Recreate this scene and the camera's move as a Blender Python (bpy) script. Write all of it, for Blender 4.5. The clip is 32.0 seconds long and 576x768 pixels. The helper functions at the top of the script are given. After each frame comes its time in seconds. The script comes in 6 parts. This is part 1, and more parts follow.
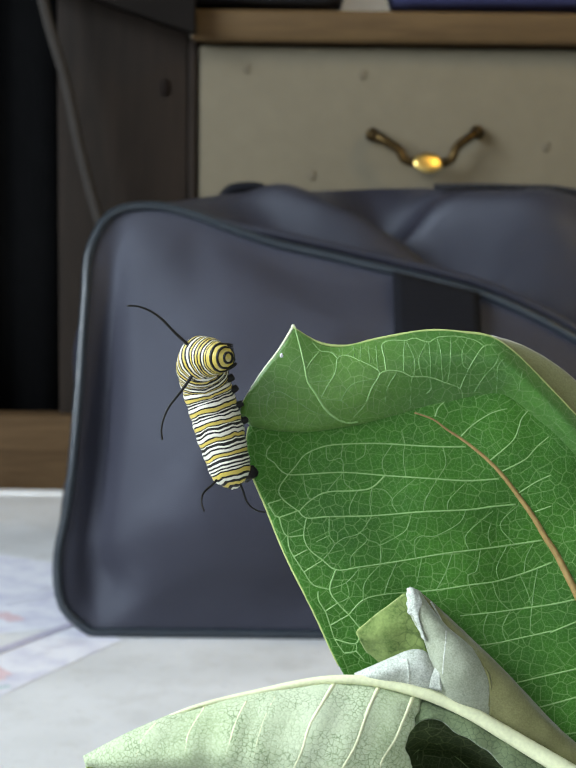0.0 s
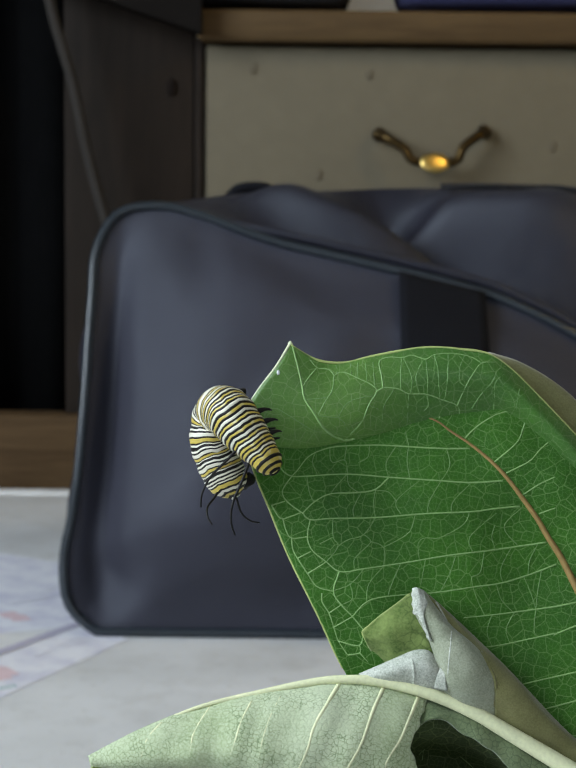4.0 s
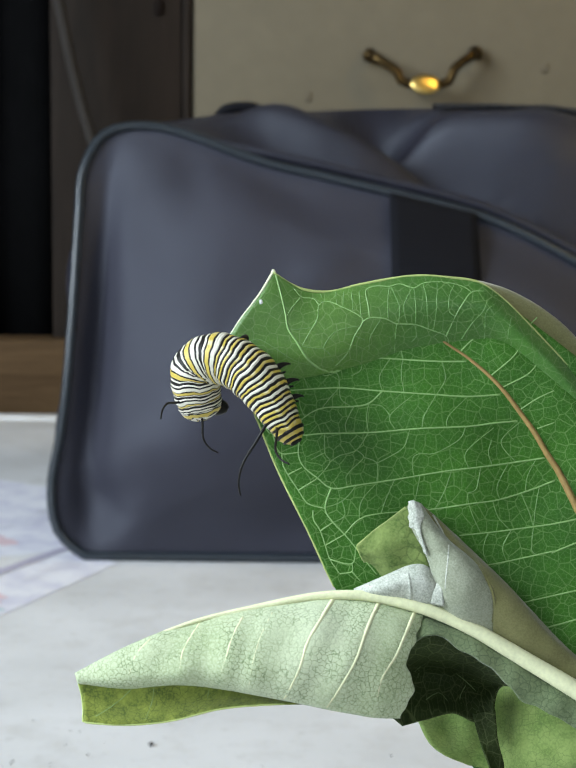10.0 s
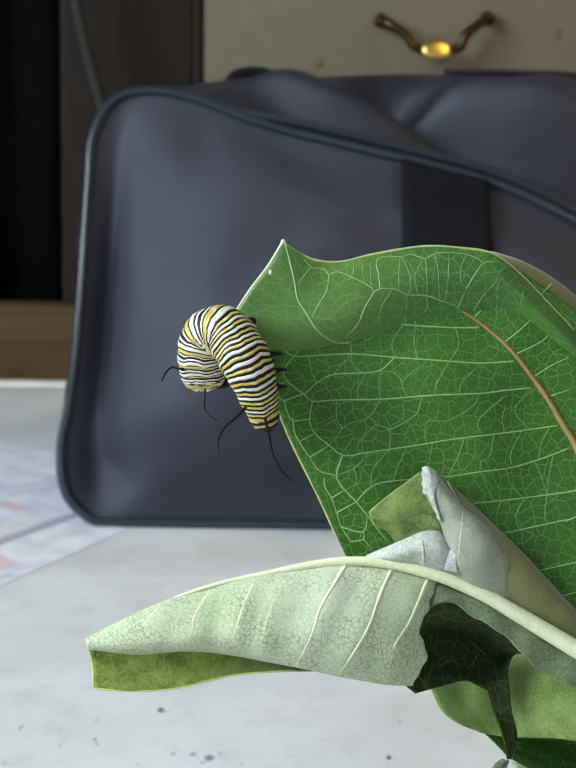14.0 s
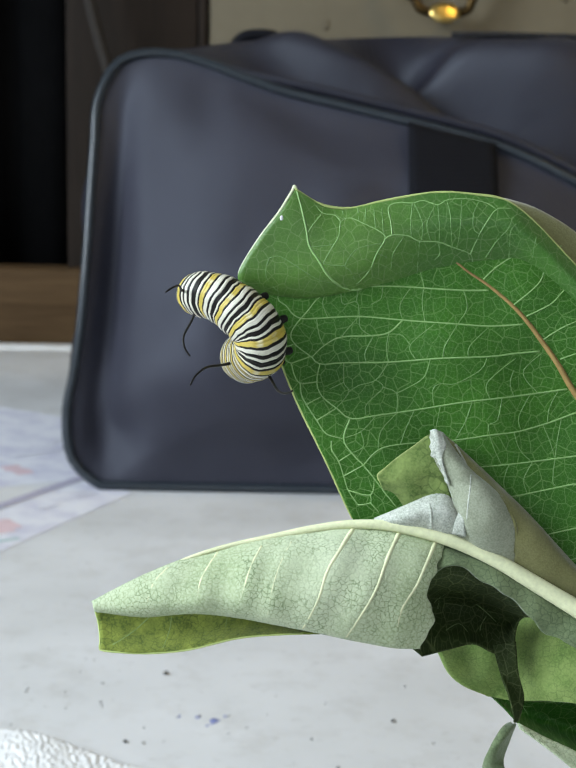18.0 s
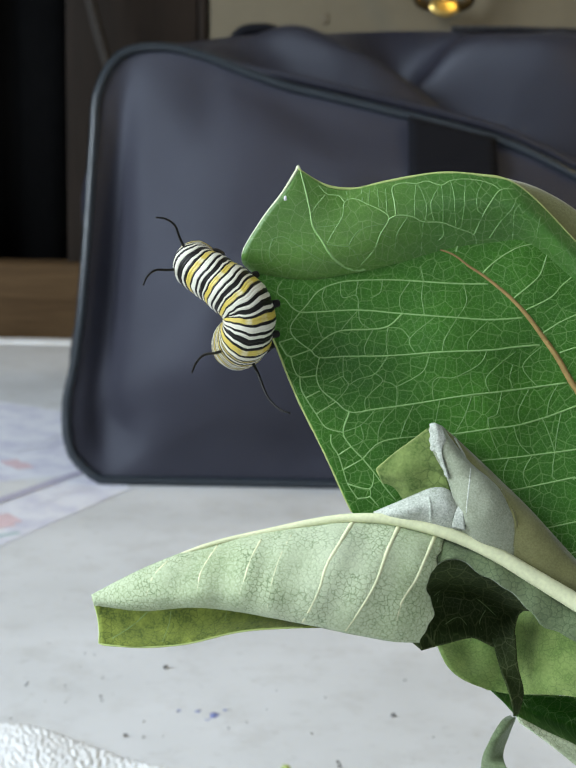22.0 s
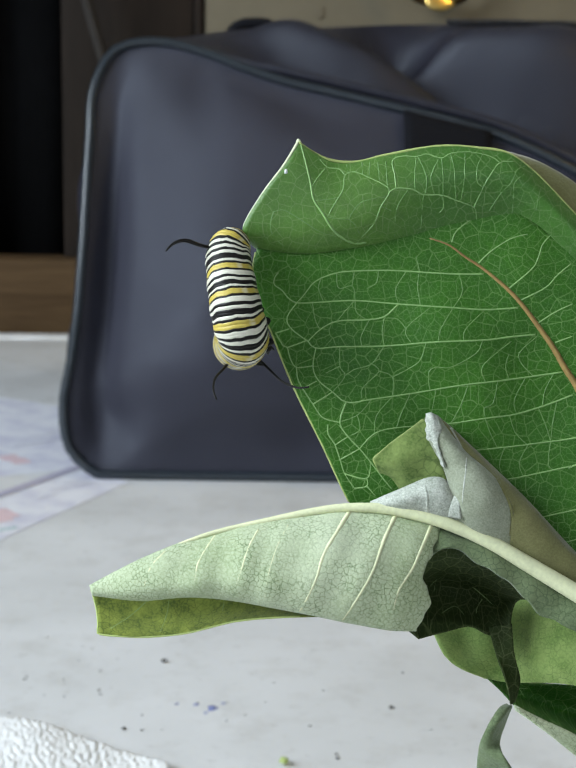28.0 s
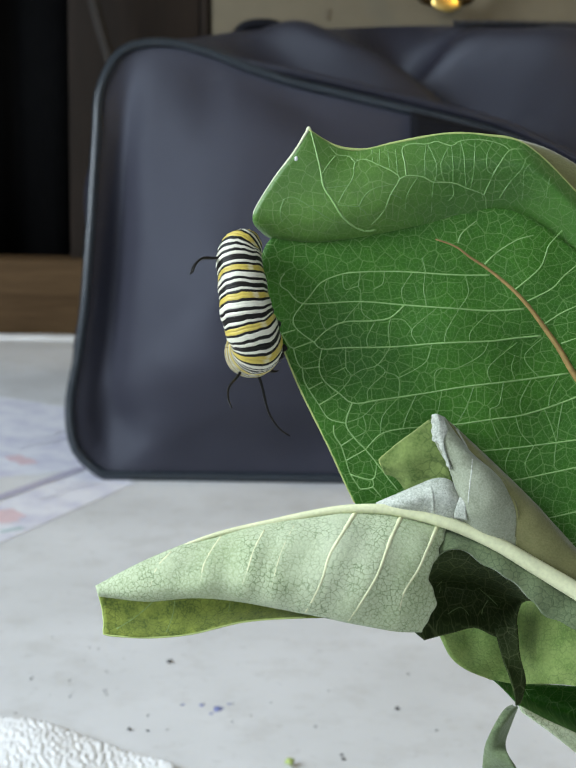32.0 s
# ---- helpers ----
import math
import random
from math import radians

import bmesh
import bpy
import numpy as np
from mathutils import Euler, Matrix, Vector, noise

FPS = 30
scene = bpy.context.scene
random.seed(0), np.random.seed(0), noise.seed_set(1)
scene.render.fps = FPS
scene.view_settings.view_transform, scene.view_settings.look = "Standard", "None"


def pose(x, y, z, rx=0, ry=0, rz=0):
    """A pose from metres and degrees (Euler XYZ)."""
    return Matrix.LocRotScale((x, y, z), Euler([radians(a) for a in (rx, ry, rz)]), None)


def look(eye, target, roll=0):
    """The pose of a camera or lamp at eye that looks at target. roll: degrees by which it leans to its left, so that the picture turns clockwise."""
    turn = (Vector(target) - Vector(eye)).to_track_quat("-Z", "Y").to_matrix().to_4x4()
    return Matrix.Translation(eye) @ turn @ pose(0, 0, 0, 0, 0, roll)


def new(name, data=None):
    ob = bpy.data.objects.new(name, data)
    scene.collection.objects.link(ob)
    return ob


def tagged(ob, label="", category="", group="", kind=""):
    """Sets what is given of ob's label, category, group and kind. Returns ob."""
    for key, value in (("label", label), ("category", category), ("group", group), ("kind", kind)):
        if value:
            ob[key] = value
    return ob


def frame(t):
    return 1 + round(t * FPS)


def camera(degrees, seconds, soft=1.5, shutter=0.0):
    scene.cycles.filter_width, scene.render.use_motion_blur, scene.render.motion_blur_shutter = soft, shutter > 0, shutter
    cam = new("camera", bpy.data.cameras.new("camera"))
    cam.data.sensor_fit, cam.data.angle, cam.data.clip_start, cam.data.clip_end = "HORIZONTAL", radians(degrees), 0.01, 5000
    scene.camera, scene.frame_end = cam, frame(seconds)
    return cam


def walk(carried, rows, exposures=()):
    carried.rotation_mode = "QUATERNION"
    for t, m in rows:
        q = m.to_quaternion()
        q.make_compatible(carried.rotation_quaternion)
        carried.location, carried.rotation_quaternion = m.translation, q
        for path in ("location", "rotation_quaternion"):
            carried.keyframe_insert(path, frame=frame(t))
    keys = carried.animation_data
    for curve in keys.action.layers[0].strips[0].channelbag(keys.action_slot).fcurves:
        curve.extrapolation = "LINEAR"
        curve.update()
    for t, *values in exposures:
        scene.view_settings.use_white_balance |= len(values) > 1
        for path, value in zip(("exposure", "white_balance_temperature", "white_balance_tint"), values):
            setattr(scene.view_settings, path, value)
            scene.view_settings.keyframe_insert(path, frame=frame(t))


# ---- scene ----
# The clip: a striped caterpillar feeds on a milkweed leaf in front of a dark bag on a white table.
PATH = [
    (0, pose(0.0013, -0.0137, 1.0332, 83.021, -0.635, -0.165)),
    (0.5, pose(0.0014, -0.0137, 1.0331, 83.028, -0.575, -0.136)),
    (1, pose(0.0014, -0.0138, 1.0331, 83.075, -0.628, -0.121)),
    (1.5, pose(0.0013, -0.0141, 1.0332, 83.105, -0.637, -0.116)),
    (2, pose(0.0013, -0.0143, 1.0332, 83.106, -0.578, -0.088)),
    (2.5, pose(0.0014, -0.0143, 1.0333, 83.127, -0.626, -0.05)),
    (3, pose(0.0015, -0.014, 1.0332, 83.053, -0.578, -0.01)),
    (3.5, pose(0.0016, -0.0137, 1.0332, 83.014, -0.626, 0.048)),
    (5.5, pose(0.001, -0.0131, 1.0328, 83.014, -0.726, 0.021)),
    (6, pose(0.0011, -0.0118, 1.0321, 82.933, -0.637, 0.003)),
    (6.5, pose(0.0011, -0.0094, 1.031, 82.719, -0.697, -0.028)),
    (7, pose(0.0012, -0.0067, 1.0296, 82.377, -0.738, -0.08)),
    (7.5, pose(0.0012, -0.0048, 1.0287, 81.978, -0.69, -0.166)),
    (8, pose(0.0012, -0.0041, 1.0283, 81.715, -0.662, -0.247)),
    (8.5, pose(0.0011, -0.004, 1.0283, 81.437, -0.745, -0.27)),
    (9, pose(0.001, -0.0039, 1.0283, 81.129, -0.812, -0.317)),
    (9.5, pose(0.001, -0.004, 1.0283, 80.804, -0.79, -0.376)),
    (10, pose(0.0009, -0.0041, 1.0284, 80.625, -0.713, -0.324)),
    (10.5, pose(0.0009, -0.0042, 1.0285, 80.528, -0.724, -0.328)),
    (11, pose(0.0009, -0.004, 1.0284, 80.4, -0.699, -0.314)),
    (11.5, pose(0.0008, -0.0036, 1.0283, 80.28, -0.645, -0.282)),
    (12, pose(0.0008, -0.0032, 1.0281, 80.171, -0.768, -0.238)),
    (12.5, pose(0.0007, -0.003, 1.0281, 80.1, -0.686, -0.191)),
    (13, pose(0.0006, -0.0026, 1.0279, 80.002, -0.748, -0.149)),
    (13.5, pose(0.0004, -0.0018, 1.0277, 79.714, -0.83, -0.06)),
    (14, pose(0.0003, -0.0012, 1.0274, 79.531, -0.85, 0.005)),
    (14.5, pose(0.0002, -0.0008, 1.0272, 79.279, -0.842, 0.035)),
    (16.5, pose(-0.0001, -0.0006, 1.0273, 78.602, -1.001, 0.178)),
    (17, pose(-0.0001, -0.0004, 1.0271, 78.516, -0.986, 0.197)),
    (17.5, pose(-0.0001, -0.0001, 1.0269, 78.413, -1.038, 0.222)),
    (18, pose(-0.0001, 0.0002, 1.0267, 78.352, -0.97, 0.201)),
    (18.5, pose(-0, 0.0003, 1.0267, 78.32, -0.963, 0.19)),
    (19, pose(-0, 0.0002, 1.0268, 78.285, -0.953, 0.212)),
    (19.5, pose(-0, 0.0001, 1.0268, 78.28, -0.963, 0.196)),
    (20, pose(-0, 0.0002, 1.0267, 78.232, -0.982, 0.204)),
    (20.5, pose(0, 0.0005, 1.0265, 78.206, -0.915, 0.178)),
    (21, pose(0, 0.0009, 1.0263, 78.126, -0.944, 0.182)),
    (21.5, pose(0.0001, 0.0008, 1.0263, 78.146, -0.912, 0.183)),
    (22, pose(0, 0.0003, 1.0265, 78.176, -0.951, 0.198)),
    (22.5, pose(0.0001, 0.0001, 1.0266, 78.204, -0.923, 0.203)),
    (23, pose(0.0001, 0.0004, 1.0265, 78.168, -0.956, 0.193)),
    (23.5, pose(0.0002, 0.0006, 1.0264, 78.159, -0.945, 0.175)),
    (24, pose(0.0001, 0.0008, 1.0262, 78.161, -0.947, 0.196)),
    (24.5, pose(0.0001, 0.001, 1.0259, 78.142, -0.879, 0.136)),
    (25, pose(0.0001, 0.0013, 1.0256, 78.137, -0.84, 0.135)),
    (25.5, pose(0.0001, 0.0016, 1.0253, 78.022, -0.88, 0.106)),
    (27.5, pose(0.0001, -0.0007, 1.0258, 77.999, -0.788, 0.084)),
    (28, pose(0.0001, -0.001, 1.026, 78.016, -0.762, 0.058)),
    (28.5, pose(0.0001, -0.0011, 1.0261, 78.037, -0.819, 0.099)),
    (29, pose(0.0001, -0.001, 1.026, 77.986, -0.762, 0.092)),
    (29.5, pose(0.0001, -0.0009, 1.0259, 77.963, -0.742, 0.116)),
    (30, pose(0.0001, -0.0009, 1.0259, 77.965, -0.821, 0.15)),
    (30.5, pose(0, -0.0011, 1.026, 78.021, -0.76, 0.158)),
    (31, pose(0, -0.0013, 1.026, 78.045, -0.746, 0.196)),
    (31.5, pose(0, -0.0013, 1.0261, 78.043, -0.763, 0.205)),
    (32, pose(0.0001, -0.0013, 1.0261, 78.042, -0.783, 0.27)),
]

cam = camera(19.07, 32.0, soft=1.8)
cam.data.dof.use_dof = True
cam.data.dof.focus_distance = 0.29
cam.data.dof.aperture_fstop = 90
walk(cam, PATH, [(0, 0.25), (2, 0.22), (2.6, 0.24), (3, 0.02), (3.5, -0.5), (4.3, -0.12), (5.5, 0.25), (6, 0.23), (9, 0.14), (14, 0.03), (20, -0.03), (28, -0.09), (32, -0.09)])

# ---- light ----
world = bpy.data.worlds.new("sky")
scene.world = world
world.use_nodes = True
sky = world.node_tree.nodes.new("ShaderNodeTexSky")
sky.sky_type, sky.sun_disc = "NISHITA", False
sky.sun_elevation, sky.sun_rotation = radians(40), radians(200)
world.node_tree.links.new(sky.outputs[0], world.node_tree.nodes["Background"].inputs[0])
world.node_tree.nodes["Background"].inputs[1].default_value = 0.1


def area(name, m, sx, sy, watts, colour):
    la = bpy.data.lights.new(name, "AREA")
    la.shape, la.size, la.size_y, la.energy, la.color = "RECTANGLE", sx, sy, watts, colour
    ob = new(name, la)
    ob.matrix_world = m
    return ob


area("window_light", look((-1.62, -0.1, 1.85), (0.4, 0.1, 0.75)), 1.5, 1.0, 76, (0.84, 0.95, 1.03))
# Unseen frontal fill added from behind; no window is known there.
area("rear_fill_light", look((0.3, -1.72, 1.95), (0.1, 0.2, 0.6)), 1.3, 0.7, 6, (0.9, 0.95, 1.0))
area("bulb_light", look((0.8, 0.9, 1.8), (0.3, 1.6, 1.08)), 0.2, 0.2, 3.2, (1.0, 0.7, 0.22))

# ---- materials ----


class Mat:
    """A node material: base colours mixed by noise at two scales, with bump."""

    def __init__(self, name, rough=0.6, metal=0.0, spec=0.5):
        self.m = bpy.data.materials.new(name)
        self.m.use_nodes = True
        self.n, self.l = self.m.node_tree.nodes, self.m.node_tree.links
        self.b = self.n["Principled BSDF"]
        self.b.inputs["Roughness"].default_value = rough
        self.b.inputs["Metallic"].default_value = metal
        self.b.inputs["Specular IOR Level"].default_value = spec
        self.pos = self.n.new("ShaderNodeTexCoord").outputs["Object"]

    def map(self, scale):
        k = self.n.new("ShaderNodeMapping")
        k.inputs["Scale"].default_value = scale
        self.l.new(self.pos, k.inputs["Vector"])
        return k.outputs[0]

    def noise(self, scale, detail=4.0, rough=0.55, vec=None, distort=0.0):
        k = self.n.new("ShaderNodeTexNoise")
        k.inputs["Scale"].default_value, k.inputs["Detail"].default_value = scale, detail
        k.inputs["Roughness"].default_value, k.inputs["Distortion"].default_value = rough, distort
        self.l.new(vec or self.pos, k.inputs["Vector"])
        return k.outputs["Fac"]

    def cells(self, scale, vec=None):
        k = self.n.new("ShaderNodeTexVoronoi")
        k.feature = "DISTANCE_TO_EDGE"
        k.inputs["Scale"].default_value = scale
        self.l.new(vec or self.pos, k.inputs["Vector"])
        return k.outputs["Distance"]

    def warp(self, scale, amount):
        """Object coordinates bent by a noise, so that cells come out irregular."""
        c = self.n.new("ShaderNodeTexNoise")
        c.inputs["Scale"].default_value, c.inputs["Detail"].default_value = scale, 3
        self.l.new(self.pos, c.inputs["Vector"])
        w = self.n.new("ShaderNodeVectorMath")
        w.operation = "MULTIPLY_ADD"
        self.l.new(c.outputs["Color"], w.inputs[0])
        w.inputs[1].default_value = (amount, amount, amount)
        self.l.new(self.pos, w.inputs[2])
        return w.outputs[0]

    def ramp(self, fac, lo, hi):
        k = self.n.new("ShaderNodeMapRange")
        k.inputs["From Min"].default_value, k.inputs["From Max"].default_value = lo, hi
        self.l.new(fac, k.inputs["Value"])
        return k.outputs[0]

    def math(self, op, a, b):
        k = self.n.new("ShaderNodeMath")
        k.operation = op
        for v, s in zip((a, b), k.inputs):
            if isinstance(v, (int, float)):
                s.default_value = v
            else:
                self.l.new(v, s)
        return k.outputs[0]

    def mix(self, fac, a, b):
        k = self.n.new("ShaderNodeMix")
        k.data_type = "RGBA"
        for v, s in zip((fac, a, b), (k.inputs[0], k.inputs[6], k.inputs[7])):
            if isinstance(v, (int, float)):
                s.default_value = v
            elif isinstance(v, tuple):
                s.default_value = (*v, 1)
            else:
                self.l.new(v, s)
        return k.outputs[2]

    def colour(self, c):
        if isinstance(c, tuple):
            self.b.inputs["Base Color"].default_value = (*c, 1)
        else:
            self.l.new(c, self.b.inputs["Base Color"])
        return self

    def rough(self, fac, lo, hi):
        k = self.n.new("ShaderNodeMapRange")
        k.inputs["To Min"].default_value, k.inputs["To Max"].default_value = lo, hi
        self.l.new(fac, k.inputs["Value"])
        self.l.new(k.outputs[0], self.b.inputs["Roughness"])
        return self

    def bump(self, fac, strength, dist):
        k = self.n.new("ShaderNodeBump")
        k.inputs["Strength"].default_value, k.inputs["Distance"].default_value = strength, dist
        self.l.new(fac, k.inputs["Height"])
        old = self.b.inputs["Normal"]
        if old.is_linked:
            self.l.new(old.links[0].from_socket, k.inputs["Normal"])
        self.l.new(k.outputs[0], old)
        return self

    def translucent(self, colour, share):
        t = self.n.new("ShaderNodeBsdfTranslucent")
        if isinstance(colour, tuple):
            t.inputs["Color"].default_value = (*colour, 1)
        else:
            self.l.new(colour, t.inputs["Color"])
        x = self.n.new("ShaderNodeMixShader")
        x.inputs[0].default_value = share
        self.l.new(self.b.outputs[0], x.inputs[1])
        self.l.new(t.outputs[0], x.inputs[2])
        self.l.new(x.outputs[0], self.n["Material Output"].inputs[0])
        return self


def plain(name, colour, rough, metal=0.0, grain=200.0, vary=0.15, bump=0.0, spec=0.5):
    k = Mat(name, rough, metal, spec)
    f = k.math("ADD", k.math("MULTIPLY", k.noise(grain), 0.5), k.math("MULTIPLY", k.noise(grain / 8), 0.5))
    lo, hi = (tuple(c * s for c in colour) for s in (1 - vary, 1 + vary))
    k.colour(k.mix(k.ramp(f, 0.3, 0.7), lo, hi))
    if bump:
        k.bump(f, 0.5, bump)
    return k.m


def leaf_top(name, dark, light, vein, cell=430.0, gloss=0.5, spec=0.32, net=1.0, relief=0.3, sheen=0.0, far=None):
    """The upper side of a leaf: a fine net of pale veins between darker raised cells."""
    k = Mat(name, gloss, 0, spec)
    w = k.n.new("ShaderNodeVectorMath")
    w.operation = "MULTIPLY_ADD"
    col3 = k.n.new("ShaderNodeTexNoise")
    col3.inputs["Scale"].default_value, col3.inputs["Detail"].default_value = 420, 3
    k.l.new(k.pos, col3.inputs["Vector"])
    k.l.new(col3.outputs["Color"], w.inputs[0])
    w.inputs[1].default_value = (0.0006, 0.0006, 0.0006)
    k.l.new(k.pos, w.inputs[2])
    sep, com = k.n.new("ShaderNodeSeparateXYZ"), k.n.new("ShaderNodeCombineXYZ")
    k.l.new(w.outputs[0], sep.inputs[0])
    k.l.new(sep.outputs["X"], com.inputs["X"])
    k.l.new(sep.outputs["Z"], com.inputs["Y"])
    vec = com.outputs[0]
    a, b = k.cells(cell, vec), k.cells(cell * 2.7, vec)
    for nd in k.n:
        if nd.type == "TEX_VORONOI":
            nd.voronoi_dimensions = "2D"
    f = k.ramp(k.noise(55, 5), 0.3, 0.7)
    base = k.mix(f, dark, light)
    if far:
        # sheen of the sky painted as a paler tip, deeper green towards the stalk
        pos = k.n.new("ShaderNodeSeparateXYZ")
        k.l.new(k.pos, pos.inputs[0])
        sheen_fade = k.ramp(k.math("ADD", pos.outputs["X"], k.math("MULTIPLY", k.noise(90, 3), 0.012)), -0.112, -0.098)
        base = k.mix(sheen_fade, base, k.mix(f, *far))
    base = k.mix(k.math("MULTIPLY", k.ramp(k.noise(1100, 3), 0.35, 0.7), 0.35), base, tuple(c * 0.5 for c in dark))
    net2 = k.math("MULTIPLY", k.ramp(b, 0.08, 0.02), 0.26 * net)
    net1 = k.math("MULTIPLY", k.ramp(a, 0.052, 0.018), k.math("ADD", 0.2, k.math("MULTIPLY", k.ramp(k.noise(70, 2), 0.25, 0.75), 0.32)))
    net1 = k.math("MULTIPLY", net1, net)
    col = k.mix(net1, k.mix(net2, base, vein), vein)
    k.colour(col)
    k.rough(f, gloss - 0.06, gloss + 0.12)
    k.bump(k.math("ADD", k.ramp(a, 0.0, 0.14), k.math("MULTIPLY", k.ramp(b, 0.0, 0.14), 0.5)), relief, 0.0002)
    k.b.inputs["Sheen Weight"].default_value = sheen
    k.translucent(k.mix(net1, tuple(c * 2.4 for c in light), vein), 0.2)
    return k.m


def leaf_under(name, lo, hi, vein, cell=900.0, line=0.5, share=0.18, patch=60.0):
    """The downy underside of a leaf, with a crackle of thin dark lines."""
    k = Mat(name, 0.85, 0, 0.2)
    a = k.cells(cell, k.warp(cell * 0.9, 0.9 / cell))
    f = k.ramp(k.noise(patch, 5), 0.3, 0.7)
    g = k.ramp(k.noise(2600, 2), 0.36, 0.64)
    base = k.mix(f, lo, hi)
    base = k.mix(k.math("MULTIPLY", g, 0.45), base, tuple(min(1, c * 1.25) for c in hi))
    crack = k.math("MULTIPLY", k.ramp(a, 0.075, 0.012), k.ramp(k.noise(160, 3), 0.3, 0.62))
    k.colour(k.mix(k.math("MULTIPLY", crack, line), base, vein))
    k.bump(k.ramp(a, 0.0, 0.2), 0.16, 0.0003).bump(g, 0.3, 0.0001)
    k.b.inputs["Sheen Weight"].default_value = 0.25
    k.translucent((0.32, 0.48, 0.2), share)
    return k.m


def downy(name, lo, hi):
    """Leaf covered with a fine felt of hairs."""
    k = Mat(name, 0.95, 0, 0.1)
    g = k.ramp(k.math("ADD", k.math("MULTIPLY", k.noise(3300, 1, 0.6), 0.7), k.math("MULTIPLY", k.noise(900, 3), 0.3)), 0.33, 0.7)
    f = k.ramp(k.noise(130, 4), 0.3, 0.7)
    k.colour(k.mix(k.ramp(k.math("ADD", k.math("MULTIPLY", g, 0.65), k.math("MULTIPLY", f, 0.35)), 0.1, 0.9), lo, hi))
    k.bump(g, 0.28, 0.0002)
    k.b.inputs["Sheen Weight"].default_value = 0.4
    k.translucent((0.3, 0.4, 0.2), 0.1)
    return k.m


GREEN = leaf_top("leaf_green", (0.022, 0.098, 0.008), (0.05, 0.182, 0.013), (0.27, 0.46, 0.15), 500, spec=0.26, net=1.0, relief=0.24, sheen=0.04)
# Paler base holds the tip's sheen; the far greens take over towards the stalk.
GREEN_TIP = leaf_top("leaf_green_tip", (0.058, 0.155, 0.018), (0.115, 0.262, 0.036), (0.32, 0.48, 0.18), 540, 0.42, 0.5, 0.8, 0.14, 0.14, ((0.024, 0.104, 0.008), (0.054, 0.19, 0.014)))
GREEN_DULL = leaf_under("leaf_green_dull", (0.13, 0.235, 0.05), (0.38, 0.5, 0.16), (0.09, 0.16, 0.04), 900, 0.6, 0.3, 330.0)
GREEN_CORNER = leaf_under("leaf_green_corner", (0.05, 0.11, 0.016), (0.25, 0.33, 0.1), (0.03, 0.06, 0.012), 500, 0.6, 0.18, 360.0)
PALE = leaf_under("leaf_underside", (0.38, 0.47, 0.25), (0.61, 0.675, 0.47), (0.12, 0.19, 0.07), 1150, 0.8)
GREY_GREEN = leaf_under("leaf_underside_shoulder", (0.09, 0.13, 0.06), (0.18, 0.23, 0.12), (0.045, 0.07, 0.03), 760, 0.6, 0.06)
OLIVE_UNDER = downy("leaf_underside_olive", (0.15, 0.15, 0.055), (0.24, 0.235, 0.1))
FELT = downy("leaf_felt_grey", (0.24, 0.265, 0.18), (0.42, 0.45, 0.34))
FELT_PALE = downy("leaf_felt_pale", (0.3, 0.33, 0.27), (0.76, 0.78, 0.7))
GREEN_OLIVE = leaf_under("leaf_green_olive", (0.04, 0.07, 0.008), (0.27, 0.32, 0.055), (0.03, 0.05, 0.008), 800, 0.6, 0.18, 380.0)
# Leaf green darkened: shade in the hole and on the strip is put into the colour.
GREEN_SHADED = leaf_top("leaf_green_shaded", (0.018, 0.03, 0.009), (0.045, 0.07, 0.018), (0.2, 0.24, 0.1), 420, 0.7, 0.2)
VEIN = plain("vein_pale_green", (0.23, 0.41, 0.13), 0.5, grain=900)
VEIN_FINE = plain("vein_fine_green", (0.16, 0.32, 0.085), 0.5, grain=900)
RIB_FELT = plain("midrib_cream", (0.7, 0.72, 0.46), 0.85, grain=1600, vary=0.13, bump=0.0001, spec=0.2)
RIM_SHEEN = plain("rim_sheen_cream", (0.66, 0.7, 0.47), 0.6, grain=900, vary=0.1)
RIB = plain("midrib_reddish", (0.31, 0.2, 0.065), 0.5, grain=700, vary=0.3)
WHITE_SKIN = plain("skin_white", (0.68, 0.66, 0.55), 0.42, grain=1500, vary=0.12, bump=0.00012)
YELLOW_SKIN = Mat("skin_yellow", 0.42)
YELLOW_SKIN.colour(YELLOW_SKIN.mix(YELLOW_SKIN.ramp(YELLOW_SKIN.noise(420, 3), 0.55, 0.72), YELLOW_SKIN.mix(YELLOW_SKIN.noise(1500), (0.42, 0.32, 0.03), (0.66, 0.52, 0.12)), (0.66, 0.6, 0.36)))
YELLOW_SKIN = YELLOW_SKIN.bump(YELLOW_SKIN.noise(1500), 0.5, 0.00012).m
BLACK_SKIN = plain("skin_black", (0.009, 0.008, 0.007), 0.45, grain=1500, vary=0.4, bump=0.00012, spec=0.2)
RIM = plain("rim_yellow", (0.38, 0.46, 0.15), 0.6, grain=700)
STEM = plain("stem_green", (0.2, 0.3, 0.1), 0.6, grain=300)


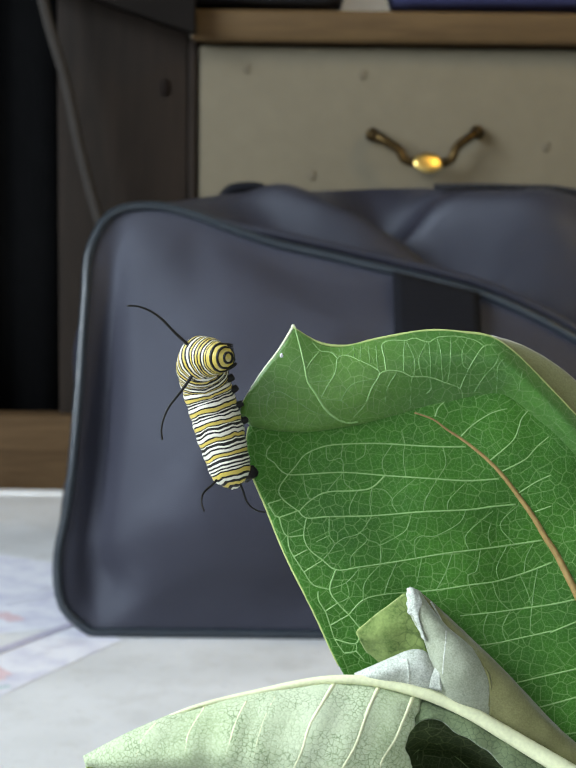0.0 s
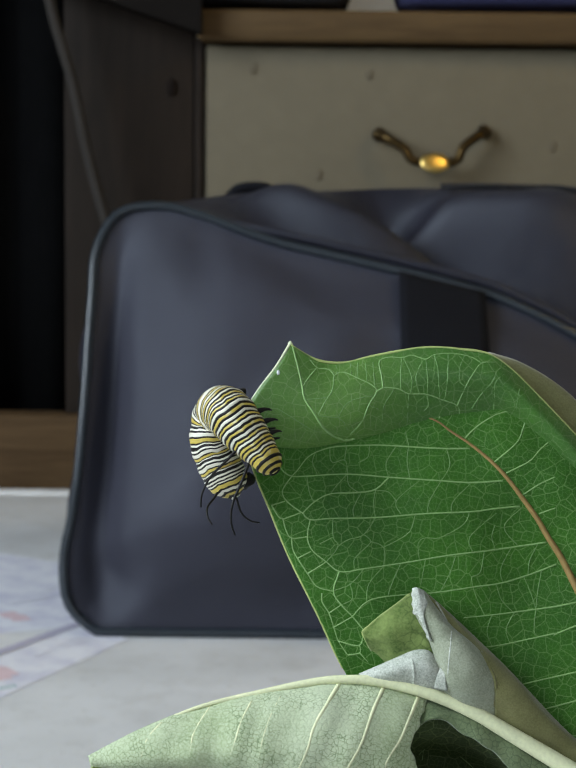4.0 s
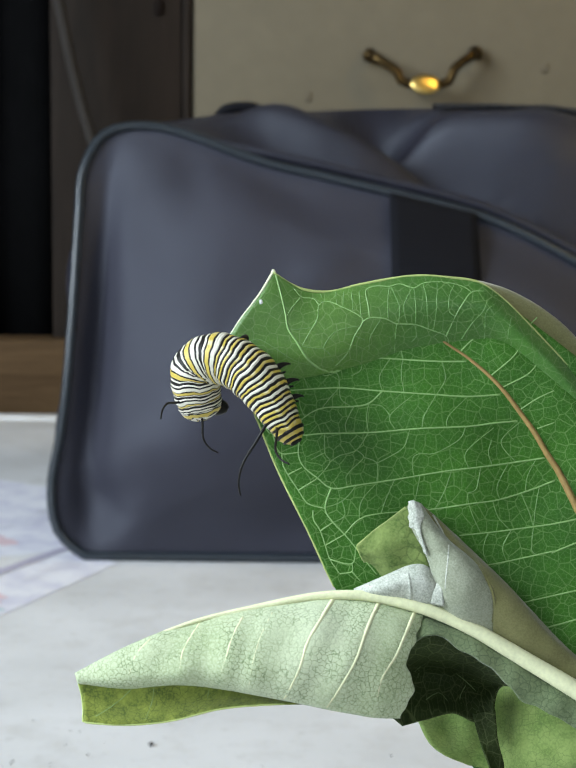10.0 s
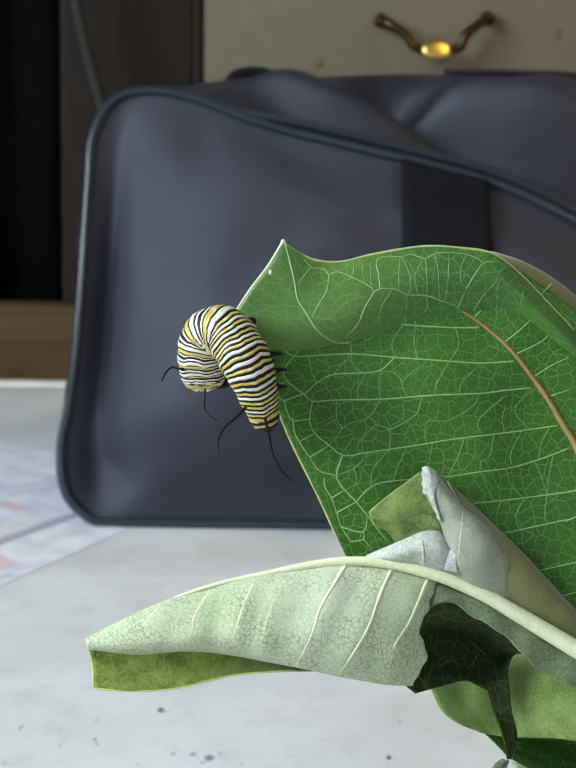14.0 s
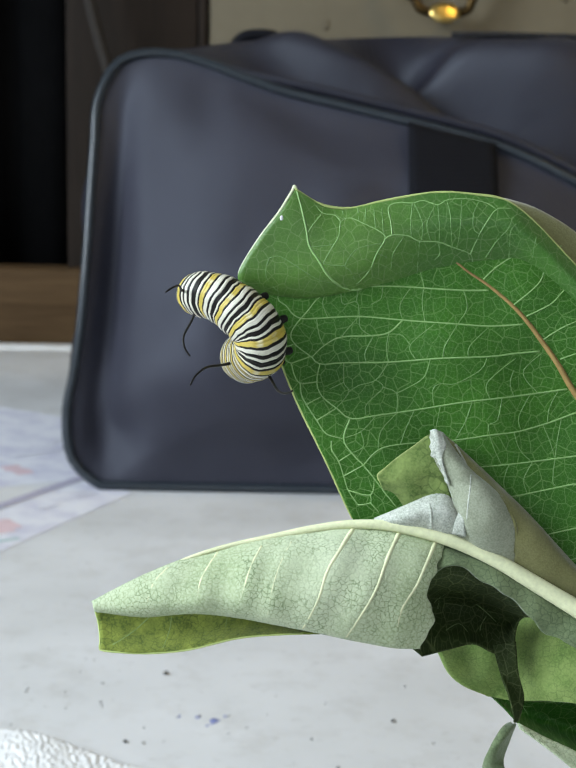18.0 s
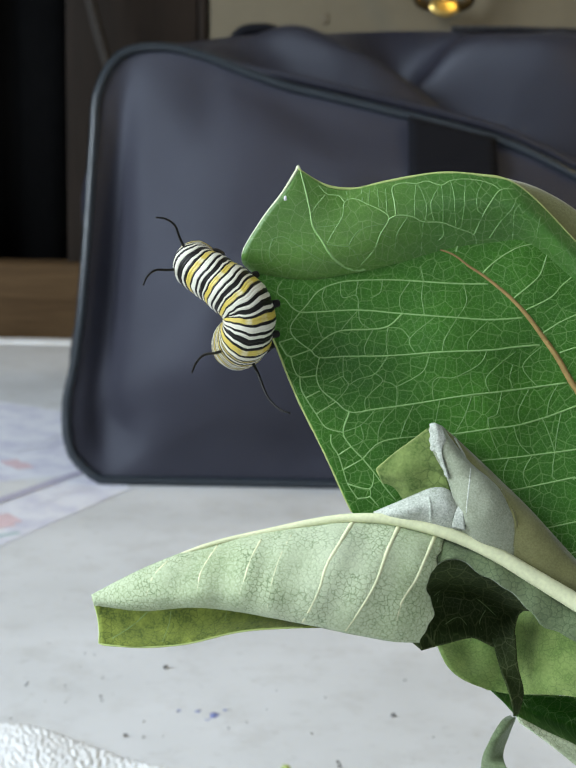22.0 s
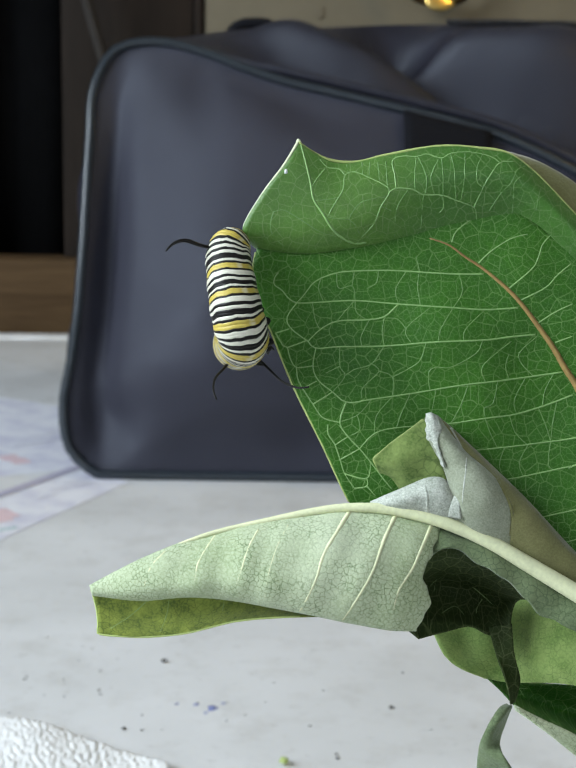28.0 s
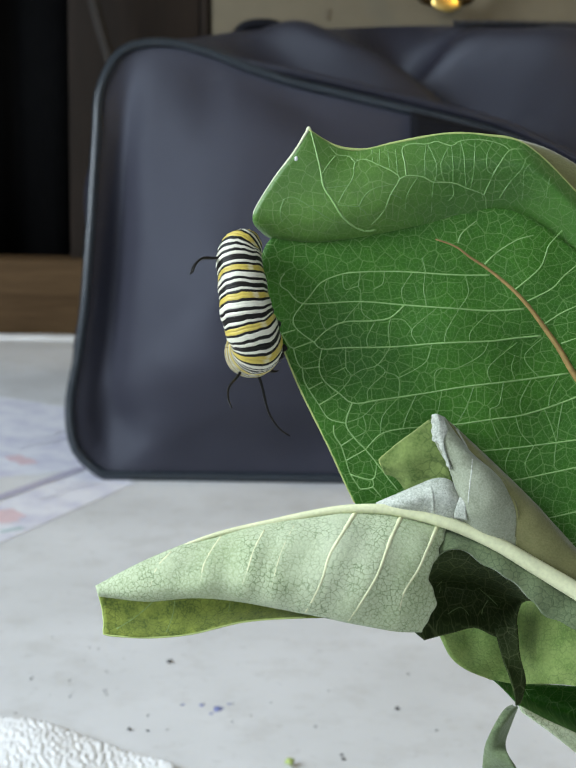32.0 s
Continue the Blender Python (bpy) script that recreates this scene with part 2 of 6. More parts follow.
def table_mat():
    k = Mat("table_plastic", 0.4)
    f, g = k.ramp(k.noise(14, 6), 0.3, 0.75), k.ramp(k.noise(160, 4), 0.62, 0.8)
    base = k.mix(f, (0.6, 0.6, 0.6), (0.7, 0.7, 0.71))
    base = k.mix(k.math("MULTIPLY", k.ramp(k.noise(45, 5, 0.65), 0.5, 0.7), 0.34), base, (0.42, 0.4, 0.37))
    k.colour(k.mix(k.math("MULTIPLY", g, 0.45), base, (0.33, 0.31, 0.28)))
    k.rough(f, 0.34, 0.5)
    k.bump(k.noise(700, 3), 0.15, 0.0004)
    return k.m


def fabric_mat(name, lo, hi, rough, weave=185.0, spec=0.3, bands="DIAGONAL", show=0.5):
    k = Mat(name, rough, 0, spec)
    wv = k.n.new("ShaderNodeTexWave")
    wv.bands_direction = bands
    wv.inputs["Scale"].default_value, wv.inputs["Distortion"].default_value = weave, 0.6
    k.l.new(k.pos, wv.inputs["Vector"])
    f = k.ramp(k.noise(9, 5), 0.3, 0.7)
    col = k.mix(f, lo, hi)
    k.colour(k.mix(k.math("MULTIPLY", wv.outputs["Fac"], show), col, tuple(c * 1.9 for c in hi)))
    k.rough(k.noise(30), rough - 0.08, rough + 0.1)
    k.b.inputs["Specular Tint"].default_value = (0.82, 0.88, 1.0, 1)
    k.bump(wv.outputs["Fac"], 0.3, 0.0008).bump(k.noise(14, 3), 0.16, 0.008)
    return k.m


def wood_mat(name, lo, hi, rough=0.5, along=(6, 60, 60)):
    k = Mat(name, rough, 0, 0.08)
    v = k.map(along)
    f, g = k.noise(1.0, 6, 0.6, v, 0.8), k.noise(5.0, 4, 0.6, v)
    k.colour(k.mix(k.ramp(k.math("ADD", k.math("MULTIPLY", f, 0.7), k.math("MULTIPLY", g, 0.3)), 0.3, 0.7), lo, hi))
    k.bump(g, 0.2, 0.001)
    return k.m


TABLE = table_mat()
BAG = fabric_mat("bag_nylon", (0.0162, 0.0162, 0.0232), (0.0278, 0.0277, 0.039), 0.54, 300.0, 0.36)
# Same nylon as the front; shade of the sagging top is put into its base.
BAG_TOP_SHADED = fabric_mat("bag_nylon_top_shaded", (0.008, 0.0077, 0.0125), (0.0145, 0.0142, 0.0215), 0.46, 300.0, spec=0.4)
PIPING = plain("piping_vinyl", (0.015, 0.021, 0.028), 0.29, grain=80)
WEBBING = fabric_mat("webbing_black", (0.003, 0.003, 0.0042), (0.0065, 0.0065, 0.0085), 0.75, 110, 0.12, "Z", 0.3)
ZIP = plain("zip_black", (0.015, 0.015, 0.018), 0.5)
OAK = wood_mat("oak_edge", (0.06, 0.037, 0.018), (0.115, 0.073, 0.034))
BROWN = wood_mat("brown_board", (0.0105, 0.008, 0.0062), (0.0235, 0.0168, 0.013), 0.6, (50, 50, 5))
BRACE = wood_mat("brace_wood", (0.004, 0.003, 0.0026), (0.009, 0.007, 0.006), 0.7)
PLANK = wood_mat("ledge_wood", (0.05, 0.03, 0.015), (0.11, 0.07, 0.036), 0.65)
CREAM = plain("drawer_cream", (0.137, 0.116, 0.078), 0.65, grain=60, vary=0.08, spec=0.25)
BRASS = plain("brass_glint_plate", (0.62, 0.44, 0.14), 0.3, 1.0, grain=120, vary=0.2)
BRONZE = plain("bronze_handle", (0.07, 0.045, 0.018), 0.36, 1.0, grain=120, vary=0.35)
BLACK_CLOTH = plain("black_cloth", (0.002, 0.002, 0.0022), 0.95, grain=60, vary=0.3, spec=0.05)
CABLE = plain("cable_grey", (0.036, 0.032, 0.029), 0.9, spec=0.1)
PRINTED = Mat("paper_printed", 0.45)
PRINTED.colour(PRINTED.mix(PRINTED.ramp(PRINTED.noise(38, 5, 0.6), 0.42, 0.72), (0.74, 0.74, 0.79), (0.5, 0.49, 0.62)))
PRINTED = PRINTED.m
# Mauve that stands for the shadow in the gap between the leaflets.
GAP_SHADE = plain("shadow_mauve", (0.42, 0.4, 0.5), 0.5)
PAPER = plain("paper_white", (0.76, 0.76, 0.8), 0.45, grain=30, vary=0.05)
TISSUE = plain("paper_towel", (0.72, 0.72, 0.72), 0.95, grain=900, vary=0.05, bump=0.0003)
PINK = plain("print_pink", (0.66, 0.5, 0.53), 0.5)
INK = plain("print_violet", (0.68, 0.68, 0.75), 0.5)
TEAL = plain("print_teal", (0.42, 0.54, 0.55), 0.5)
BLUE_INK = plain("ink_blue", (0.2, 0.23, 0.45), 0.5)
CRUMB = plain("crumb_dark", (0.09, 0.085, 0.08), 0.8)
WALL = plain("wall_paint", (0.45, 0.44, 0.42), 0.85, grain=40, vary=0.06)
FLOOR = wood_mat("floor_boards", (0.12, 0.075, 0.045), (0.2, 0.13, 0.08))
CLOTH_BLUE = plain("cloth_blue", (0.04, 0.045, 0.13), 0.8)
CLOTH_DARK = plain("cloth_dark", (0.02, 0.02, 0.023), 0.8)
KNOT_PALE = plain("knot_pale", (0.11, 0.09, 0.058), 0.7)
KNOT = plain("wood_knot", (0.008, 0.005, 0.004), 0.8, spec=0.1)

# ---- mesh helpers ----


def link(name, bm, material, smooth=True, offset=(0, 0, 0)):
    me = bpy.data.meshes.new(name)
    bmesh.ops.recalc_face_normals(bm, faces=bm.faces)
    for fc in bm.faces:
        fc.smooth = smooth
    bm.to_mesh(me)
    bm.free()
    for m in material if isinstance(material, (list, tuple)) else [material]:
        me.materials.append(m)
    ob = new(name, me)
    ob.location = offset
    return ob


def part(name, bm, material, parent, label="", smooth=True):
    ob = link(name, bm, material, smooth)
    ob.parent = parent
    return tagged(ob, label)


def thing(name, place, label, category, group="", kind=""):
    ob = new(name)
    ob.location = place
    ob.empty_display_size = 0.02
    return tagged(ob, label, category, group, kind)


def add_box(bm, lo, hi, bevel=0.0):
    made = bmesh.ops.create_cube(bm, size=1)
    size, mid = [h - l for l, h in zip(lo, hi)], [(h + l) / 2 for l, h in zip(lo, hi)]
    for v in made["verts"]:
        v.co = Vector([c * s + m for c, s, m in zip(v.co, size, mid)])
    if bevel:
        es = list({e for v in made["verts"] for e in v.link_edges})
        bmesh.ops.bevel(bm, geom=es, offset=bevel, segments=2, profile=0.6, affect="EDGES")
    return bm


def box(lo, hi, bevel=0.003):
    return add_box(bmesh.new(), lo, hi, bevel)


def catmull(pts, count, closed=False):
    """Points evenly along a smooth curve through pts."""
    p = [np.array(q, float) for q in pts]
    n = len(p)
    dense = []
    for i in range(n if closed else n - 1):
        a, b, c, d = (p[j % n] if closed else p[min(max(j, 0), n - 1)] for j in (i - 1, i, i + 1, i + 2))
        for t in np.linspace(0, 1, 12, endpoint=False):
            dense.append(0.5 * (2 * b + (c - a) * t + (2 * a - 5 * b + 4 * c - d) * t**2 + (3 * b - a - 3 * c + d) * t**3))
    dense.append(p[0] if closed else p[-1])
    dense = np.array(dense)
    s = np.r_[0, np.cumsum(np.linalg.norm(np.diff(dense, axis=0), axis=1))]
    at = np.linspace(0, s[-1], count, endpoint=not closed)
    return np.stack([np.interp(at, s, dense[:, k]) for k in range(dense.shape[1])], 1)


def tube(bm, pts, r0, r1=None, sides=8, count=None, closed=False):
    """A round tapering tube along a smooth curve through pts."""
    c = catmull(pts, count or 6 * len(pts), closed)
    r1 = r0 if r1 is None else r1
    n, rings = len(c), []
    up = Vector((0.13, 0.97, 0.21))
    for i in range(n):
        a, b = (c[(i - 1) % n], c[(i + 1) % n]) if closed else (c[max(i - 1, 0)], c[min(i + 1, n - 1)])
        t = Vector(b - a).normalized()
        x = t.cross(up)
        x = x.normalized() if x.length > 1e-4 else t.orthogonal().normalized()
        up = x.cross(t).normalized()
        r = r0 + (r1 - r0) * i / max(n - 1, 1)
        rings.append([bm.verts.new(Vector(c[i]) + (x * math.cos(w) + up * math.sin(w)) * r) for w in (2 * math.pi * k / sides for k in range(sides))])
    for i in range(n if closed else n - 1):
        a, b = rings[i], rings[(i + 1) % n]
        for k in range(sides):
            bm.faces.new((a[k], a[(k + 1) % sides], b[(k + 1) % sides], b[k]))
    if not closed:
        bm.faces.new(rings[0][::-1])
        bm.faces.new(rings[-1])
    return bm


def surface(grid, nu, nv):
    """A smooth sheet of nv x nu points through a coarse grid of rows."""
    rows = [catmull(r, nu) for r in grid]
    cols = np.stack([catmull([r[i] for r in rows], nv) for i in range(nu)], 1)
    return cols


def sheet(bm, pts, thick, front=0, back=0):
    """A sheet with real thickness over a grid of points; front and back are material slots."""
    nv, nu, _ = pts.shape
    du, dv = np.gradient(pts, axis=1), np.gradient(pts, axis=0)
    nrm = np.cross(du, dv)
    nrm /= np.linalg.norm(nrm, axis=2, keepdims=True) + 1e-12
    if nrm[:, :, 1].mean() > 0:
        nrm = -nrm
    sides = []
    for s in (0.5, -0.5):
        sides.append([[bm.verts.new(Vector(pts[j, i] + nrm[j, i] * thick * s)) for i in range(nu)] for j in range(nv)])
    for (grid, slot) in zip(sides, (front, back)):
        for j in range(nv - 1):
            for i in range(nu - 1):
                fc = bm.faces.new((grid[j][i], grid[j][i + 1], grid[j + 1][i + 1], grid[j + 1][i]))
                fc.material_index = slot
    a, b = sides
    rim = [(0, i) for i in range(nu)] + [(j, nu - 1) for j in range(1, nv)] + [(nv - 1, i) for i in range(nu - 2, -1, -1)] + [(j, 0) for j in range(nv - 2, 0, -1)]
    for k in range(len(rim)):
        (j0, i0), (j1, i1) = rim[k], rim[(k + 1) % len(rim)]
        bm.faces.new((a[j0][i0], a[j1][i1], b[j1][i1], b[j0][i0])).material_index = front
    return bm


def blob(bm, at, size, seed, rough=0.3):
    made = bmesh.ops.create_icosphere(bm, subdivisions=2, radius=1)
    for v in made["verts"]:
        k = 1 + rough * noise.noise(v.co * 1.7 + Vector((seed, 0, 0)))
        v.co = Vector([c * k * s + m for c, s, m in zip(v.co, size, at)])
    return bm


# ---- the room ----
TOP = 0.74
X0, X1, Y0, Y1, Z1 = -1.7, 1.7, -1.8, 2.06, 2.45


def wall_with_window(name, axis, at, lo, hi, win):
    """A wall 0.1 m thick in the plane axis = at, with a window opening through it."""
    bm = bmesh.new()
    a0, a1, z0, z1 = win
    for (p, q, r, s) in ((lo, a0, 0, Z1), (a1, hi, 0, Z1), (a0, a1, 0, z0), (a0, a1, z1, Z1)):
        if axis == "x":
            add_box(bm, (at - 0.05, p, r), (at + 0.05, q, s))
        else:
            add_box(bm, (p, at - 0.05, r), (q, at + 0.05, s))
    return tagged(link(name, bm, WALL, False), "plain off-white painted room wall with a window opening", "wall", kind="structure")


tagged(link("floor", box((X0, Y0, -0.05), (X1, Y1, 0), 0), FLOOR, False), "brown wooden floorboards of the room", "floor", kind="structure")
tagged(link("ceiling", box((X0, Y0, Z1), (X1, Y1, Z1 + 0.05), 0), WALL, False), "plain off-white painted ceiling", "ceiling", kind="structure")
tagged(link("wall_north", box((X0, Y1, 0), (X1, Y1 + 0.1, Z1), 0), WALL, False), "plain off-white painted wall behind the drawers", "wall", kind="structure")
tagged(link("wall_east", box((X1, Y0, 0), (X1 + 0.1, Y1, Z1), 0), WALL, False), "plain off-white painted side wall", "wall", kind="structure")
wall_with_window("wall_west", "x", X0 - 0.05, Y0, Y1, (-0.8, 0.8, 1.15, 2.3))
# South opening is unseen, added to go with the rear fill.
wall_with_window("wall_south", "y", Y0 - 0.05, X0, X1, (-0.2, 1.2, 1.25, 2.3))

# ---- the table ----
table = thing("folding_table", (0.05, 0.6, 0), "white plastic table with ink and dirt marks", "table")


def build_table():
    o = table.location
    x0, x1, y0, y1 = -0.42, 0.48, -0.32, 1.53
    part("tabletop", box((x0 - o.x, y0 - o.y, TOP - 0.035), (x1 - o.x, y1 - o.y, TOP), 0.006), TABLE, table, "worn white plastic tabletop with small stains")
    # the raised lip along the far edge
    part("rim", box((x0 - o.x, y1 - 0.002 - o.y, TOP - 0.04), (x1 - o.x, y1 + 0.022 - o.y, TOP + 0.002), 0.006), TABLE, table)
    for sx in (x0 + 0.06, x1 - 0.06):
        for sy in (y0 + 0.1, y1 - 0.1):
            bm = bmesh.new()
            tube(bm, [(sx - o.x, sy - o.y, 0), (sx - o.x, sy - o.y, 0.3), (sx - o.x, sy - o.y, TOP - 0.034)], 0.014)
            part("leg", bm, CABLE, table)


build_table()

# ---- the bag ----
FRONT = [(-0.1175, 0.7411), (-0.1269, 0.7458), (-0.1344, 0.7548), (-0.1402, 0.7848), (-0.1331, 0.8287), (-0.1286, 0.8894), (-0.1262, 0.9497), (-0.1241, 0.9846), (-0.1164, 1.0016), (-0.1025, 1.0095),
         (-0.0821, 1.0111), (-0.0566, 1.0057), (-0.0122, 0.9902), (0.032, 0.9803), (0.0728, 0.9713), (0.126, 0.9588), (0.1572, 0.947), (0.1882, 0.9315), (0.2286, 0.9045), (0.266, 0.866),
         (0.2858, 0.8175), (0.2878, 0.774), (0.2676, 0.7465), (0.1302, 0.7382), (0.005, 0.7369), (-0.0577, 0.7371)]
CROWN = [(-0.1145, 0.7128), (-0.1259, 0.7199), (-0.1364, 0.7361), (-0.1397, 0.7577), (-0.1392, 0.8078), (-0.1336, 0.8743), (-0.1299, 0.9394), (-0.1253, 0.9765), (-0.1161, 0.9933), (-0.1009, 1.0042),
         (-0.0774, 1.0116), (-0.0505, 1.017), (-0.0136, 1.0212), (0.0334, 1.0237), (0.077, 1.0257), (0.134, 1.0267), (0.1676, 1.0263), (0.2013, 1.0246), (0.2458, 1.0095), (0.2902, 0.9501),
         (0.3179, 0.8475), (0.3242, 0.7589), (0.302, 0.7223), (0.1469, 0.714), (0.0053, 0.7133), (-0.0654, 0.7127)]
bag = thing("duffel_bag", (0.05, 1.13, TOP), "dark navy nylon bag with piped edges standing on the table", "bag")


def front_y(z):
    """The front leans back towards its top."""
    return 1.06 + 0.9 * max(0.0, z) ** 2 - 0.01 * math.exp(-((z / 0.035) ** 2))


def bag_front(n):
    o = bag.location
    return [Vector((x - o.x, front_y(z - o.z) - o.y, z - o.z)) for x, z in catmull(FRONT, n, True)]


GROOVE = (-0.1625, -0.1685)


def bell(v, width):
    return math.exp(-((v / width) ** 2))


def pillow(x, z, r):
    """How far the front panel stands out, in metres, r from 0 at the edge to 1 in the middle."""
    rise = min(1, r * 2.4)
    swell = 0.038 * rise * rise * (3 - 2 * rise) * bell(z - 0.1, 0.15 if z > 0.1 else 0.07)
    gx = GROOVE[1] + (GROOVE[0] - GROOVE[1]) * (z - 0.07) / 0.13
    groove = -0.018 * bell(x - gx, 0.012) * bell(z - 0.13, 0.1) * min(1, r * 14)
    corner = -0.015 * bell(x + 0.165, 0.019) * bell(z - 0.03, 0.022) - 0.003 * bell(x + 0.105, 0.014) * bell(z - 0.24, 0.022)
    slant = 0.004 * bell(z - 0.15 - (x + 0.06) * 0.8, 0.016) * bell(x + 0.05, 0.06) - 0.004 * bell(z - 0.19 + (x - 0.02) * 0.5, 0.018) * bell(x - 0.0, 0.06)
    soft = 0.004 * noise.noise(Vector((x * 11, z * 9, 0.3))) + 0.0012 * noise.noise(Vector((x * 30, z * 24, 1.3)))
    return swell + groove + (corner + slant + soft) * min(1, r * 6)


def build_bag():
    o, n = bag.location, 260
    edge = bag_front(n)
    mid = Vector((0.05, edge[0].y, 0.13))
    bm = bmesh.new()
    rings = []
    for k in range(70):
        r = (k / 70) ** 1.15
        row = []
        for e in edge:
            p = e.lerp(mid, r)
            p.y = front_y(p.z) - o.y - pillow(p.x, p.z, r)
            row.append(bm.verts.new(p))
        rings.append(row)
    for a, b in zip(rings, rings[1:]):
        for i in range(n):
            bm.faces.new((a[i], a[(i + 1) % n], b[(i + 1) % n], b[i]))
    bm.faces.new(rings[-1])
    part("front_panel", bm, BAG, bag, "dark navy nylon front panel with soft dents")
    # gusset, crown and back in one soft shell behind the piping
    va, vb = (Vector((x - o.x, 0, z - o.z)) for x, z in ((0.078, 1.014), (0.192, 0.947)))
    crown = [Vector((x - o.x, 1.2 - o.y, z - o.z)) for x, z in catmull(CROWN, n, True)]
    bm = bmesh.new()
    rings = [[bm.verts.new(e) for e in edge]]
    for k in range(1, 29):
        t = k / 28
        row = []
        for e, c in zip(edge, crown):
            p = e.lerp(c, t)
            bow = math.sin(math.pi * t)
            out = Vector((p.x - mid.x, 0, p.z - mid.z)).normalized()
            slack = min(1.0, max(0.0, (c.z - e.z - 0.012) / 0.03)) * (p.z > 0.1)
            p += out * (0.004 * bow * (1 - slack) + slack * (0.016 * math.exp(-((t - 0.7) / 0.2) ** 2) * bow - 0.03 * math.exp(-((t - 0.3) / 0.15) ** 2)))
            p.z += slack * 0.009 * bow * math.sin(p.x * 38 + t * 4)
            off = ((p.x - va.x) * (vb.z - va.z) - (p.z - va.z) * (vb.x - va.x)) / (vb - va).length
            p += out * slack * (0.014 * bell(off + 0.036, 0.02) * (1 - t) + 0.008 * bell(off - 0.034, 0.018) * bow - 0.04 * bell(off, 0.016))
            p += out * 0.014 * bow * noise.noise(Vector((p.x * 14, p.y * 18, p.z * 14)))
            row.append(bm.verts.new(p))
        rings.append(row)
    for k in range(1, 6):
        t = k / 5
        row = []
        for c in crown:
            p = c.copy()
            p.y += 0.09 * t
            p.z = max(0.001, p.z - 0.05 * t * t * (p.z > 0.1))
            row.append(bm.verts.new(p))
        rings.append(row)
    for a, b in zip(rings, rings[1:]):
        for i in range(n):
            bm.faces.new((a[i], a[(i + 1) % n], b[(i + 1) % n], b[i]))
    bm.faces.new(rings[-1])
    for v in bm.verts:
        v.co.z = max(v.co.z, 0.0005)
    part("body", bm, BAG_TOP_SHADED, bag, "soft sagging nylon top and sides")
    bm = bmesh.new()
    tube(bm, [(e.x, e.y - 0.001, max(e.z, 0.003)) for e in edge[::6]], 0.0031, closed=True, count=150, sides=10)
    part("piping", bm, PIPING, bag, "glossy dark vinyl piping")
    # welt that runs beside the piping on the top
    bm = bmesh.new()
    welt = [e for e in edge if e.x > -0.1 and e.z > 0.12]
    welt.sort(key=lambda e: e.x)
    tube(bm, [(e.x, e.y + 0.007, e.z + 0.0062 * min(1, (e.x + 0.1) / 0.05)) for e in welt[::5]], 0.0034, count=90, sides=10)
    part("welt", bm, BAG_TOP_SHADED, bag, "soft welt along the piping")
    # webbing strap down the front
    a, b = (0.0734, 0.9707), (0.1291, 0.958)
    xa, xb = a[0] - o.x, b[0] - o.x
    za, zb = a[1] - o.z, b[1] - o.z
    grid = []
    for k in range(12):
        t = k / 11
        row = []
        for u in (0, 0.33, 0.67, 1):
            x = xa + (xb - xa) * u - 0.004 * t
            z = (za + (zb - za) * u) * (1 - t) + 0.004 * t
            row.append((x, front_y(z) - o.y - 0.004 - pillow(x, z, 0.5) * min(1, t * 6 + 0.1), z))
        grid.append(row)
    part("strap", sheet(bmesh.new(), surface(grid, 10, 40), 0.0022), WEBBING, bag, "black woven webbing strap")
    # zip along the crown
    bm = bmesh.new()
    line = [(c.x, c.y - 0.012, c.z - 0.0005) for c in crown if c.x > 0.055 and c.z > 0.2]
    line.sort()
    tube(bm, line[::3], 0.0022, count=60, sides=6)
    part("zip_tape", bm, ZIP, bag, "black zip")
    pts = catmull(line[::3], 60)
    for p in pts[::2]:
        part("zip_tooth", box((p[0] - 0.0009, p[1] - 0.004, p[2] + 0.0005), (p[0] + 0.0009, p[1] + 0.001, p[2] + 0.0021), 0.0002), ZIP, bag)
    # carry loop on the top
    g0, g1 = (-0.0445, 1.0169), (-0.0053, 1.0209)
    bm = bmesh.new()
    x0, x1, z0 = g0[0] - o.x, g1[0] - o.x, g0[1] - o.z
    tube(bm, [(x0, 0.09, z0 - 0.006), (x0 + 0.008, 0.09, z0 + 0.004), ((x0 + x1) / 2, 0.09, z0 + 0.0065), (x1 - 0.008, 0.09, z0 + 0.005), (x1, 0.09, z0 - 0.004)], 0.004, sides=8)
    part("carry_loop", bm, WEBBING, bag, "black carry loop")


build_bag()

# ---- the chest of drawers and what stands round it ----
YD = 1.59
dresser = thing("chest_of_drawers", (0.35, 1.8, 0), "wooden chest with a cream drawer front and oak top edge", "dresser")


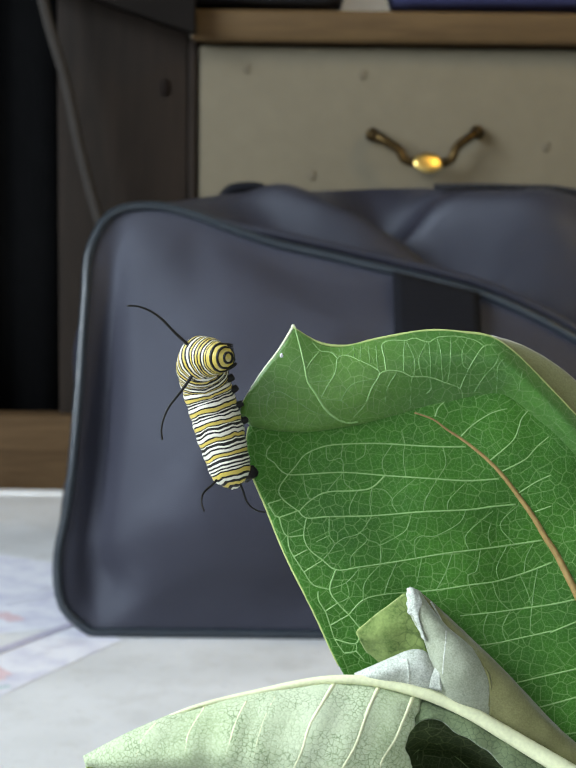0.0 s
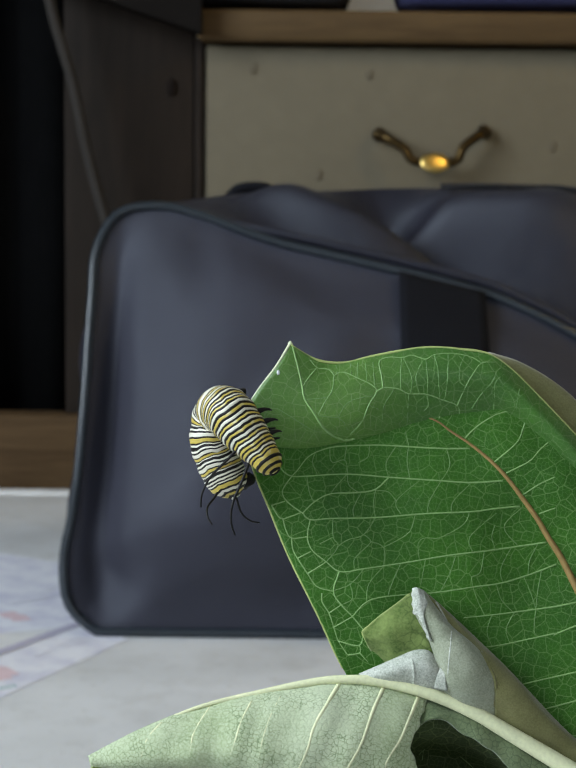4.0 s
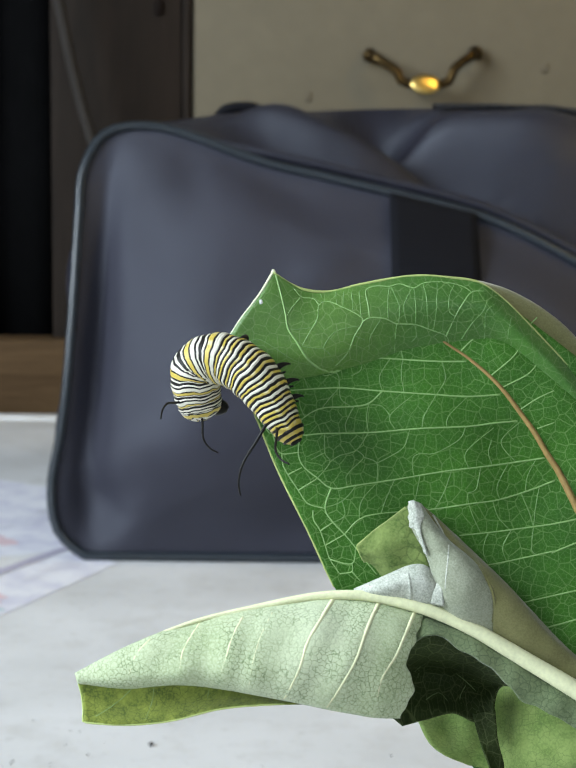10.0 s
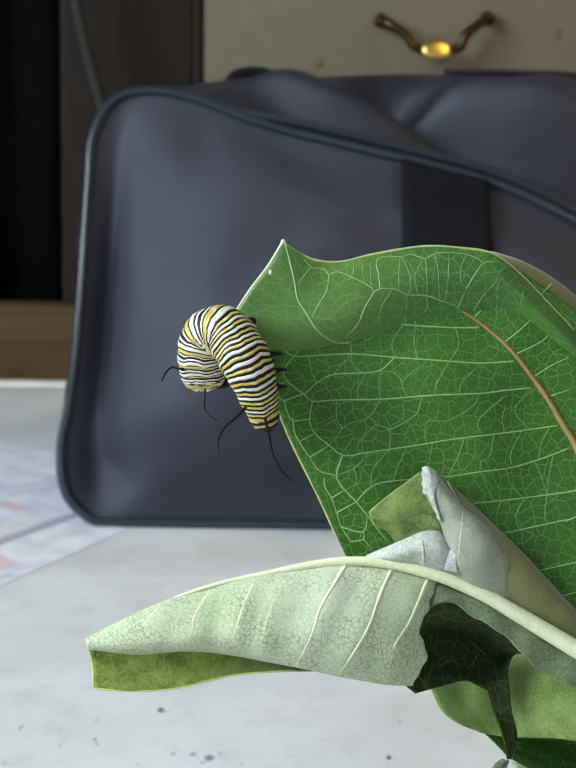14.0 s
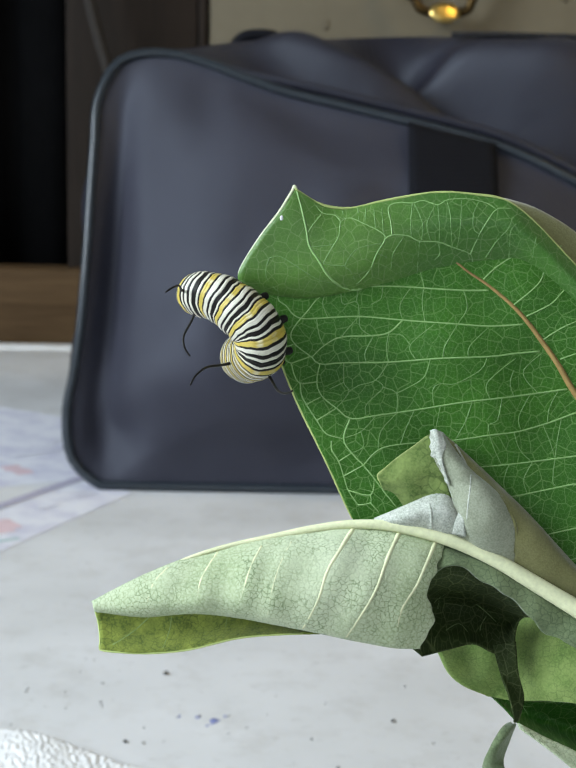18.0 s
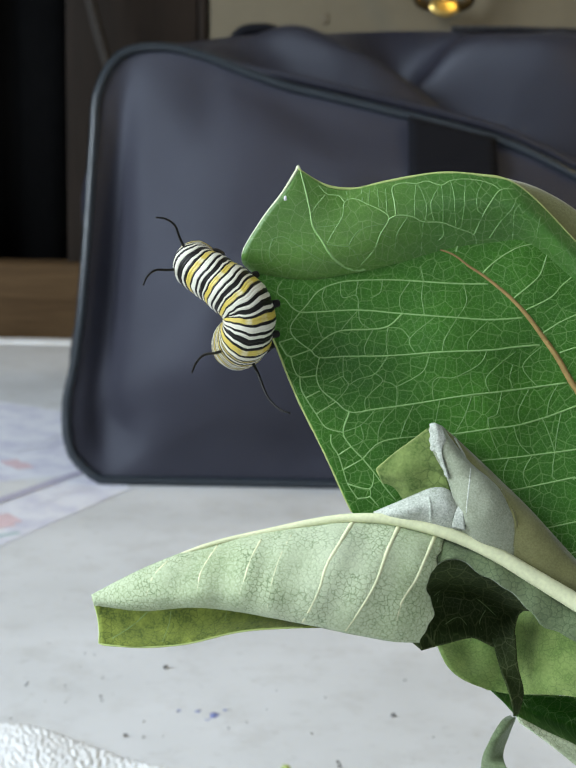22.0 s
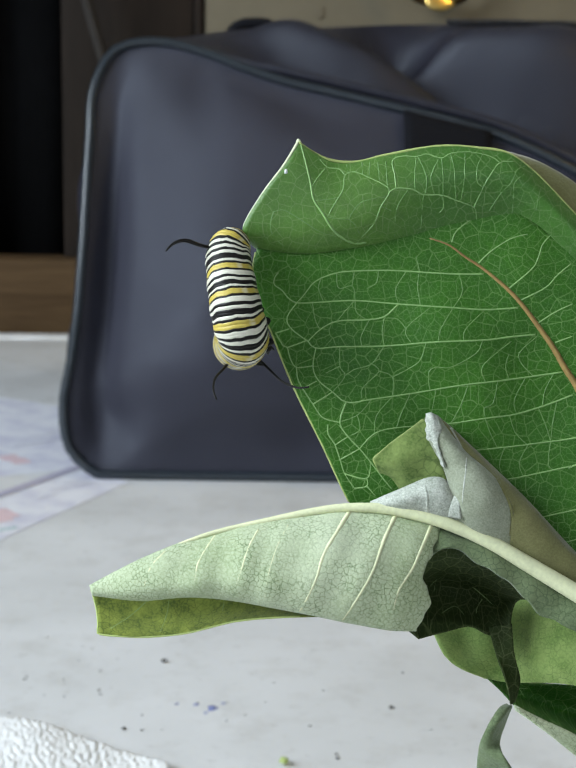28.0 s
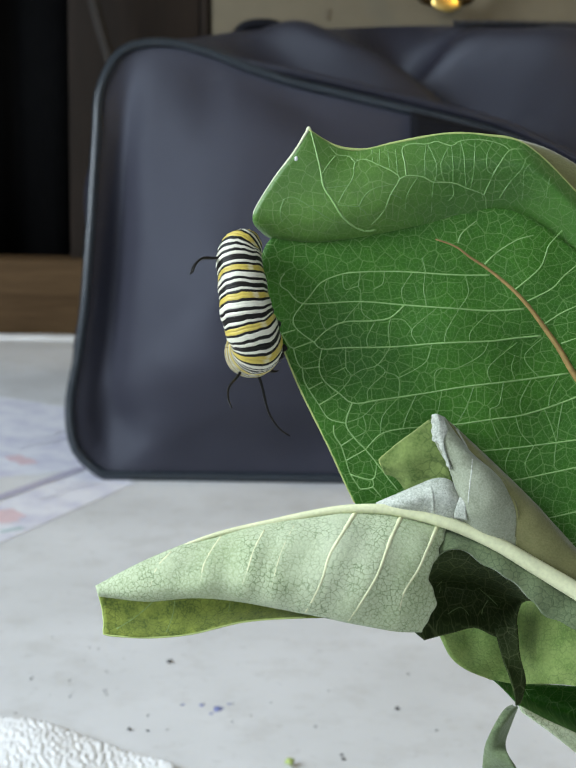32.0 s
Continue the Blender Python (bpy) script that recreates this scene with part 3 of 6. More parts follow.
def build_dresser():
    o = dresser.location
    l, top = (-0.0706, 1.1503)
    tl, tz = (-0.0822, 1.1522)
    _, tz1 = (-0.0823, 1.181)
    x1 = 0.95
    l -= 0.0075
    part("carcass", box((l - 0.004 - o.x, YD + 0.012 - o.y, 0), (x1 - o.x, 2.05 - o.y, tz), 0.002), BROWN, dresser)
    part("top", box((tl - o.x, YD - 0.02 - o.y, tz), (x1 + 0.02 - o.x, 2.05 - o.y, tz1), 0.004), OAK, dresser, "oak top edge")
    _, dz = (-0.0696, 0.9486)
    h = top - dz
    z = top
    while z - h > 0.1:
        dr = part("drawer_front", box((l - o.x, YD - o.y, z - h + 0.004), (x1 - 0.01 - o.x, YD + 0.018 - o.y, z), 0.004), CREAM, dresser, "cream painted drawer front")
        a, b = (0.0839, 1.0701), (0.1799, 1.0734)
        m, low = (0.1332, 1.0438)
        dzz = z - top
        bm = bmesh.new()
        y = YD - 0.012 - o.y
        tube(bm, [(a[0] - o.x, y + 0.01, a[1] + dzz), (a[0] + 0.004 - o.x, y - 0.006, a[1] - 0.002 + dzz), (a[0] + 0.022 - o.x, y - 0.012, a[1] - 0.013 + dzz), (m - 0.02 - o.x, y - 0.014, low + 0.003 + dzz), (m - o.x, y - 0.015, low + dzz),
                  (m + 0.02 - o.x, y - 0.014, low + 0.003 + dzz), (b[0] - 0.02 - o.x, y - 0.012, b[1] - 0.014 + dzz), (b[0] - 0.004 - o.x, y - 0.006, b[1] - 0.002 + dzz), (b[0] - o.x, y + 0.01, b[1] + dzz)], 0.0042, count=50, sides=12)
        # Plate added and tilted so that the lamp's glint lands on the handle.
        plate = blob(bmesh.new(), (0, 0, 0), (0.0145, 0.0014, 0.0098), 1, 0.02)
        bmesh.ops.transform(plate, matrix=pose(m - o.x, y - 0.021, low + 0.001 + dzz, -20, 0, 10), verts=plate.verts)
        if dzz == 0:
            for kx, kz in ((-0.0326, 1.1294), (0.0745, 1.1252), (0.0287, 1.0323), (0.245, 1.0609)):
                part("knot", blob(bmesh.new(), (kx - o.x, YD - 0.0002 - o.y, kz), (0.0042, 0.0003, 0.005), kx, 0.4), KNOT_PALE, dr, "faint brown knot")
        part("plate", plate, BRASS, dr, "brass plate added to the handle to catch the lamp's glint")
        for e in (a, b):
            blob(bm, (e[0] - o.x, y + 0.006, e[1] + dzz), (0.007, 0.008, 0.007), 2, 0.1)
        part("handle", bm, BRONZE, dr, "dark bronze drop handle")
        z -= h


build_dresser()


def build_surround():
    # brown board that runs along the chest's side, and the dark slab over it
    l, _ = (-0.0748, 1.1499)
    s0, _ = (-0.0866, 1.1497)
    f0, _ = (-0.2077, 1.1465)
    board = thing("cabinet_side", (-0.1, 1.6, 0), "dark brown wooden side board with a knot", "cabinet")
    o = board.location
    _, tz = (-0.0822, 1.1583)
    part("stile", box((s0 - o.x, -0.013, 0), (l - 0.0042 - o.x, 0.02, tz - 0.002), 0.0015), BROWN, board)
    part("panel", box((f0 - o.x, -0.01, 0), (s0 - 0.0005 - o.x, 0.02, tz + 0.06), 0.002), BROWN, board, "dark brown knotty panel")
    kx, kz = (-0.1087, 1.1115)
    bm = blob(bmesh.new(), (kx - o.x, -0.0125, kz), (0.0045, 0.0012, 0.008), 3)
    part("knot", bm, KNOT, board, "dark knot in the wood")
    pa, pb = (-0.1801, 1.1902), (-0.0795, 1.1575)
    bm = bmesh.new()
    v = [(pa[0] - 0.06, pa[1] + 0.02), (pb[0], pb[1]), (pb[0], pb[1] + 0.05), (pa[0] - 0.06, pa[1] + 0.08)]
    lo = [bm.verts.new((x - o.x, -0.055, z)) for x, z in v]
    hi = [bm.verts.new((x - o.x, -0.014, z)) for x, z in v]
    bm.faces.new(lo)
    bm.faces.new(hi)
    for i in range(4):
        bm.faces.new((lo[i], lo[(i + 1) % 4], hi[(i + 1) % 4], hi[i]))
    part("brace", bm, BRACE, board, "dark brown slanting brace", False)
    # black curtain in soft folds
    cx, _ = (-0.2035, 1.1508)
    cur = thing("black_curtain", (-0.6, 1.62, 0), "black cloth hanging in soft upright folds", "curtain")
    _, wz = (-0.2402, 0.7992)
    pts = np.array([[(x + 0.6, 0.012 * math.sin((x - cx) * 90) * (1 if x < cx - 0.004 else 0.3), z) for x in np.linspace(-1.2, cx, 90)] for z in np.linspace(wz - 0.02, 1.75, 6)])
    part("cloth", sheet(bmesh.new(), pts, 0.004), BLACK_CLOTH, cur)
    # wooden ledge under the curtain
    lx, lz = (-0.1871, 0.8069)
    led = thing("wooden_ledge", (-0.4, 1.6, 0), "brown wooden ledge with visible grain behind the table", "shelf")
    part("board", box((-0.9, -0.03, 0.62), (lx + 0.05 + 0.4, 0.008, lz), 0.003), PLANK, led)
    part("foot", box((-0.9, -0.02, 0), (lx + 0.05 + 0.4, 0.005, 0.62), 0.003), PLANK, led)
    # hanging cable
    bm = bmesh.new()
    c = [(-0.2189, 1.2226), (-0.2118, 1.1758), (-0.1934, 1.1116), (-0.1826, 1.0597), (-0.1718, 1.0162), (-0.163, 0.9855), (-0.1543, 0.9414), (-0.1522, 0.8521)]
    tube(bm, [(x, 1.54, z) for x, z in c], 0.005, sides=10)
    tagged(link("cable", bm, CABLE), "thick grey-brown cable hanging down beside the board", "cable")
    # folded things on the chest
    x0, z0 = (0.0549, 1.1871)
    for n, (w, cx0, m, lab) in enumerate(((0.2, 0.2, CLOTH_BLUE, "dark blue folded cloth on the chest"), (0.16, -0.02, CLOTH_DARK, "dark folded cloth on the chest"))):
        bm = box((-w / 2, -0.06, 0), (w / 2, 0.06, 0.05), 0.02)
        for v in bm.verts:
            v.co.z *= 1 + 0.15 * noise.noise(v.co * 20)
        tagged(link("folded_cloth", bm, m, True, (cx0, 1.66, z0 + 0.002)), lab, "cloth")


build_surround()

# ---- papers, towel, marks on the table ----


def flat_poly(name, corners, z, thick, material, label, category, curl=0.0):
    """A thin sheet of paper with four corners on the table."""
    a, b, c, d = (np.array(p) for p in corners)
    mid = (a + b + c + d) / 4
    pts = np.zeros((14, 14, 3))
    for j in range(14):
        for i in range(14):
            u, v = i / 13, j / 13
            p = (a * (1 - u) + b * u) * (1 - v) + (d * (1 - u) + c * u) * v
            lift = curl * (abs(u - 0.5) * 2) ** 3 + 0.00005 * noise.noise(Vector((p[0] * 30, p[1] * 30, 0)))
            pts[j, i] = (p[0] - mid[0], p[1] - mid[1], lift + 0.00008)
    ob = link(name, sheet(bmesh.new(), pts, thick), material, False)
    ob.location = (mid[0], mid[1], z)
    return tagged(ob, label, category), mid


def on_paper(ob, mid, x, y, w, d, turn, material, name="print"):
    bm = box((-w / 2, -d / 2, 0), (w / 2, d / 2, 0.00012), 0)
    k = part(name, bm, material, ob, smooth=False)
    k.matrix_local = pose(x - mid[0], y - mid[1], 0.0002 + 0.00005 * len(ob.children), 0, 0, turn)


def build_papers():
    p1, m1 = flat_poly("leaflet", ((-0.2527, 1.0168), (-0.2442, 1.3014), (-0.1575, 1.2465), (-0.1285, 1.0763)), TOP, 0.0001, PRINTED, "glossy white printed leaflet lying on the table", "paper", 0.0)
    p2, m2 = flat_poly("leaflet", ((-0.2021, 0.8251), (-0.2055, 0.9359), (-0.1285, 1.0763), (-0.0968, 1.0417)), TOP + 0.0002, 0.0001, PRINTED, "white printed leaflet with pink marks", "paper", 0.0)
    for px, py in ((-0.1814, 1.0989), (-0.1736, 1.0903)):
        on_paper(p1, m1, px, py, 0.012, 0.014, 30, PINK, "pink_mark")
    # Flat strip that paints the shadow along the first leaflet's near edge.
    (ax, ay), (bx, by) = (-0.1866, 0.9851), (-0.1313, 1.0811)
    on_paper(p1, m1, (ax + bx) / 2, (ay + by) / 2, math.hypot(bx - ax, by - ay), 0.008, math.degrees(math.atan2(by - ay, bx - ax)), GAP_SHADE, "shadow_band")
    for px, py in ((-0.1766, 1.1536), (-0.1675, 1.1612), (-0.1695, 1.1399), (-0.1604, 1.1474), (-0.1801, 1.1324), (-0.1626, 1.1761)):
        on_paper(p1, m1, px, py, 0.012, 0.003, 35, INK, "print_line")
    for px, py in ((-0.1662, 0.9593), (-0.1639, 0.9675)):
        on_paper(p2, m2, px, py, 0.012, 0.02, 35, PINK, "pink_mark")
    on_paper(p2, m2, *(-0.1577, 0.9361), 0.014, 0.004, 35, TEAL, "teal_mark")
    for px, py in ((-0.1389, 1.0224), (-0.132, 1.0399), (-0.1456, 1.0053), (-0.1252, 1.0345)):
        on_paper(p2, m2, px, py, 0.014, 0.003, 35, INK, "print_line")
    # embossed paper towel
    c = [np.array(p) for p in ((-0.1346, 0.666), (-0.107, 0.6583), (-0.0441, 0.622), (-0.0354, 0.5459), (-0.1114, 0.5439))]
    a, b, d, e = c[0], c[1], c[2], c[3]
    mid = (a + b + d + e) / 4
    nu, nv = 150, 90
    pts = np.zeros((nv, nu, 3))
    near = (-0.1114, 0.5439)
    for j in range(nv):
        v = j / (nv - 1)
        for i in range(nu):
            u = i / (nu - 1)
            far = a + (b - a) * min(1, u / 0.3) if u < 0.3 else b + (d - b) * (u - 0.3) / 0.7
            nr = np.array(near) + (e - near) * u
            p = far * (1 - v) + nr * v
            bumpy = 0.0009 * noise.noise(Vector((p[0] * 620, p[1] * 330, 0))) + 0.0003 * noise.noise(Vector((p[0] * 1100, p[1] * 700, 3)))
            pts[j, i] = (p[0] - mid[0], p[1] - mid[1], 0.0045 + bumpy + 0.0035 * noise.noise(Vector((p[0] * 25, p[1] * 25, 2))) - 0.002 * (v < 0.02))
    ob = link("paper_towel", sheet(bmesh.new(), pts, 0.0009), TISSUE)
    ob.location = (mid[0], mid[1], TOP)
    tagged(ob, "crumpled white embossed paper towel on the table", "paper towel")
    # droppings and crumbs
    for n, ((x, y), s) in enumerate((((-0.0531, 0.7344), 1.5), ((0.047, 0.6839), 1.2), ((-0.0642, 0.6582), 1.1), ((-0.0567, 0.6574), 0.7), ((-0.0778, 0.6954), 0.6), ((0.023, 0.6322), 0.9), ((-0.113, 0.711), 0.6), ((-0.0487, 0.6587), 0.4), ((0.0122, 0.6641), 0.6), ((0.0186, 0.7031), 0.4), ((0.0546, 0.7244), 0.6), ((-0.058, 0.6736), 0.5), ((-0.0149, 0.675), 0.4), ((-0.1126, 0.7139), 0.6), ((-0.0957, 0.7111), 0.45), ((-0.0805, 0.722), 0.55), ((-0.1137, 0.6739), 0.5), ((-0.0919, 0.7516), 0.4), ((-0.1019, 0.6935), 0.35), ((-0.0746, 0.7379), 0.3), ((-0.0029, 0.7108), 0.35), ((0.0623, 0.6622), 0.5), ((-0.0789, 0.6998), 0.7), ((-0.0931, 0.6927), 0.5), ((-0.0874, 0.7499), 0.45), ((-0.0227, 0.6877), 0.45), ((-0.0222, 0.6683), 0.5), ((0.0224, 0.6363), 0.8), ((-0.0447, 0.6847), 0.45), ((-0.0353, 0.6867), 0.5), ((-0.1105, 0.7645), 0.4), ((-0.0066, 0.6888), 0.35), ((-0.0919, 0.7349), 0.35))):
        bm = blob(bmesh.new(), (0, 0, 0.0006 * s), (0.0009 * s, 0.0008 * s, 0.0005 * s), n * 3.1, 0.5)
        tagged(link("dropping", bm, CRUMB, True, (x, y, TOP)), "tiny dark dropping on the white table", "dropping", "droppings on the table")
    for n, ((x, y), s) in enumerate((((-0.0286, 0.6819), 1.0), ((-0.0361, 0.6859), 0.5), ((-0.0315, 0.6771), 0.4), ((-0.044, 0.6862), 0.35), ((-0.0244, 0.6874), 0.4))):
        bm = blob(bmesh.new(), (0, 0, 0), (0.0022 * s, 0.0028 * s, 0.00015), n * 2.3 + 9, 0.9)
        st = link("stain", bm, BLUE_INK)
        st.parent = table
        st.location = Vector((x, y, TOP)) - table.location
    # dry curled leaf tip at the table's near side
    x, y = (0.0017, 0.6261)
    bm = blob(bmesh.new(), (0, 0, 0.002), (0.0018, 0.0022, 0.0012), 5, 0.4)
    tagged(link("leaf_scrap", bm, RIM, True, (x, y, TOP)), "small dry yellow-green leaf scrap on the table", "leaf scrap")


build_papers()

# ---- the milkweed ----
# leaf space: millimetres, x along the picture's level, y away, z up, tilted with the leaves
LEAF = Matrix.Translation((0, 0.27411, 0.96969)) @ Euler((radians(-11.77), 0, 0)).to_matrix().to_4x4() @ pose(0, 0, 0, 0, -1.0, 0) @ Matrix.Diagonal((0.001, 0.001, 0.001, 1))
ROOT = Vector((0.13, 0.33, TOP))
plant = thing("milkweed_plant", ROOT, "green milkweed stem with broad veined leaves, chewed and curled", "plant")
TO_PLANT = Matrix.Translation(-ROOT) @ LEAF


def into(bm, m=TO_PLANT):
    bmesh.ops.transform(bm, matrix=m, verts=bm.verts)
    return bm


def roughen(pts, size, amount):
    """Uneven swelling of a sheet, in leaf space."""
    for p in pts.reshape(-1, 3):
        p[1] += amount * noise.noise(Vector((p[0] / size, p[2] / size, 0.7)))
    return pts


def lie(line, pts, lift):
    """A line of (x, z) laid on a sheet of points, lift in front of it."""
    flat = pts.reshape(-1, 3)
    out = []
    for q in catmull([(p[0], p[2]) for p in line], 5 * len(line)):
        d = (flat[:, 0] - q[0]) ** 2 + (flat[:, 2] - q[1]) ** 2
        k = np.argsort(d)[:4]
        w = 1 / (d[k] + 0.01)
        out.append((q[0], (flat[k, 1] * w).sum() / w.sum() - lift, q[1]))
    return out


def vein(parent, line, pts, r0, r1, material, name="vein", label=""):
    bm = bmesh.new()
    ln = lie(line, pts, 0.175 - r0 * (0.45 if material is RIB_FELT else 0.25))
    tube(bm, ln, r0, r1, sides=6, count=6 * len(line))
    return part(name, into(bm), material, parent, label)


def run(parent, pts, r0, r1, material, *line):
    """One vein through (x, z) points on a sheet."""
    return vein(parent, [(x, 0, z) for x, z in line], pts, r0, r1, material)


def build_upper_leaf():
    blade = roughen(surface([
        [(1, 3.3, 25.5), (9.1, 3.3, 25.9), (18.9, 3.3, 26.7), (29.3, 2.9, 27), (39.7, 2.5, 25.3), (57.5, 3, 11.6)],
        [(-4.2, 2.7, 20.9), (7.4, 2.8, 21.3), (17.9, 2.8, 21.3), (29.2, 2.6, 22.1), (39.6, 2, 20.4), (58.1, 2, 6.7)],
        [(-5, 1.7, 14.1), (6.2, 1.8, 15.6), (17.1, 1.7, 16), (29.1, 2, 17.2), (39.5, 1, 14.7), (58.6, 0.5, 1.9)],
        [(-1.8, 1, 5.5), (8.2, 0.5, 5.1), (18.5, 0, 5.5), (29.7, -0.5, 5.9), (41.1, 1.5, 3.9), (59.3, 0, -5.3)],
        [(1.6, 1, -2.9), (11.4, 0, -3.7), (20.9, 0, -3.3), (31.3, -0.5, -2.5), (42.8, 1.5, -3.7), (59.3, 0, -11.7)],
        [(6, 1, -11.8), (15.4, 0, -13.3), (24.9, 0, -12.9), (35.3, 0, -12.5), (45.1, 1, -13), (59.3, 0, -18.1)],
        [(10.2, 2, -20.9), (19.4, 1, -22.2), (29, 1, -22.2), (38.7, 1, -21.4), (47.5, 1, -21.4), (60.1, 0, -25.3)],
        [(13.9, 3, -27.2), (22.7, 2, -29.5), (33.2, 2, -31.1), (42.8, 2, -31.1), (50.7, 1, -31), (60.9, 0, -32.5)],
        [(14.4, 3, -27.6), (23.2, 2.2, -29.9), (33.8, 2.2, -31.5), (45, 2.2, -35), (54, 1.8, -39), (63, 1, -44)]], 70, 88), 9, 0.7)
    blade_ob = part("blade", into(sheet(bmesh.new(), blade, 0.35, 0, 1)), [GREEN, PALE], plant, "broad deep green leaf blade with a net of pale veins")
    vein(blade_ob, [(24, 0, 21.9), (27.2, 0, 20.7), (29.6, 0, 18.9), (32, 0, 17.3), (34.4, 0, 15.4), (36.9, 0, 13.1), (39.3, 0, 10.4), (41.7, 0, 7.2), (44.1, 0, 3.8), (46.1, 0, 0.3), (48.1, 0, -2.9), (51.3, 0, -9.7), (54.8, 0, -17)], blade, 0.14, 0.78, RIB, "midrib", "reddish-brown midrib")
    # side veins, the loops along the margin, and the cross veins between them
    run(blade_ob, blade, 0.16, 0.115, VEIN, (32.8, 15.9), (28.8, 15.9), (24.8, 16.1), (20.7, 16.4), (16.7, 16.6), (11.5, 16.5), (8.6, 16.2), (6.1, 15.4))
    run(blade_ob, blade, 0.11, 0.09, VEIN, (6.1, 15.4), (4.6, 14.4), (3.2, 12.6), (2, 11.3))
    run(blade_ob, blade, 0.16, 0.115, VEIN, (38.3, 10.3), (32.8, 10), (26.4, 10.4), (18.7, 11), (11.5, 11.6), (4.6, 11.3), (2, 11.3), (0.6, 12.1), (-0.4, 13.4), (-1.7, 14.3), (-1.6, 15.5), (-1, 16.3))
    run(blade_ob, blade, 0.16, 0.115, VEIN, (41.2, 5.9), (36.8, 5.5), (32.8, 5), (24.7, 4.7), (16.3, 4.1), (9, 4), (5.1, 3.8), (3.8, 4.9), (1, 7.1), (0.4, 8.9), (2, 11.3))
    run(blade_ob, blade, 0.16, 0.115, VEIN, (18.7, 11), (16.3, 8.9), (13.1, 8.4), (8.6, 8.2), (5.8, 6.8), (3.8, 4.9))
    run(blade_ob, blade, 0.16, 0.115, VEIN, (45.7, -0.3), (36.8, -1.5), (28.7, -2.4), (20.7, -3.7), (14.2, -4.6), (10.2, -5.1), (7.8, -3.4), (5.4, -1.4), (4.6, 0.9), (5.1, 3.8))
    run(blade_ob, blade, 0.16, 0.115, VEIN, (47.3, -4.1), (42.4, -5.9), (37.6, -7.2), (32.7, -7.8), (26.3, -8.7), (18.2, -9.3), (14.6, -10.2), (12.2, -12.7))
    run(blade_ob, blade, 0.16, 0.115, VEIN, (10, -5.1), (9, -8.4), (10.3, -10.7), (12.2, -12.7), (14, -14.9), (15.8, -17.3), (17.6, -19.5))
    run(blade_ob, blade, 0.16, 0.115, VEIN, (51.1, -10.4), (47.2, -11.2), (43.6, -11.7), (36.8, -12.5), (31.1, -13))
    run(blade_ob, blade, 0.16, 0.115, VEIN, (51.1, -14.2), (46.3, -16.1), (47.2, -15.7), (42.4, -16.7), (36.7, -17.8), (33.5, -18.1))
    run(blade_ob, blade, 0.16, 0.115, VEIN, (51.2, -22.1), (44.5, -23.6), (39, -24.9))
    run(blade_ob, blade, 0.16, 0.115, VEIN, (51.1, -26.9), (46.9, -28.1), (43.1, -29.1))
    run(blade_ob, blade, 0.16, 0.115, VEIN, (51.8, -32.9), (49.3, -33.2), (46.8, -33.6))
    run(blade_ob, blade, 0.14, 0.1, VEIN, (-1.5, 6.3), (-0.3, 4.3), (0.4, 3.9), (0.9, 2.1), (1.9, 0.7), (4.6, 0.9))
    run(blade_ob, blade, 0.14, 0.1, VEIN, (0.4, 3.9), (3.8, 5.1))
    run(blade_ob, blade, 0.14, 0.1, VEIN, (-1.5, 6.3), (0.8, 7))
    run(blade_ob, blade, 0.14, 0.1, VEIN, (1.9, 0.7), (2.1, -1.2), (2.9, -2.8), (4.6, -5.4), (6.2, -7.6), (9, -8.4))
    run(blade_ob, blade, 0.14, 0.1, VEIN, (2.9, -2.8), (5.2, -1.6))
    run(blade_ob, blade, 0.14, 0.1, VEIN, (4.6, -5.4), (7.8, -3.4))
    run(blade_ob, blade, 0.14, 0.1, VEIN, (7, -8.7), (7.1, -10.3), (8.2, -12.1), (9, -14.5), (9.8, -16.9), (11.4, -19.3))
    run(blade_ob, blade, 0.14, 0.1, VEIN, (8.2, -12.1), (10.3, -10.7))
    run(blade_ob, blade, 0.14, 0.1, VEIN, (9.1, -14.5), (12.2, -12.7))
    run(blade_ob, blade, 0.14, 0.1, VEIN, (9.8, -16.9), (13.4, -17.6), (14, -14.9))
    run(blade_ob, blade, 0.14, 0.1, VEIN, (11.4, -19.3), (13.4, -18.9), (13.4, -17.6))
    run(blade_ob, blade, 0.14, 0.1, VEIN, (13.4, -18.9), (14.8, -20.5))
    run(blade_ob, blade, 0.14, 0.1, VEIN, (27.6, 21.2), (28.4, 23), (30.8, 25))
    run(blade_ob, blade, 0.14, 0.1, VEIN, (32, 17.7), (34.1, 19.7), (37.3, 21.7), (40.1, 22.5))
    run(blade_ob, blade, 0.14, 0.1, VEIN, (36.9, 13.5), (40.9, 16.9), (42.1, 19.3), (42.7, 20.9), (44.9, 23.3))
    run(blade_ob, blade, 0.14, 0.1, VEIN, (38.9, 11.6), (42.9, 13.6), (44.9, 15.6), (47.3, 17.6))
    run(blade_ob, blade, 0.14, 0.1, VEIN, (41.7, 7.8), (44.5, 9.6), (47.3, 10.9))
    run(blade_ob, blade, 0.14, 0.1, VEIN, (44.5, 4.6), (47.3, 5.6))
    run(blade_ob, blade, 0.09, 0.075, VEIN_FINE, (8.6, 16.2), (8.9, 13.7), (11.2, 14), (11.6, 11.6))
    run(blade_ob, blade, 0.09, 0.075, VEIN_FINE, (11.5, 16.5), (11.1, 13.9))
    run(blade_ob, blade, 0.09, 0.075, VEIN_FINE, (6.1, 15.4), (5.6, 13.7), (6.4, 11.5))
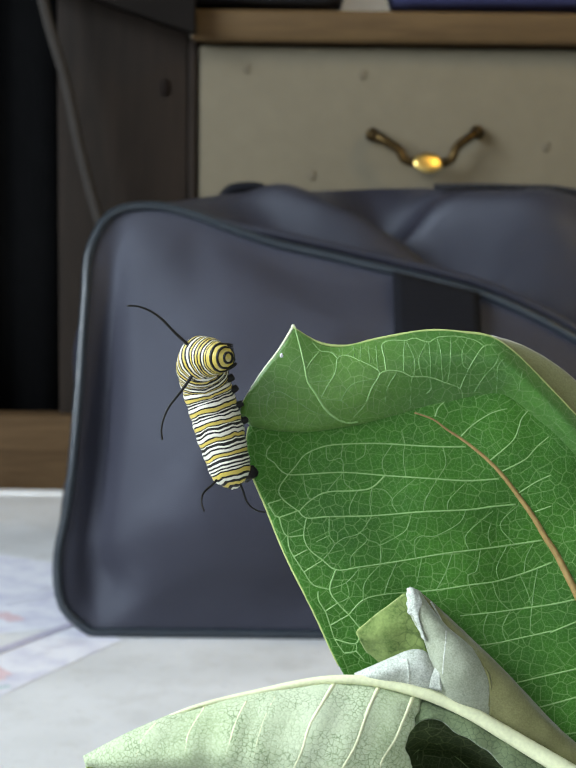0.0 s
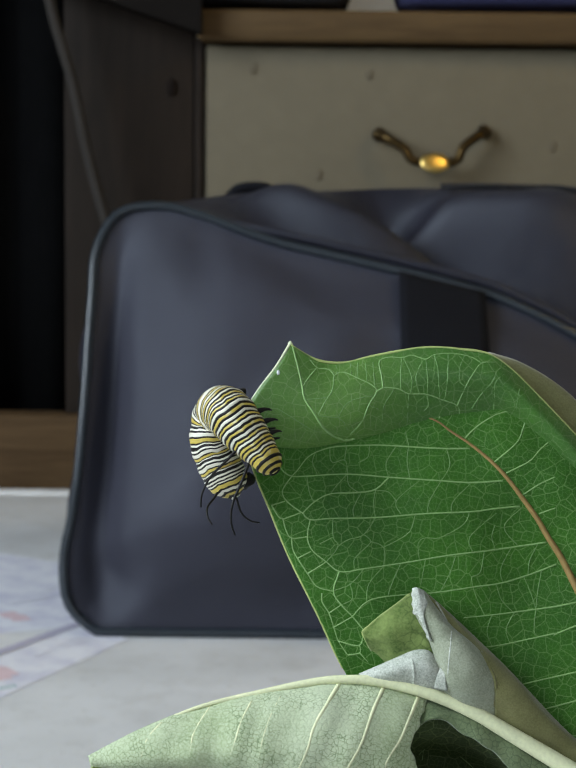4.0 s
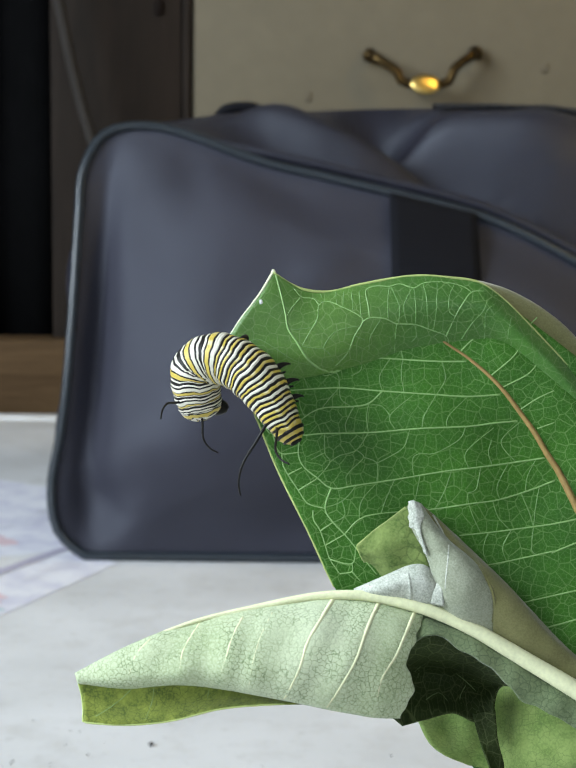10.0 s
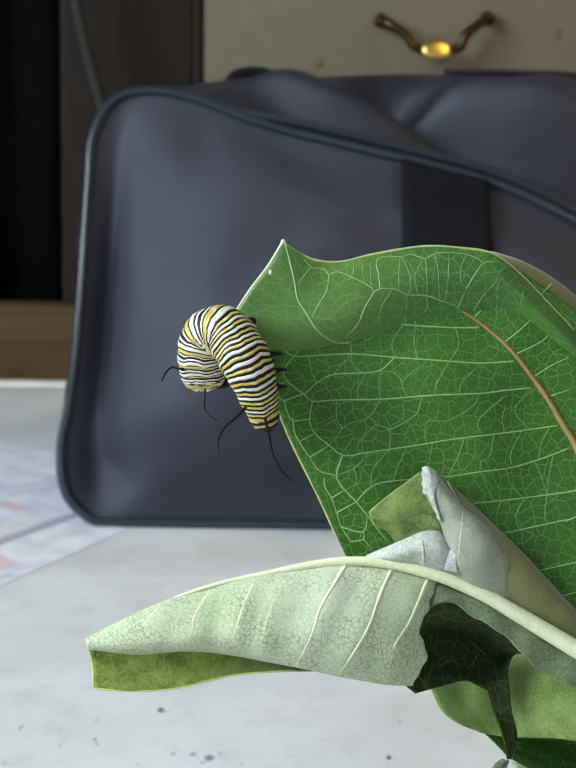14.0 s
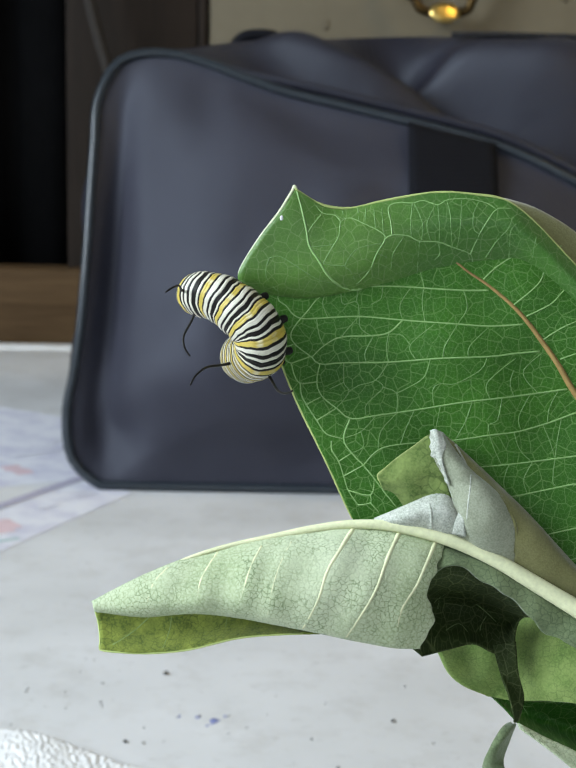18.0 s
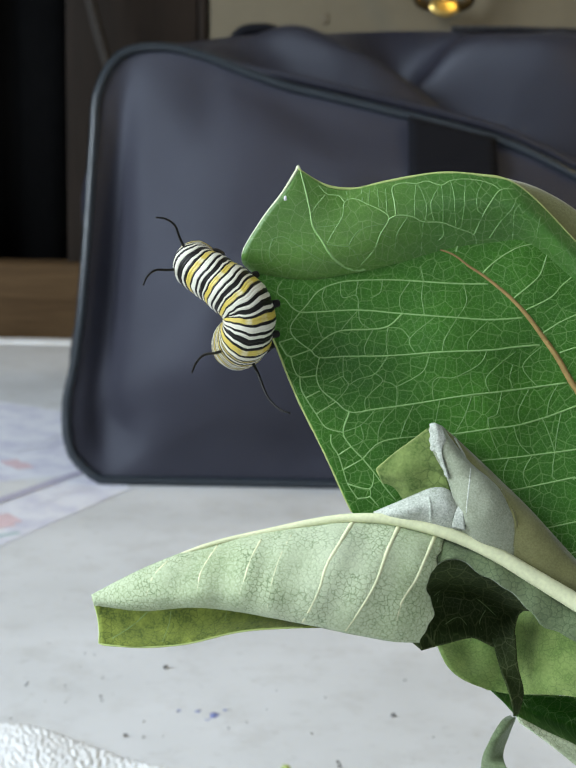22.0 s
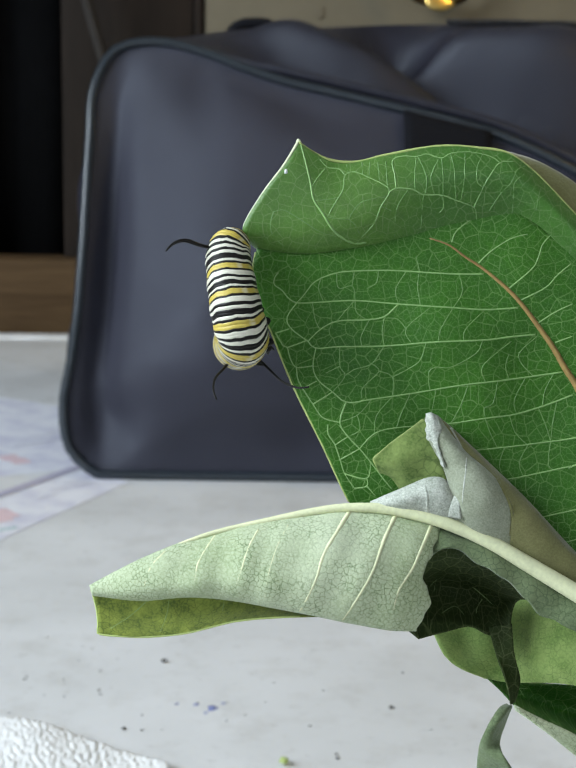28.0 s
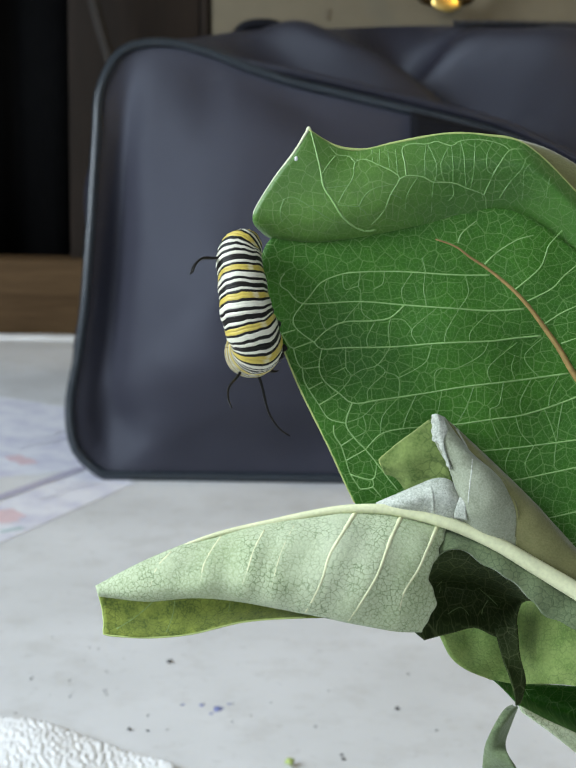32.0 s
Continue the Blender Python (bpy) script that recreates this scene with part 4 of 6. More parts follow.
    run(blade_ob, blade, 0.09, 0.075, VEIN_FINE, (15.5, 16.5), (15.1, 14.5), (13.5, 13.6))
    run(blade_ob, blade, 0.09, 0.075, VEIN_FINE, (20.1, 16.4), (18.3, 13.5), (18.7, 11))
    run(blade_ob, blade, 0.09, 0.075, VEIN_FINE, (9, 4), (9, 0.8), (9.8, -0.8), (7.8, -3.4))
    run(blade_ob, blade, 0.09, 0.075, VEIN_FINE, (9, 0.8), (6.7, -0.3))
    run(blade_ob, blade, 0.09, 0.075, VEIN_FINE, (12.6, 4.2), (12.5, 5.7), (13.9, 8.4))
    run(blade_ob, blade, 0.09, 0.075, VEIN_FINE, (16.4, 8.9), (16, 6.5), (16.3, 4.1))
    run(blade_ob, blade, 0.09, 0.075, VEIN_FINE, (16.3, 4.1), (14.2, 1.2), (11.4, 0.3), (9.8, -0.8))
    run(blade_ob, blade, 0.09, 0.075, VEIN_FINE, (14.2, 1.2), (15.4, 0), (13.4, -2), (12.5, -3.2), (12.6, -4.6))
    run(blade_ob, blade, 0.09, 0.075, VEIN_FINE, (15.4, 0), (17.6, -1), (17.6, -4.1))
    run(blade_ob, blade, 0.09, 0.075, VEIN_FINE, (17.6, -1), (20.7, 0.6), (22.3, 2), (23.1, 4.7))
    run(blade_ob, blade, 0.09, 0.075, VEIN_FINE, (20.7, 4.6), (19.9, 6.9), (23.9, 10.4))
    run(blade_ob, blade, 0.09, 0.075, VEIN_FINE, (19.9, 6.9), (18.5, 8.5), (16.5, 8.7))
    run(blade_ob, blade, 0.09, 0.075, VEIN_FINE, (25.1, 4.8), (25.5, 6.8), (27.6, 10.3))
    run(blade_ob, blade, 0.09, 0.075, VEIN_FINE, (29.2, 5), (29.6, 6.8), (32.8, 9.9))
    run(blade_ob, blade, 0.09, 0.075, VEIN_FINE, (32.4, 5), (31.2, 2.8), (27.1, 0.6), (24.7, 0.6), (23.5, -0.4), (23.7, -3.3))
    run(blade_ob, blade, 0.09, 0.075, VEIN_FINE, (32.8, -1.9), (32.4, 0.8), (37.2, 4.8))
    run(blade_ob, blade, 0.09, 0.075, VEIN_FINE, (36.8, -1.5), (36.2, 0.6), (36.8, 2.8))
    run(blade_ob, blade, 0.09, 0.075, VEIN_FINE, (40.8, -0.9), (38.4, 2.4), (41.5, 5.6))
    run(blade_ob, blade, 0.09, 0.075, VEIN_FINE, (24.7, -3.2), (23.9, -7.3))
    run(blade_ob, blade, 0.09, 0.075, VEIN_FINE, (29.9, -2.4), (28.7, -5.7), (27.1, -8.6))
    run(blade_ob, blade, 0.09, 0.075, VEIN_FINE, (34.8, -1.8), (34, -5.3), (32.6, -6.1), (32.7, -7.7))
    run(blade_ob, blade, 0.09, 0.075, VEIN_FINE, (39.6, -1.1), (37.6, -4.9), (38, -7.1))
    run(blade_ob, blade, 0.09, 0.075, VEIN_FINE, (44.8, -4.9), (44, -8.9), (43.6, -11.7))
    run(blade_ob, blade, 0.09, 0.075, VEIN_FINE, (32.7, -7.8), (33.5, -10.1), (34.7, -12.6))
    run(blade_ob, blade, 0.09, 0.075, VEIN_FINE, (36.8, -7.4), (37.7, -10.1), (39.6, -12.1))
    run(blade_ob, blade, 0.09, 0.075, VEIN_FINE, (41.6, -6), (42.8, -8.9), (43.6, -11.7))
    run(blade_ob, blade, 0.09, 0.075, VEIN_FINE, (36, -12.5), (35.1, -15.4), (35.9, -17.8))
    run(blade_ob, blade, 0.09, 0.075, VEIN_FINE, (40, -12), (38.4, -15), (39, -17.4))
    run(blade_ob, blade, 0.09, 0.075, VEIN_FINE, (43.6, -11.7), (43.2, -15.4), (44.2, -16.4))
    run(blade_ob, blade, 0.09, 0.075, VEIN_FINE, (13.5, 8.4), (11.8, 9.7), (11.6, 11.6))
    run(blade_ob, blade, 0.09, 0.075, VEIN_FINE, (8.6, 8.2), (9.8, 9.7), (11.5, 11.6))
    run(blade_ob, blade, 0.09, 0.075, VEIN_FINE, (5.8, 6.8), (5, 8.5), (4.6, 11.2))
    run(blade_ob, blade, 0.09, 0.075, VEIN_FINE, (22.3, 10.7), (21.9, 13.7), (22.2, 16.3))
    run(blade_ob, blade, 0.09, 0.075, VEIN_FINE, (27.6, 10.3), (29.2, 12.9), (28.8, 15.8))
    run(blade_ob, blade, 0.09, 0.075, VEIN_FINE, (22.3, 16.3), (21.7, 18.9))
    run(blade_ob, blade, 0.09, 0.075, VEIN_FINE, (42.4, -5.9), (42.8, -3.3), (44.2, -0.6))
    run(blade_ob, blade, 0.09, 0.075, VEIN_FINE, (8.6, -8.4), (11.8, -7.2), (14.2, -4.6))
    run(blade_ob, blade, 0.09, 0.075, VEIN_FINE, (11.8, -7.2), (12.2, -9.6), (10.3, -10.7))
    run(blade_ob, blade, 0.09, 0.075, VEIN_FINE, (14.6, -10.2), (15, -7.2), (17.6, -4.2))
    run(blade_ob, blade, 0.09, 0.075, VEIN_FINE, (18.2, -9.3), (19.1, -6.8), (20.5, -3.8))
    flap = roughen(surface([
        [(1.4, 1, 34.1), (8, 1, 30.8), (16.2, 1, 32.1), (24.2, 1, 33.4), (31.4, 1, 33), (39.5, 1.5, 29.9), (57.5, 3, 10.8)],
        [(-0.9, 0, 30.3), (6.1, -0.6, 27.4), (15.3, -0.6, 27.4), (24.1, -0.6, 28.2), (32.1, -0.5, 28.2), (40.1, 0, 25.9), (58, 1.5, 7.5)],
        [(-4.6, -0.4, 25.4), (4.1, -1.1, 23.4), (14.5, -0.7, 23.4), (24.1, 0.6, 24.2), (32.9, 0.9, 24.6), (40.9, 1.1, 22.8), (58.3, 1.6, 5.4)],
        [(-7.7, 0, 19.9), (2.6, -0.7, 19.4), (11.3, -0.2, 19.9), (23.4, 2.1, 21.4), (33.9, 2.2, 22.6), (41.9, 2.1, 20.8), (58.7, 2.2, 3.5)],
        [(-6.1, 2.2, 17.4), (2.6, 1.4, 16.5), (11.4, 1.9, 17.5), (24.4, 3.4, 19.6), (34.1, 3.6, 20.4), (42.1, 3.2, 17.5), (59.3, 3, 0.5)],
        [(-3.9, 4.6, 16.4), (2.6, 4.6, 15.6), (11.5, 4.6, 16.4), (25.3, 5.4, 17.4), (34.3, 6, 17), (42.4, 5.5, 14), (60.4, 6, -1)]], 80, 60), 9, 0.6)
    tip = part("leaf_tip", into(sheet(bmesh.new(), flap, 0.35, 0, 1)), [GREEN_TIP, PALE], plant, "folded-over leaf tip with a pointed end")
    vein(tip, [(1.9, 0, 33.7), (2.6, 0, 31), (3.4, 0, 27.4), (3.9, 0, 24.6), (5.4, 0, 22.2), (6.9, 0, 19.8), (8.9, 0, 18.2), (10.9, 0, 17.6), (12.5, 0, 17.8)], flap, 0.16, 0.26, VEIN, "midrib")
    run(tip, flap, 0.125, 0.09, VEIN, (11.7, 18.5), (13.7, 20.6), (14.9, 23.4), (16.3, 25.8), (15.3, 27), (12.9, 28.2), (10.7, 29.2), (9.1, 28.6), (8.7, 26.2), (7.3, 23.8), (6.2, 21.8))
    run(tip, flap, 0.125, 0.09, VEIN, (9.1, 28.6), (8.1, 29.7), (6.2, 30), (5, 31.3))
    run(tip, flap, 0.125, 0.09, VEIN, (5.9, 29.8), (4.6, 28.2), (3.7, 26.8))
    run(tip, flap, 0.125, 0.09, VEIN, (16.3, 25.8), (17.7, 26.4), (20.1, 26.2), (21.9, 25.4), (24.9, 25.3), (27.3, 24.5), (30.3, 23.4), (30.8, 21.8), (30.9, 20.4))
    run(tip, flap, 0.125, 0.09, VEIN, (30.3, 23.4), (31.7, 26.6), (32.9, 28.6), (34.5, 30.6), (36.9, 30.8))
    run(tip, flap, 0.125, 0.09, VEIN, (17.4, 26.4), (17.2, 28.6), (16.9, 31), (18.5, 31.8), (20.9, 31.7), (22.5, 32.1), (24.9, 31.4), (26.5, 32.2), (29.7, 32.4), (32.9, 31.7), (34.5, 30.6))
    run(tip, flap, 0.085, 0.07, VEIN_FINE, (22.2, 25.5), (22.4, 28.2), (21.1, 31.6))
    run(tip, flap, 0.085, 0.07, VEIN_FINE, (23.7, 25.4), (23.1, 28.2), (24.5, 31.3))
    run(tip, flap, 0.085, 0.07, VEIN_FINE, (25.1, 25.3), (25.1, 28.2), (24.9, 31.4))
    run(tip, flap, 0.085, 0.07, VEIN_FINE, (28.1, 24.4), (28.5, 27.4), (28.8, 32.3))
    run(tip, flap, 0.085, 0.07, VEIN_FINE, (31.7, 26.6), (30.7, 27.4), (30.7, 29.8), (31.7, 32))
    run(tip, flap, 0.085, 0.07, VEIN_FINE, (20.5, 26.2), (20.5, 29), (20.8, 31.6))
    run(tip, flap, 0.085, 0.07, VEIN_FINE, (27.3, 24.6), (27, 27.4), (26.9, 29.8), (26.4, 32.1))
    run(tip, flap, 0.085, 0.07, VEIN_FINE, (21.9, 25.4), (21.7, 22.6), (21.6, 20.2), (20.5, 18.5))
    run(tip, flap, 0.085, 0.07, VEIN_FINE, (24.9, 25.2), (25.3, 23.4), (24.1, 22.2))
    run(tip, flap, 0.085, 0.07, VEIN_FINE, (32.9, 22.9), (34.5, 25.4), (36.3, 27.4), (37.3, 29.4), (38.9, 30.2))
    run(tip, flap, 0.085, 0.07, VEIN_FINE, (36.7, 22.5), (36.7, 25), (36.9, 27.4), (39.3, 29.3))
    run(tip, flap, 0.085, 0.07, VEIN_FINE, (40.5, 22.8), (40.7, 25), (41.5, 27.4))
    run(tip, flap, 0.085, 0.07, VEIN_FINE, (11.7, 18.5), (10.5, 20.6), (9.7, 21.3), (10.9, 23.4), (12.5, 24.4), (15.7, 25))
    run(tip, flap, 0.085, 0.07, VEIN_FINE, (9.7, 21.3), (7.6, 21.4), (6.2, 21.7))
    run(tip, flap, 0.085, 0.07, VEIN_FINE, (-2.6, 22.6), (-3.2, 20.6), (-2.6, 18.6), (-0.2, 16.5))
    run(tip, flap, 0.085, 0.07, VEIN_FINE, (-2.6, 22.6), (-1, 22.9), (1, 21.8), (5, 19.3), (8.1, 18.5))
    run(tip, flap, 0.085, 0.07, VEIN_FINE, (17.3, 18.6), (17.3, 21), (17.6, 23.4), (19.3, 26.1))
    run(tip, flap, 0.085, 0.07, VEIN_FINE, (9.4, 30.5), (9.6, 29))
    run(tip, flap, 0.085, 0.07, VEIN_FINE, (11.9, 30.8), (12, 28.6))
    run(tip, flap, 0.085, 0.07, VEIN_FINE, (13.2, 30.9), (13, 28.2))
    run(tip, flap, 0.085, 0.07, VEIN_FINE, (14.5, 30.8), (14.7, 27.6))
    run(tip, flap, 0.085, 0.07, VEIN_FINE, (15.8, 30.9), (16, 26.5))
    run(tip, flap, 0.085, 0.07, VEIN_FINE, (4.2, 24.4), (8.1, 25), (8.9, 27.4))
    run(tip, flap, 0.085, 0.07, VEIN_FINE, (14.9, 23.4), (16.9, 22.6))
    # the far half of the tip that rolls back over the rim
    roll = surface([[(31.8, 1, 32.8), (39.3, 2.2, 29.4), (46.6, 3.2, 21.8), (57, 3.8, 10.2)], [(36.6, 4, 32.7), (42.9, 5, 30.6), (51, 6, 25), (60.6, 6, 13.4)], [(36.9, 9, 32.6), (42.7, 9, 29.8), (50.5, 9, 23.8), (60.4, 9, 12.3)]], 30, 14)
    part("rolled_edge", into(sheet(bmesh.new(), roll, 0.35, 0, 0)), [OLIVE_UNDER], tip, "pale rolled-back leaf edge")
    bm = bmesh.new()
    tube(bm, list(flap[0][::6]) + [flap[0][-1]], 0.26, sides=6)
    part("rim", into(bm), RIM, tip, "pale yellow-green leaf rim")
    # Cream left rim and apex blob, which also paint the tip's whitish sheen.
    bm = bmesh.new()
    tube(bm, [flap[k][0] for k in range(0, 48, 4)], 0.28, 0.1, sides=6)
    blob(bm, (1.5, 0.9, 33.8), (0.5, 0.3, 1.0), 2, 0.2)
    part("rim", into(bm), RIM_SHEEN, tip)
    bm = bmesh.new()
    tube(bm, [blade[k][0] for k in range(12, 80, 4)], 0.21, sides=6)
    part("rim", into(bm), RIM, blade_ob, "pale leaf rim")
    x, y, z = (-0.6, -2.8, 28.9)
    part("speck", into(blob(bmesh.new(), (x, y - 0.4, z), (0.3, 0.2, 0.42), 3, 0.4)), PAPER, tip, "white speck")
    return tip, blade_ob


def build_lower_leaf():
    band = roughen(surface([
        [(-32.1, 0, -35), (-23.7, -1, -30.6), (-15, -1, -27.2), (-5.4, -1, -24.8), (4.1, -1, -23), (12.1, -1, -22.2), (19.3, -1, -23), (25.5, -1, -24.7)],
        [(-31.8, -0.5, -35.4), (-23.6, -3, -32.4), (-14.8, -4.5, -29.8), (-5.3, -5.5, -27.9), (4.1, -6, -26.3), (11.9, -6, -25.9), (18.9, -6, -26.7), (23.6, -5, -29.4)],
        [(-31.7, -0.5, -35.9), (-23.1, -4, -34.8), (-14.7, -6.5, -33.5), (-5.3, -8, -32.7), (4, -9, -32.2), (11.8, -9, -32.2), (17.2, -8, -32.7), (22, -6, -32.2)],
        [(-31.6, 0, -36.3), (-23.2, -3, -36.5), (-14.7, -5.5, -35.5), (-5.3, -7, -35.9), (4, -8, -36.8), (11.8, -8, -37.4), (17.7, -7, -37.4), (23.1, -5, -37)],
        [(-31.5, 1, -36.6), (-23.3, -1, -37.2), (-14.8, -3.5, -36.3), (-5.3, -5, -37.3), (4.1, -6, -39), (11.1, -6, -40.5), (16.6, -5, -41.6), (21.1, -4, -42)]], 90, 46), 7, 0.8)
    heads = [-19.4, -11.4, -4.3, 0.5, 10.8, 17.9, 24]
    feet = [-22.9, -15.3, -8.7, -3.5, 2.2, 9.1, 17.2]
    for j in range(46):
        v = j / 45
        at = [a + (b - a) * v for a, b in zip(heads, feet)]
        for i in range(90):
            ph = np.interp(band[j, i, 0], at, range(len(heads)))
            band[j, i, 1] -= 0.17 * math.cos(2 * math.pi * ph) * min(1, 4 * v, 5 * (1 - v) + 0.3)
    for j in range(8, 46):
        for i in range(84, 90):
            band[j, i, 0] += (i - 83) / 6 * (0.16 * math.sin(j * 0.42) + 0.14 * math.sin(j * 0.97))
    band_ob = part("underside", into(sheet(bmesh.new(), band, 0.4, 0, 1)), [PALE, GREEN], plant, "pale downy underside of a curled leaf")
    curl = roughen(surface([
        [(-32.3, 4, -35.9), (-24.2, 4, -36.9), (-15.2, 3, -36.2), (-5.5, 1, -37), (4.1, -2, -38.8)],
        [(-31.3, 3, -39.3), (-24.1, 3, -40.5), (-15.1, 2, -39.6), (-5.4, -0.5, -38.7), (4.5, -3, -39.1)],
        [(-30.8, 1, -43), (-24.2, 0, -43.4), (-16.6, -1, -42.7), (-7, -3, -40.3), (5.3, -5, -39.4)]], 50, 20), 6, 0.5)
    curl_ob = part("curled_edge", into(sheet(bmesh.new(), curl, 0.35, 0, 0)), [GREEN_OLIVE], plant, "olive-green upper side of the curled edge")
    run(curl_ob, curl, 0.13, 0.08, STEM, (-28.8, -42.2), (-25.5, -40.2), (-22.6, -37.6))
    run(curl_ob, curl, 0.11, 0.07, STEM, (-20.5, -42.6), (-19.6, -40), (-19.2, -37))
    run(curl_ob, curl, 0.11, 0.07, STEM, (-10.6, -40.6), (-10.2, -38.6), (-10, -37))
    bm = bmesh.new()
    tube(bm, list(curl[:, 0][::4]) + list(curl[-1][::5]), 0.17, sides=6, count=60)
    part("rim", into(bm), RIM, curl_ob, "pale yellow leaf rim")
    shoulder = roughen(surface([
        [(24.9, -1, -24.9), (28.4, -1, -26), (32.8, -1, -28), (36, -1, -29.7), (39.6, -1, -31.6), (44.8, -1, -34.8), (57.5, -1, -42.6)],
        [(24.1, -3, -27.4), (27.6, -3, -27.6), (31.8, -3, -29.1), (35, -3, -31.2), (39.1, -3, -34.2), (43.7, -3, -37.5), (57.1, -3, -44.3)],
        [(23.5, -4, -29.9), (26.9, -4, -28.7), (30.5, -4, -30.5), (34, -4, -32.8), (38.9, -4, -36.8), (42.8, -4, -40.4), (56.9, -4, -46.4)]], 60, 20), 4, 0.8)
    for i in range(60):
        for j in range(14, 20):
            shoulder[j, i, 2] += (j - 13) / 6 * (0.3 * math.sin(i * 0.37) + 0.15 * math.sin(i * 0.9))
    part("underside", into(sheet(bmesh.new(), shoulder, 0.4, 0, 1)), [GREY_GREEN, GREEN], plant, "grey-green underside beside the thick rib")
    inner = roughen(surface([
        [(20, -0.4, -27), (27, -0.2, -25.7), (33.5, -0.2, -28.6), (38, -0.2, -33), (41.5, -0.4, -36.5)],
        [(20.6, 0.8, -31), (27.1, 1, -30.4), (32.9, 1, -32.4), (37, 1, -35.6), (40.4, 1, -37.4)],
        [(20, 7, -36.2), (26.5, 13, -36.1), (32.4, 13, -37), (37, 10, -38.7), (38.4, 5, -38.5)],
        [(19.4, 5, -41.5), (26.3, 11, -40.9), (32.3, 12, -41), (36.1, 9, -41.6), (37.5, 5, -41.1)],
        [(21.8, 0, -43.8), (26.7, 6, -43.6), (31, 8, -43), (34.7, 8, -44.6), (37.6, 5, -43.4)]], 50, 50), 6, 0.5)
    # The hole's shade is painted with this darker leaf colour.
    inner_ob = part("inner_side", into(sheet(bmesh.new(), inner, 0.35, 0, 0)), [GREEN_SHADED], plant, "inner side seen through the chewed hole, its shade painted as dark green")
    run(inner_ob, inner, 0.1, 0.07, STEM, (24.8, -36.6), (26.2, -35.3), (28.7, -34.5), (31.6, -36.6), (34.5, -39.1), (36.6, -41.6), (36.2, -44.1))
    run(inner_ob, inner, 0.1, 0.07, STEM, (30.8, -31.6), (31.6, -33.7), (30.8, -35.8))
    run(inner_ob, inner, 0.1, 0.07, STEM, (27.1, -32), (27.5, -34.5))
    run(inner_ob, inner, 0.1, 0.07, STEM, (34.6, -32.4), (33.7, -34.9), (35, -37.9))
    run(inner_ob, inner, 0.1, 0.07, STEM, (26.6, -41.2), (29.1, -40.3), (30.8, -42.4), (30.4, -43.7))
    run(inner_ob, inner, 0.1, 0.07, STEM, (25.8, -34.9), (25.4, -37.8))
    run(inner_ob, inner, 0.1, 0.07, STEM, (33.7, -39.1), (32.5, -41.2), (33.3, -43.3))
    skirt = roughen(surface([
        [(24.9, 14, -43), (31.2, 18, -41), (39.5, 16, -36.5), (42.6, 8, -36.4), (48.3, 3, -39), (58, 2, -44)],
        [(25.5, 12, -45.2), (31.7, 15, -44.8), (39.1, 13, -42), (42.4, 7, -42), (48.1, 2, -43), (58, 1, -47)],
        [(26.9, 10, -48.1), (32.7, 12, -48.2), (38.8, 11, -47.2), (42.2, 6, -46.8), (48.1, 2, -47), (58, 1, -50)],
        [(29.4, 9, -50.2), (34.5, 10, -50.3), (38.7, 9, -49.9), (42.3, 5, -49.5), (48.1, 2, -49.6), (58, 2, -52)],
        [(33.6, 9, -52.1), (36.5, 9, -52.6), (39.2, 8, -52.6), (42.2, 5, -52.1), (48.3, 3, -52.2), (59, 5, -54.4)]], 50, 44), 4, 1.0)
    part("torn_skirt", into(sheet(bmesh.new(), skirt, 0.35, 0, 0)), [GREEN_DULL], plant, "torn light green lower half of the leaf")
    under = roughen(surface([
        [(34.2, 11, -52.2), (39.6, 14, -53.6), (45, 16, -54.3), (51.9, 17, -55), (61.2, 17, -56.3)],
        [(36.7, 11, -54.5), (42, 16, -57.3), (47.3, 20, -59.5), (54.5, 22, -62.2), (62.3, 22, -66.9)],
        [(38.9, 10, -57), (43.2, 9, -59.1), (48.4, 8, -61.4), (52.8, 8, -64.5), (59.4, 8, -68.8)]], 40, 24), 6, 0.5)
    under_ob = part("lower_rim", into(sheet(bmesh.new(), under, 0.35, 0, 0)), [GREEN], plant, "deep green lower edge")
    for ln in ([(37.9, 0, -50.9), (39.3, 0, -53.3), (41.3, 0, -56.5)], [(39.3, 0, -53.3), (38.1, 0, -54.2)], [(40.1, 0, -54.7), (41.9, 0, -54.9)]):
        vein(under_ob, ln, under, 0.12, 0.07, VEIN)
    edge = surface([[(38.6, 9, -56.6), (43.2, 8.5, -58.9), (48.3, 7.5, -61.1), (52.7, 7.5, -64.2), (59.3, 7.5, -68.5)], [(38.8, 8, -57.2), (43.2, 7, -60.3), (48, 6, -64.1), (52.4, 6, -67.5), (59, 6, -72)]], 24, 6)
    part("lower_rim", into(sheet(bmesh.new(), edge, 0.35, 0, 0)), [PALE], plant)
    strip = roughen(surface([[(34.2, 7.7, -43.2), (36.2, 6.8, -42.6), (37.6, 4.7, -42.2)], [(35.1, 5, -47.5), (36.8, 5, -47.5), (38.2, 5, -47.5)], [(36, 2, -50.2), (37.5, 4, -51), (39, 5, -51.1)],
                     [(36.7, 1, -52.9), (37.7, 3, -53.5), (38.7, 4, -53)], [(37, 1, -54.9), (37.3, 2, -55.1), (37.9, 3, -54.9)]], 12, 44), 3, 0.4)
    # Same darkened colour: the strip's shaded side is painted.
    part("torn_strip", into(sheet(bmesh.new(), strip, 0.3, 0, 0)), [GREEN_SHADED], plant, "torn strip of leaf, its shade painted as dark green")
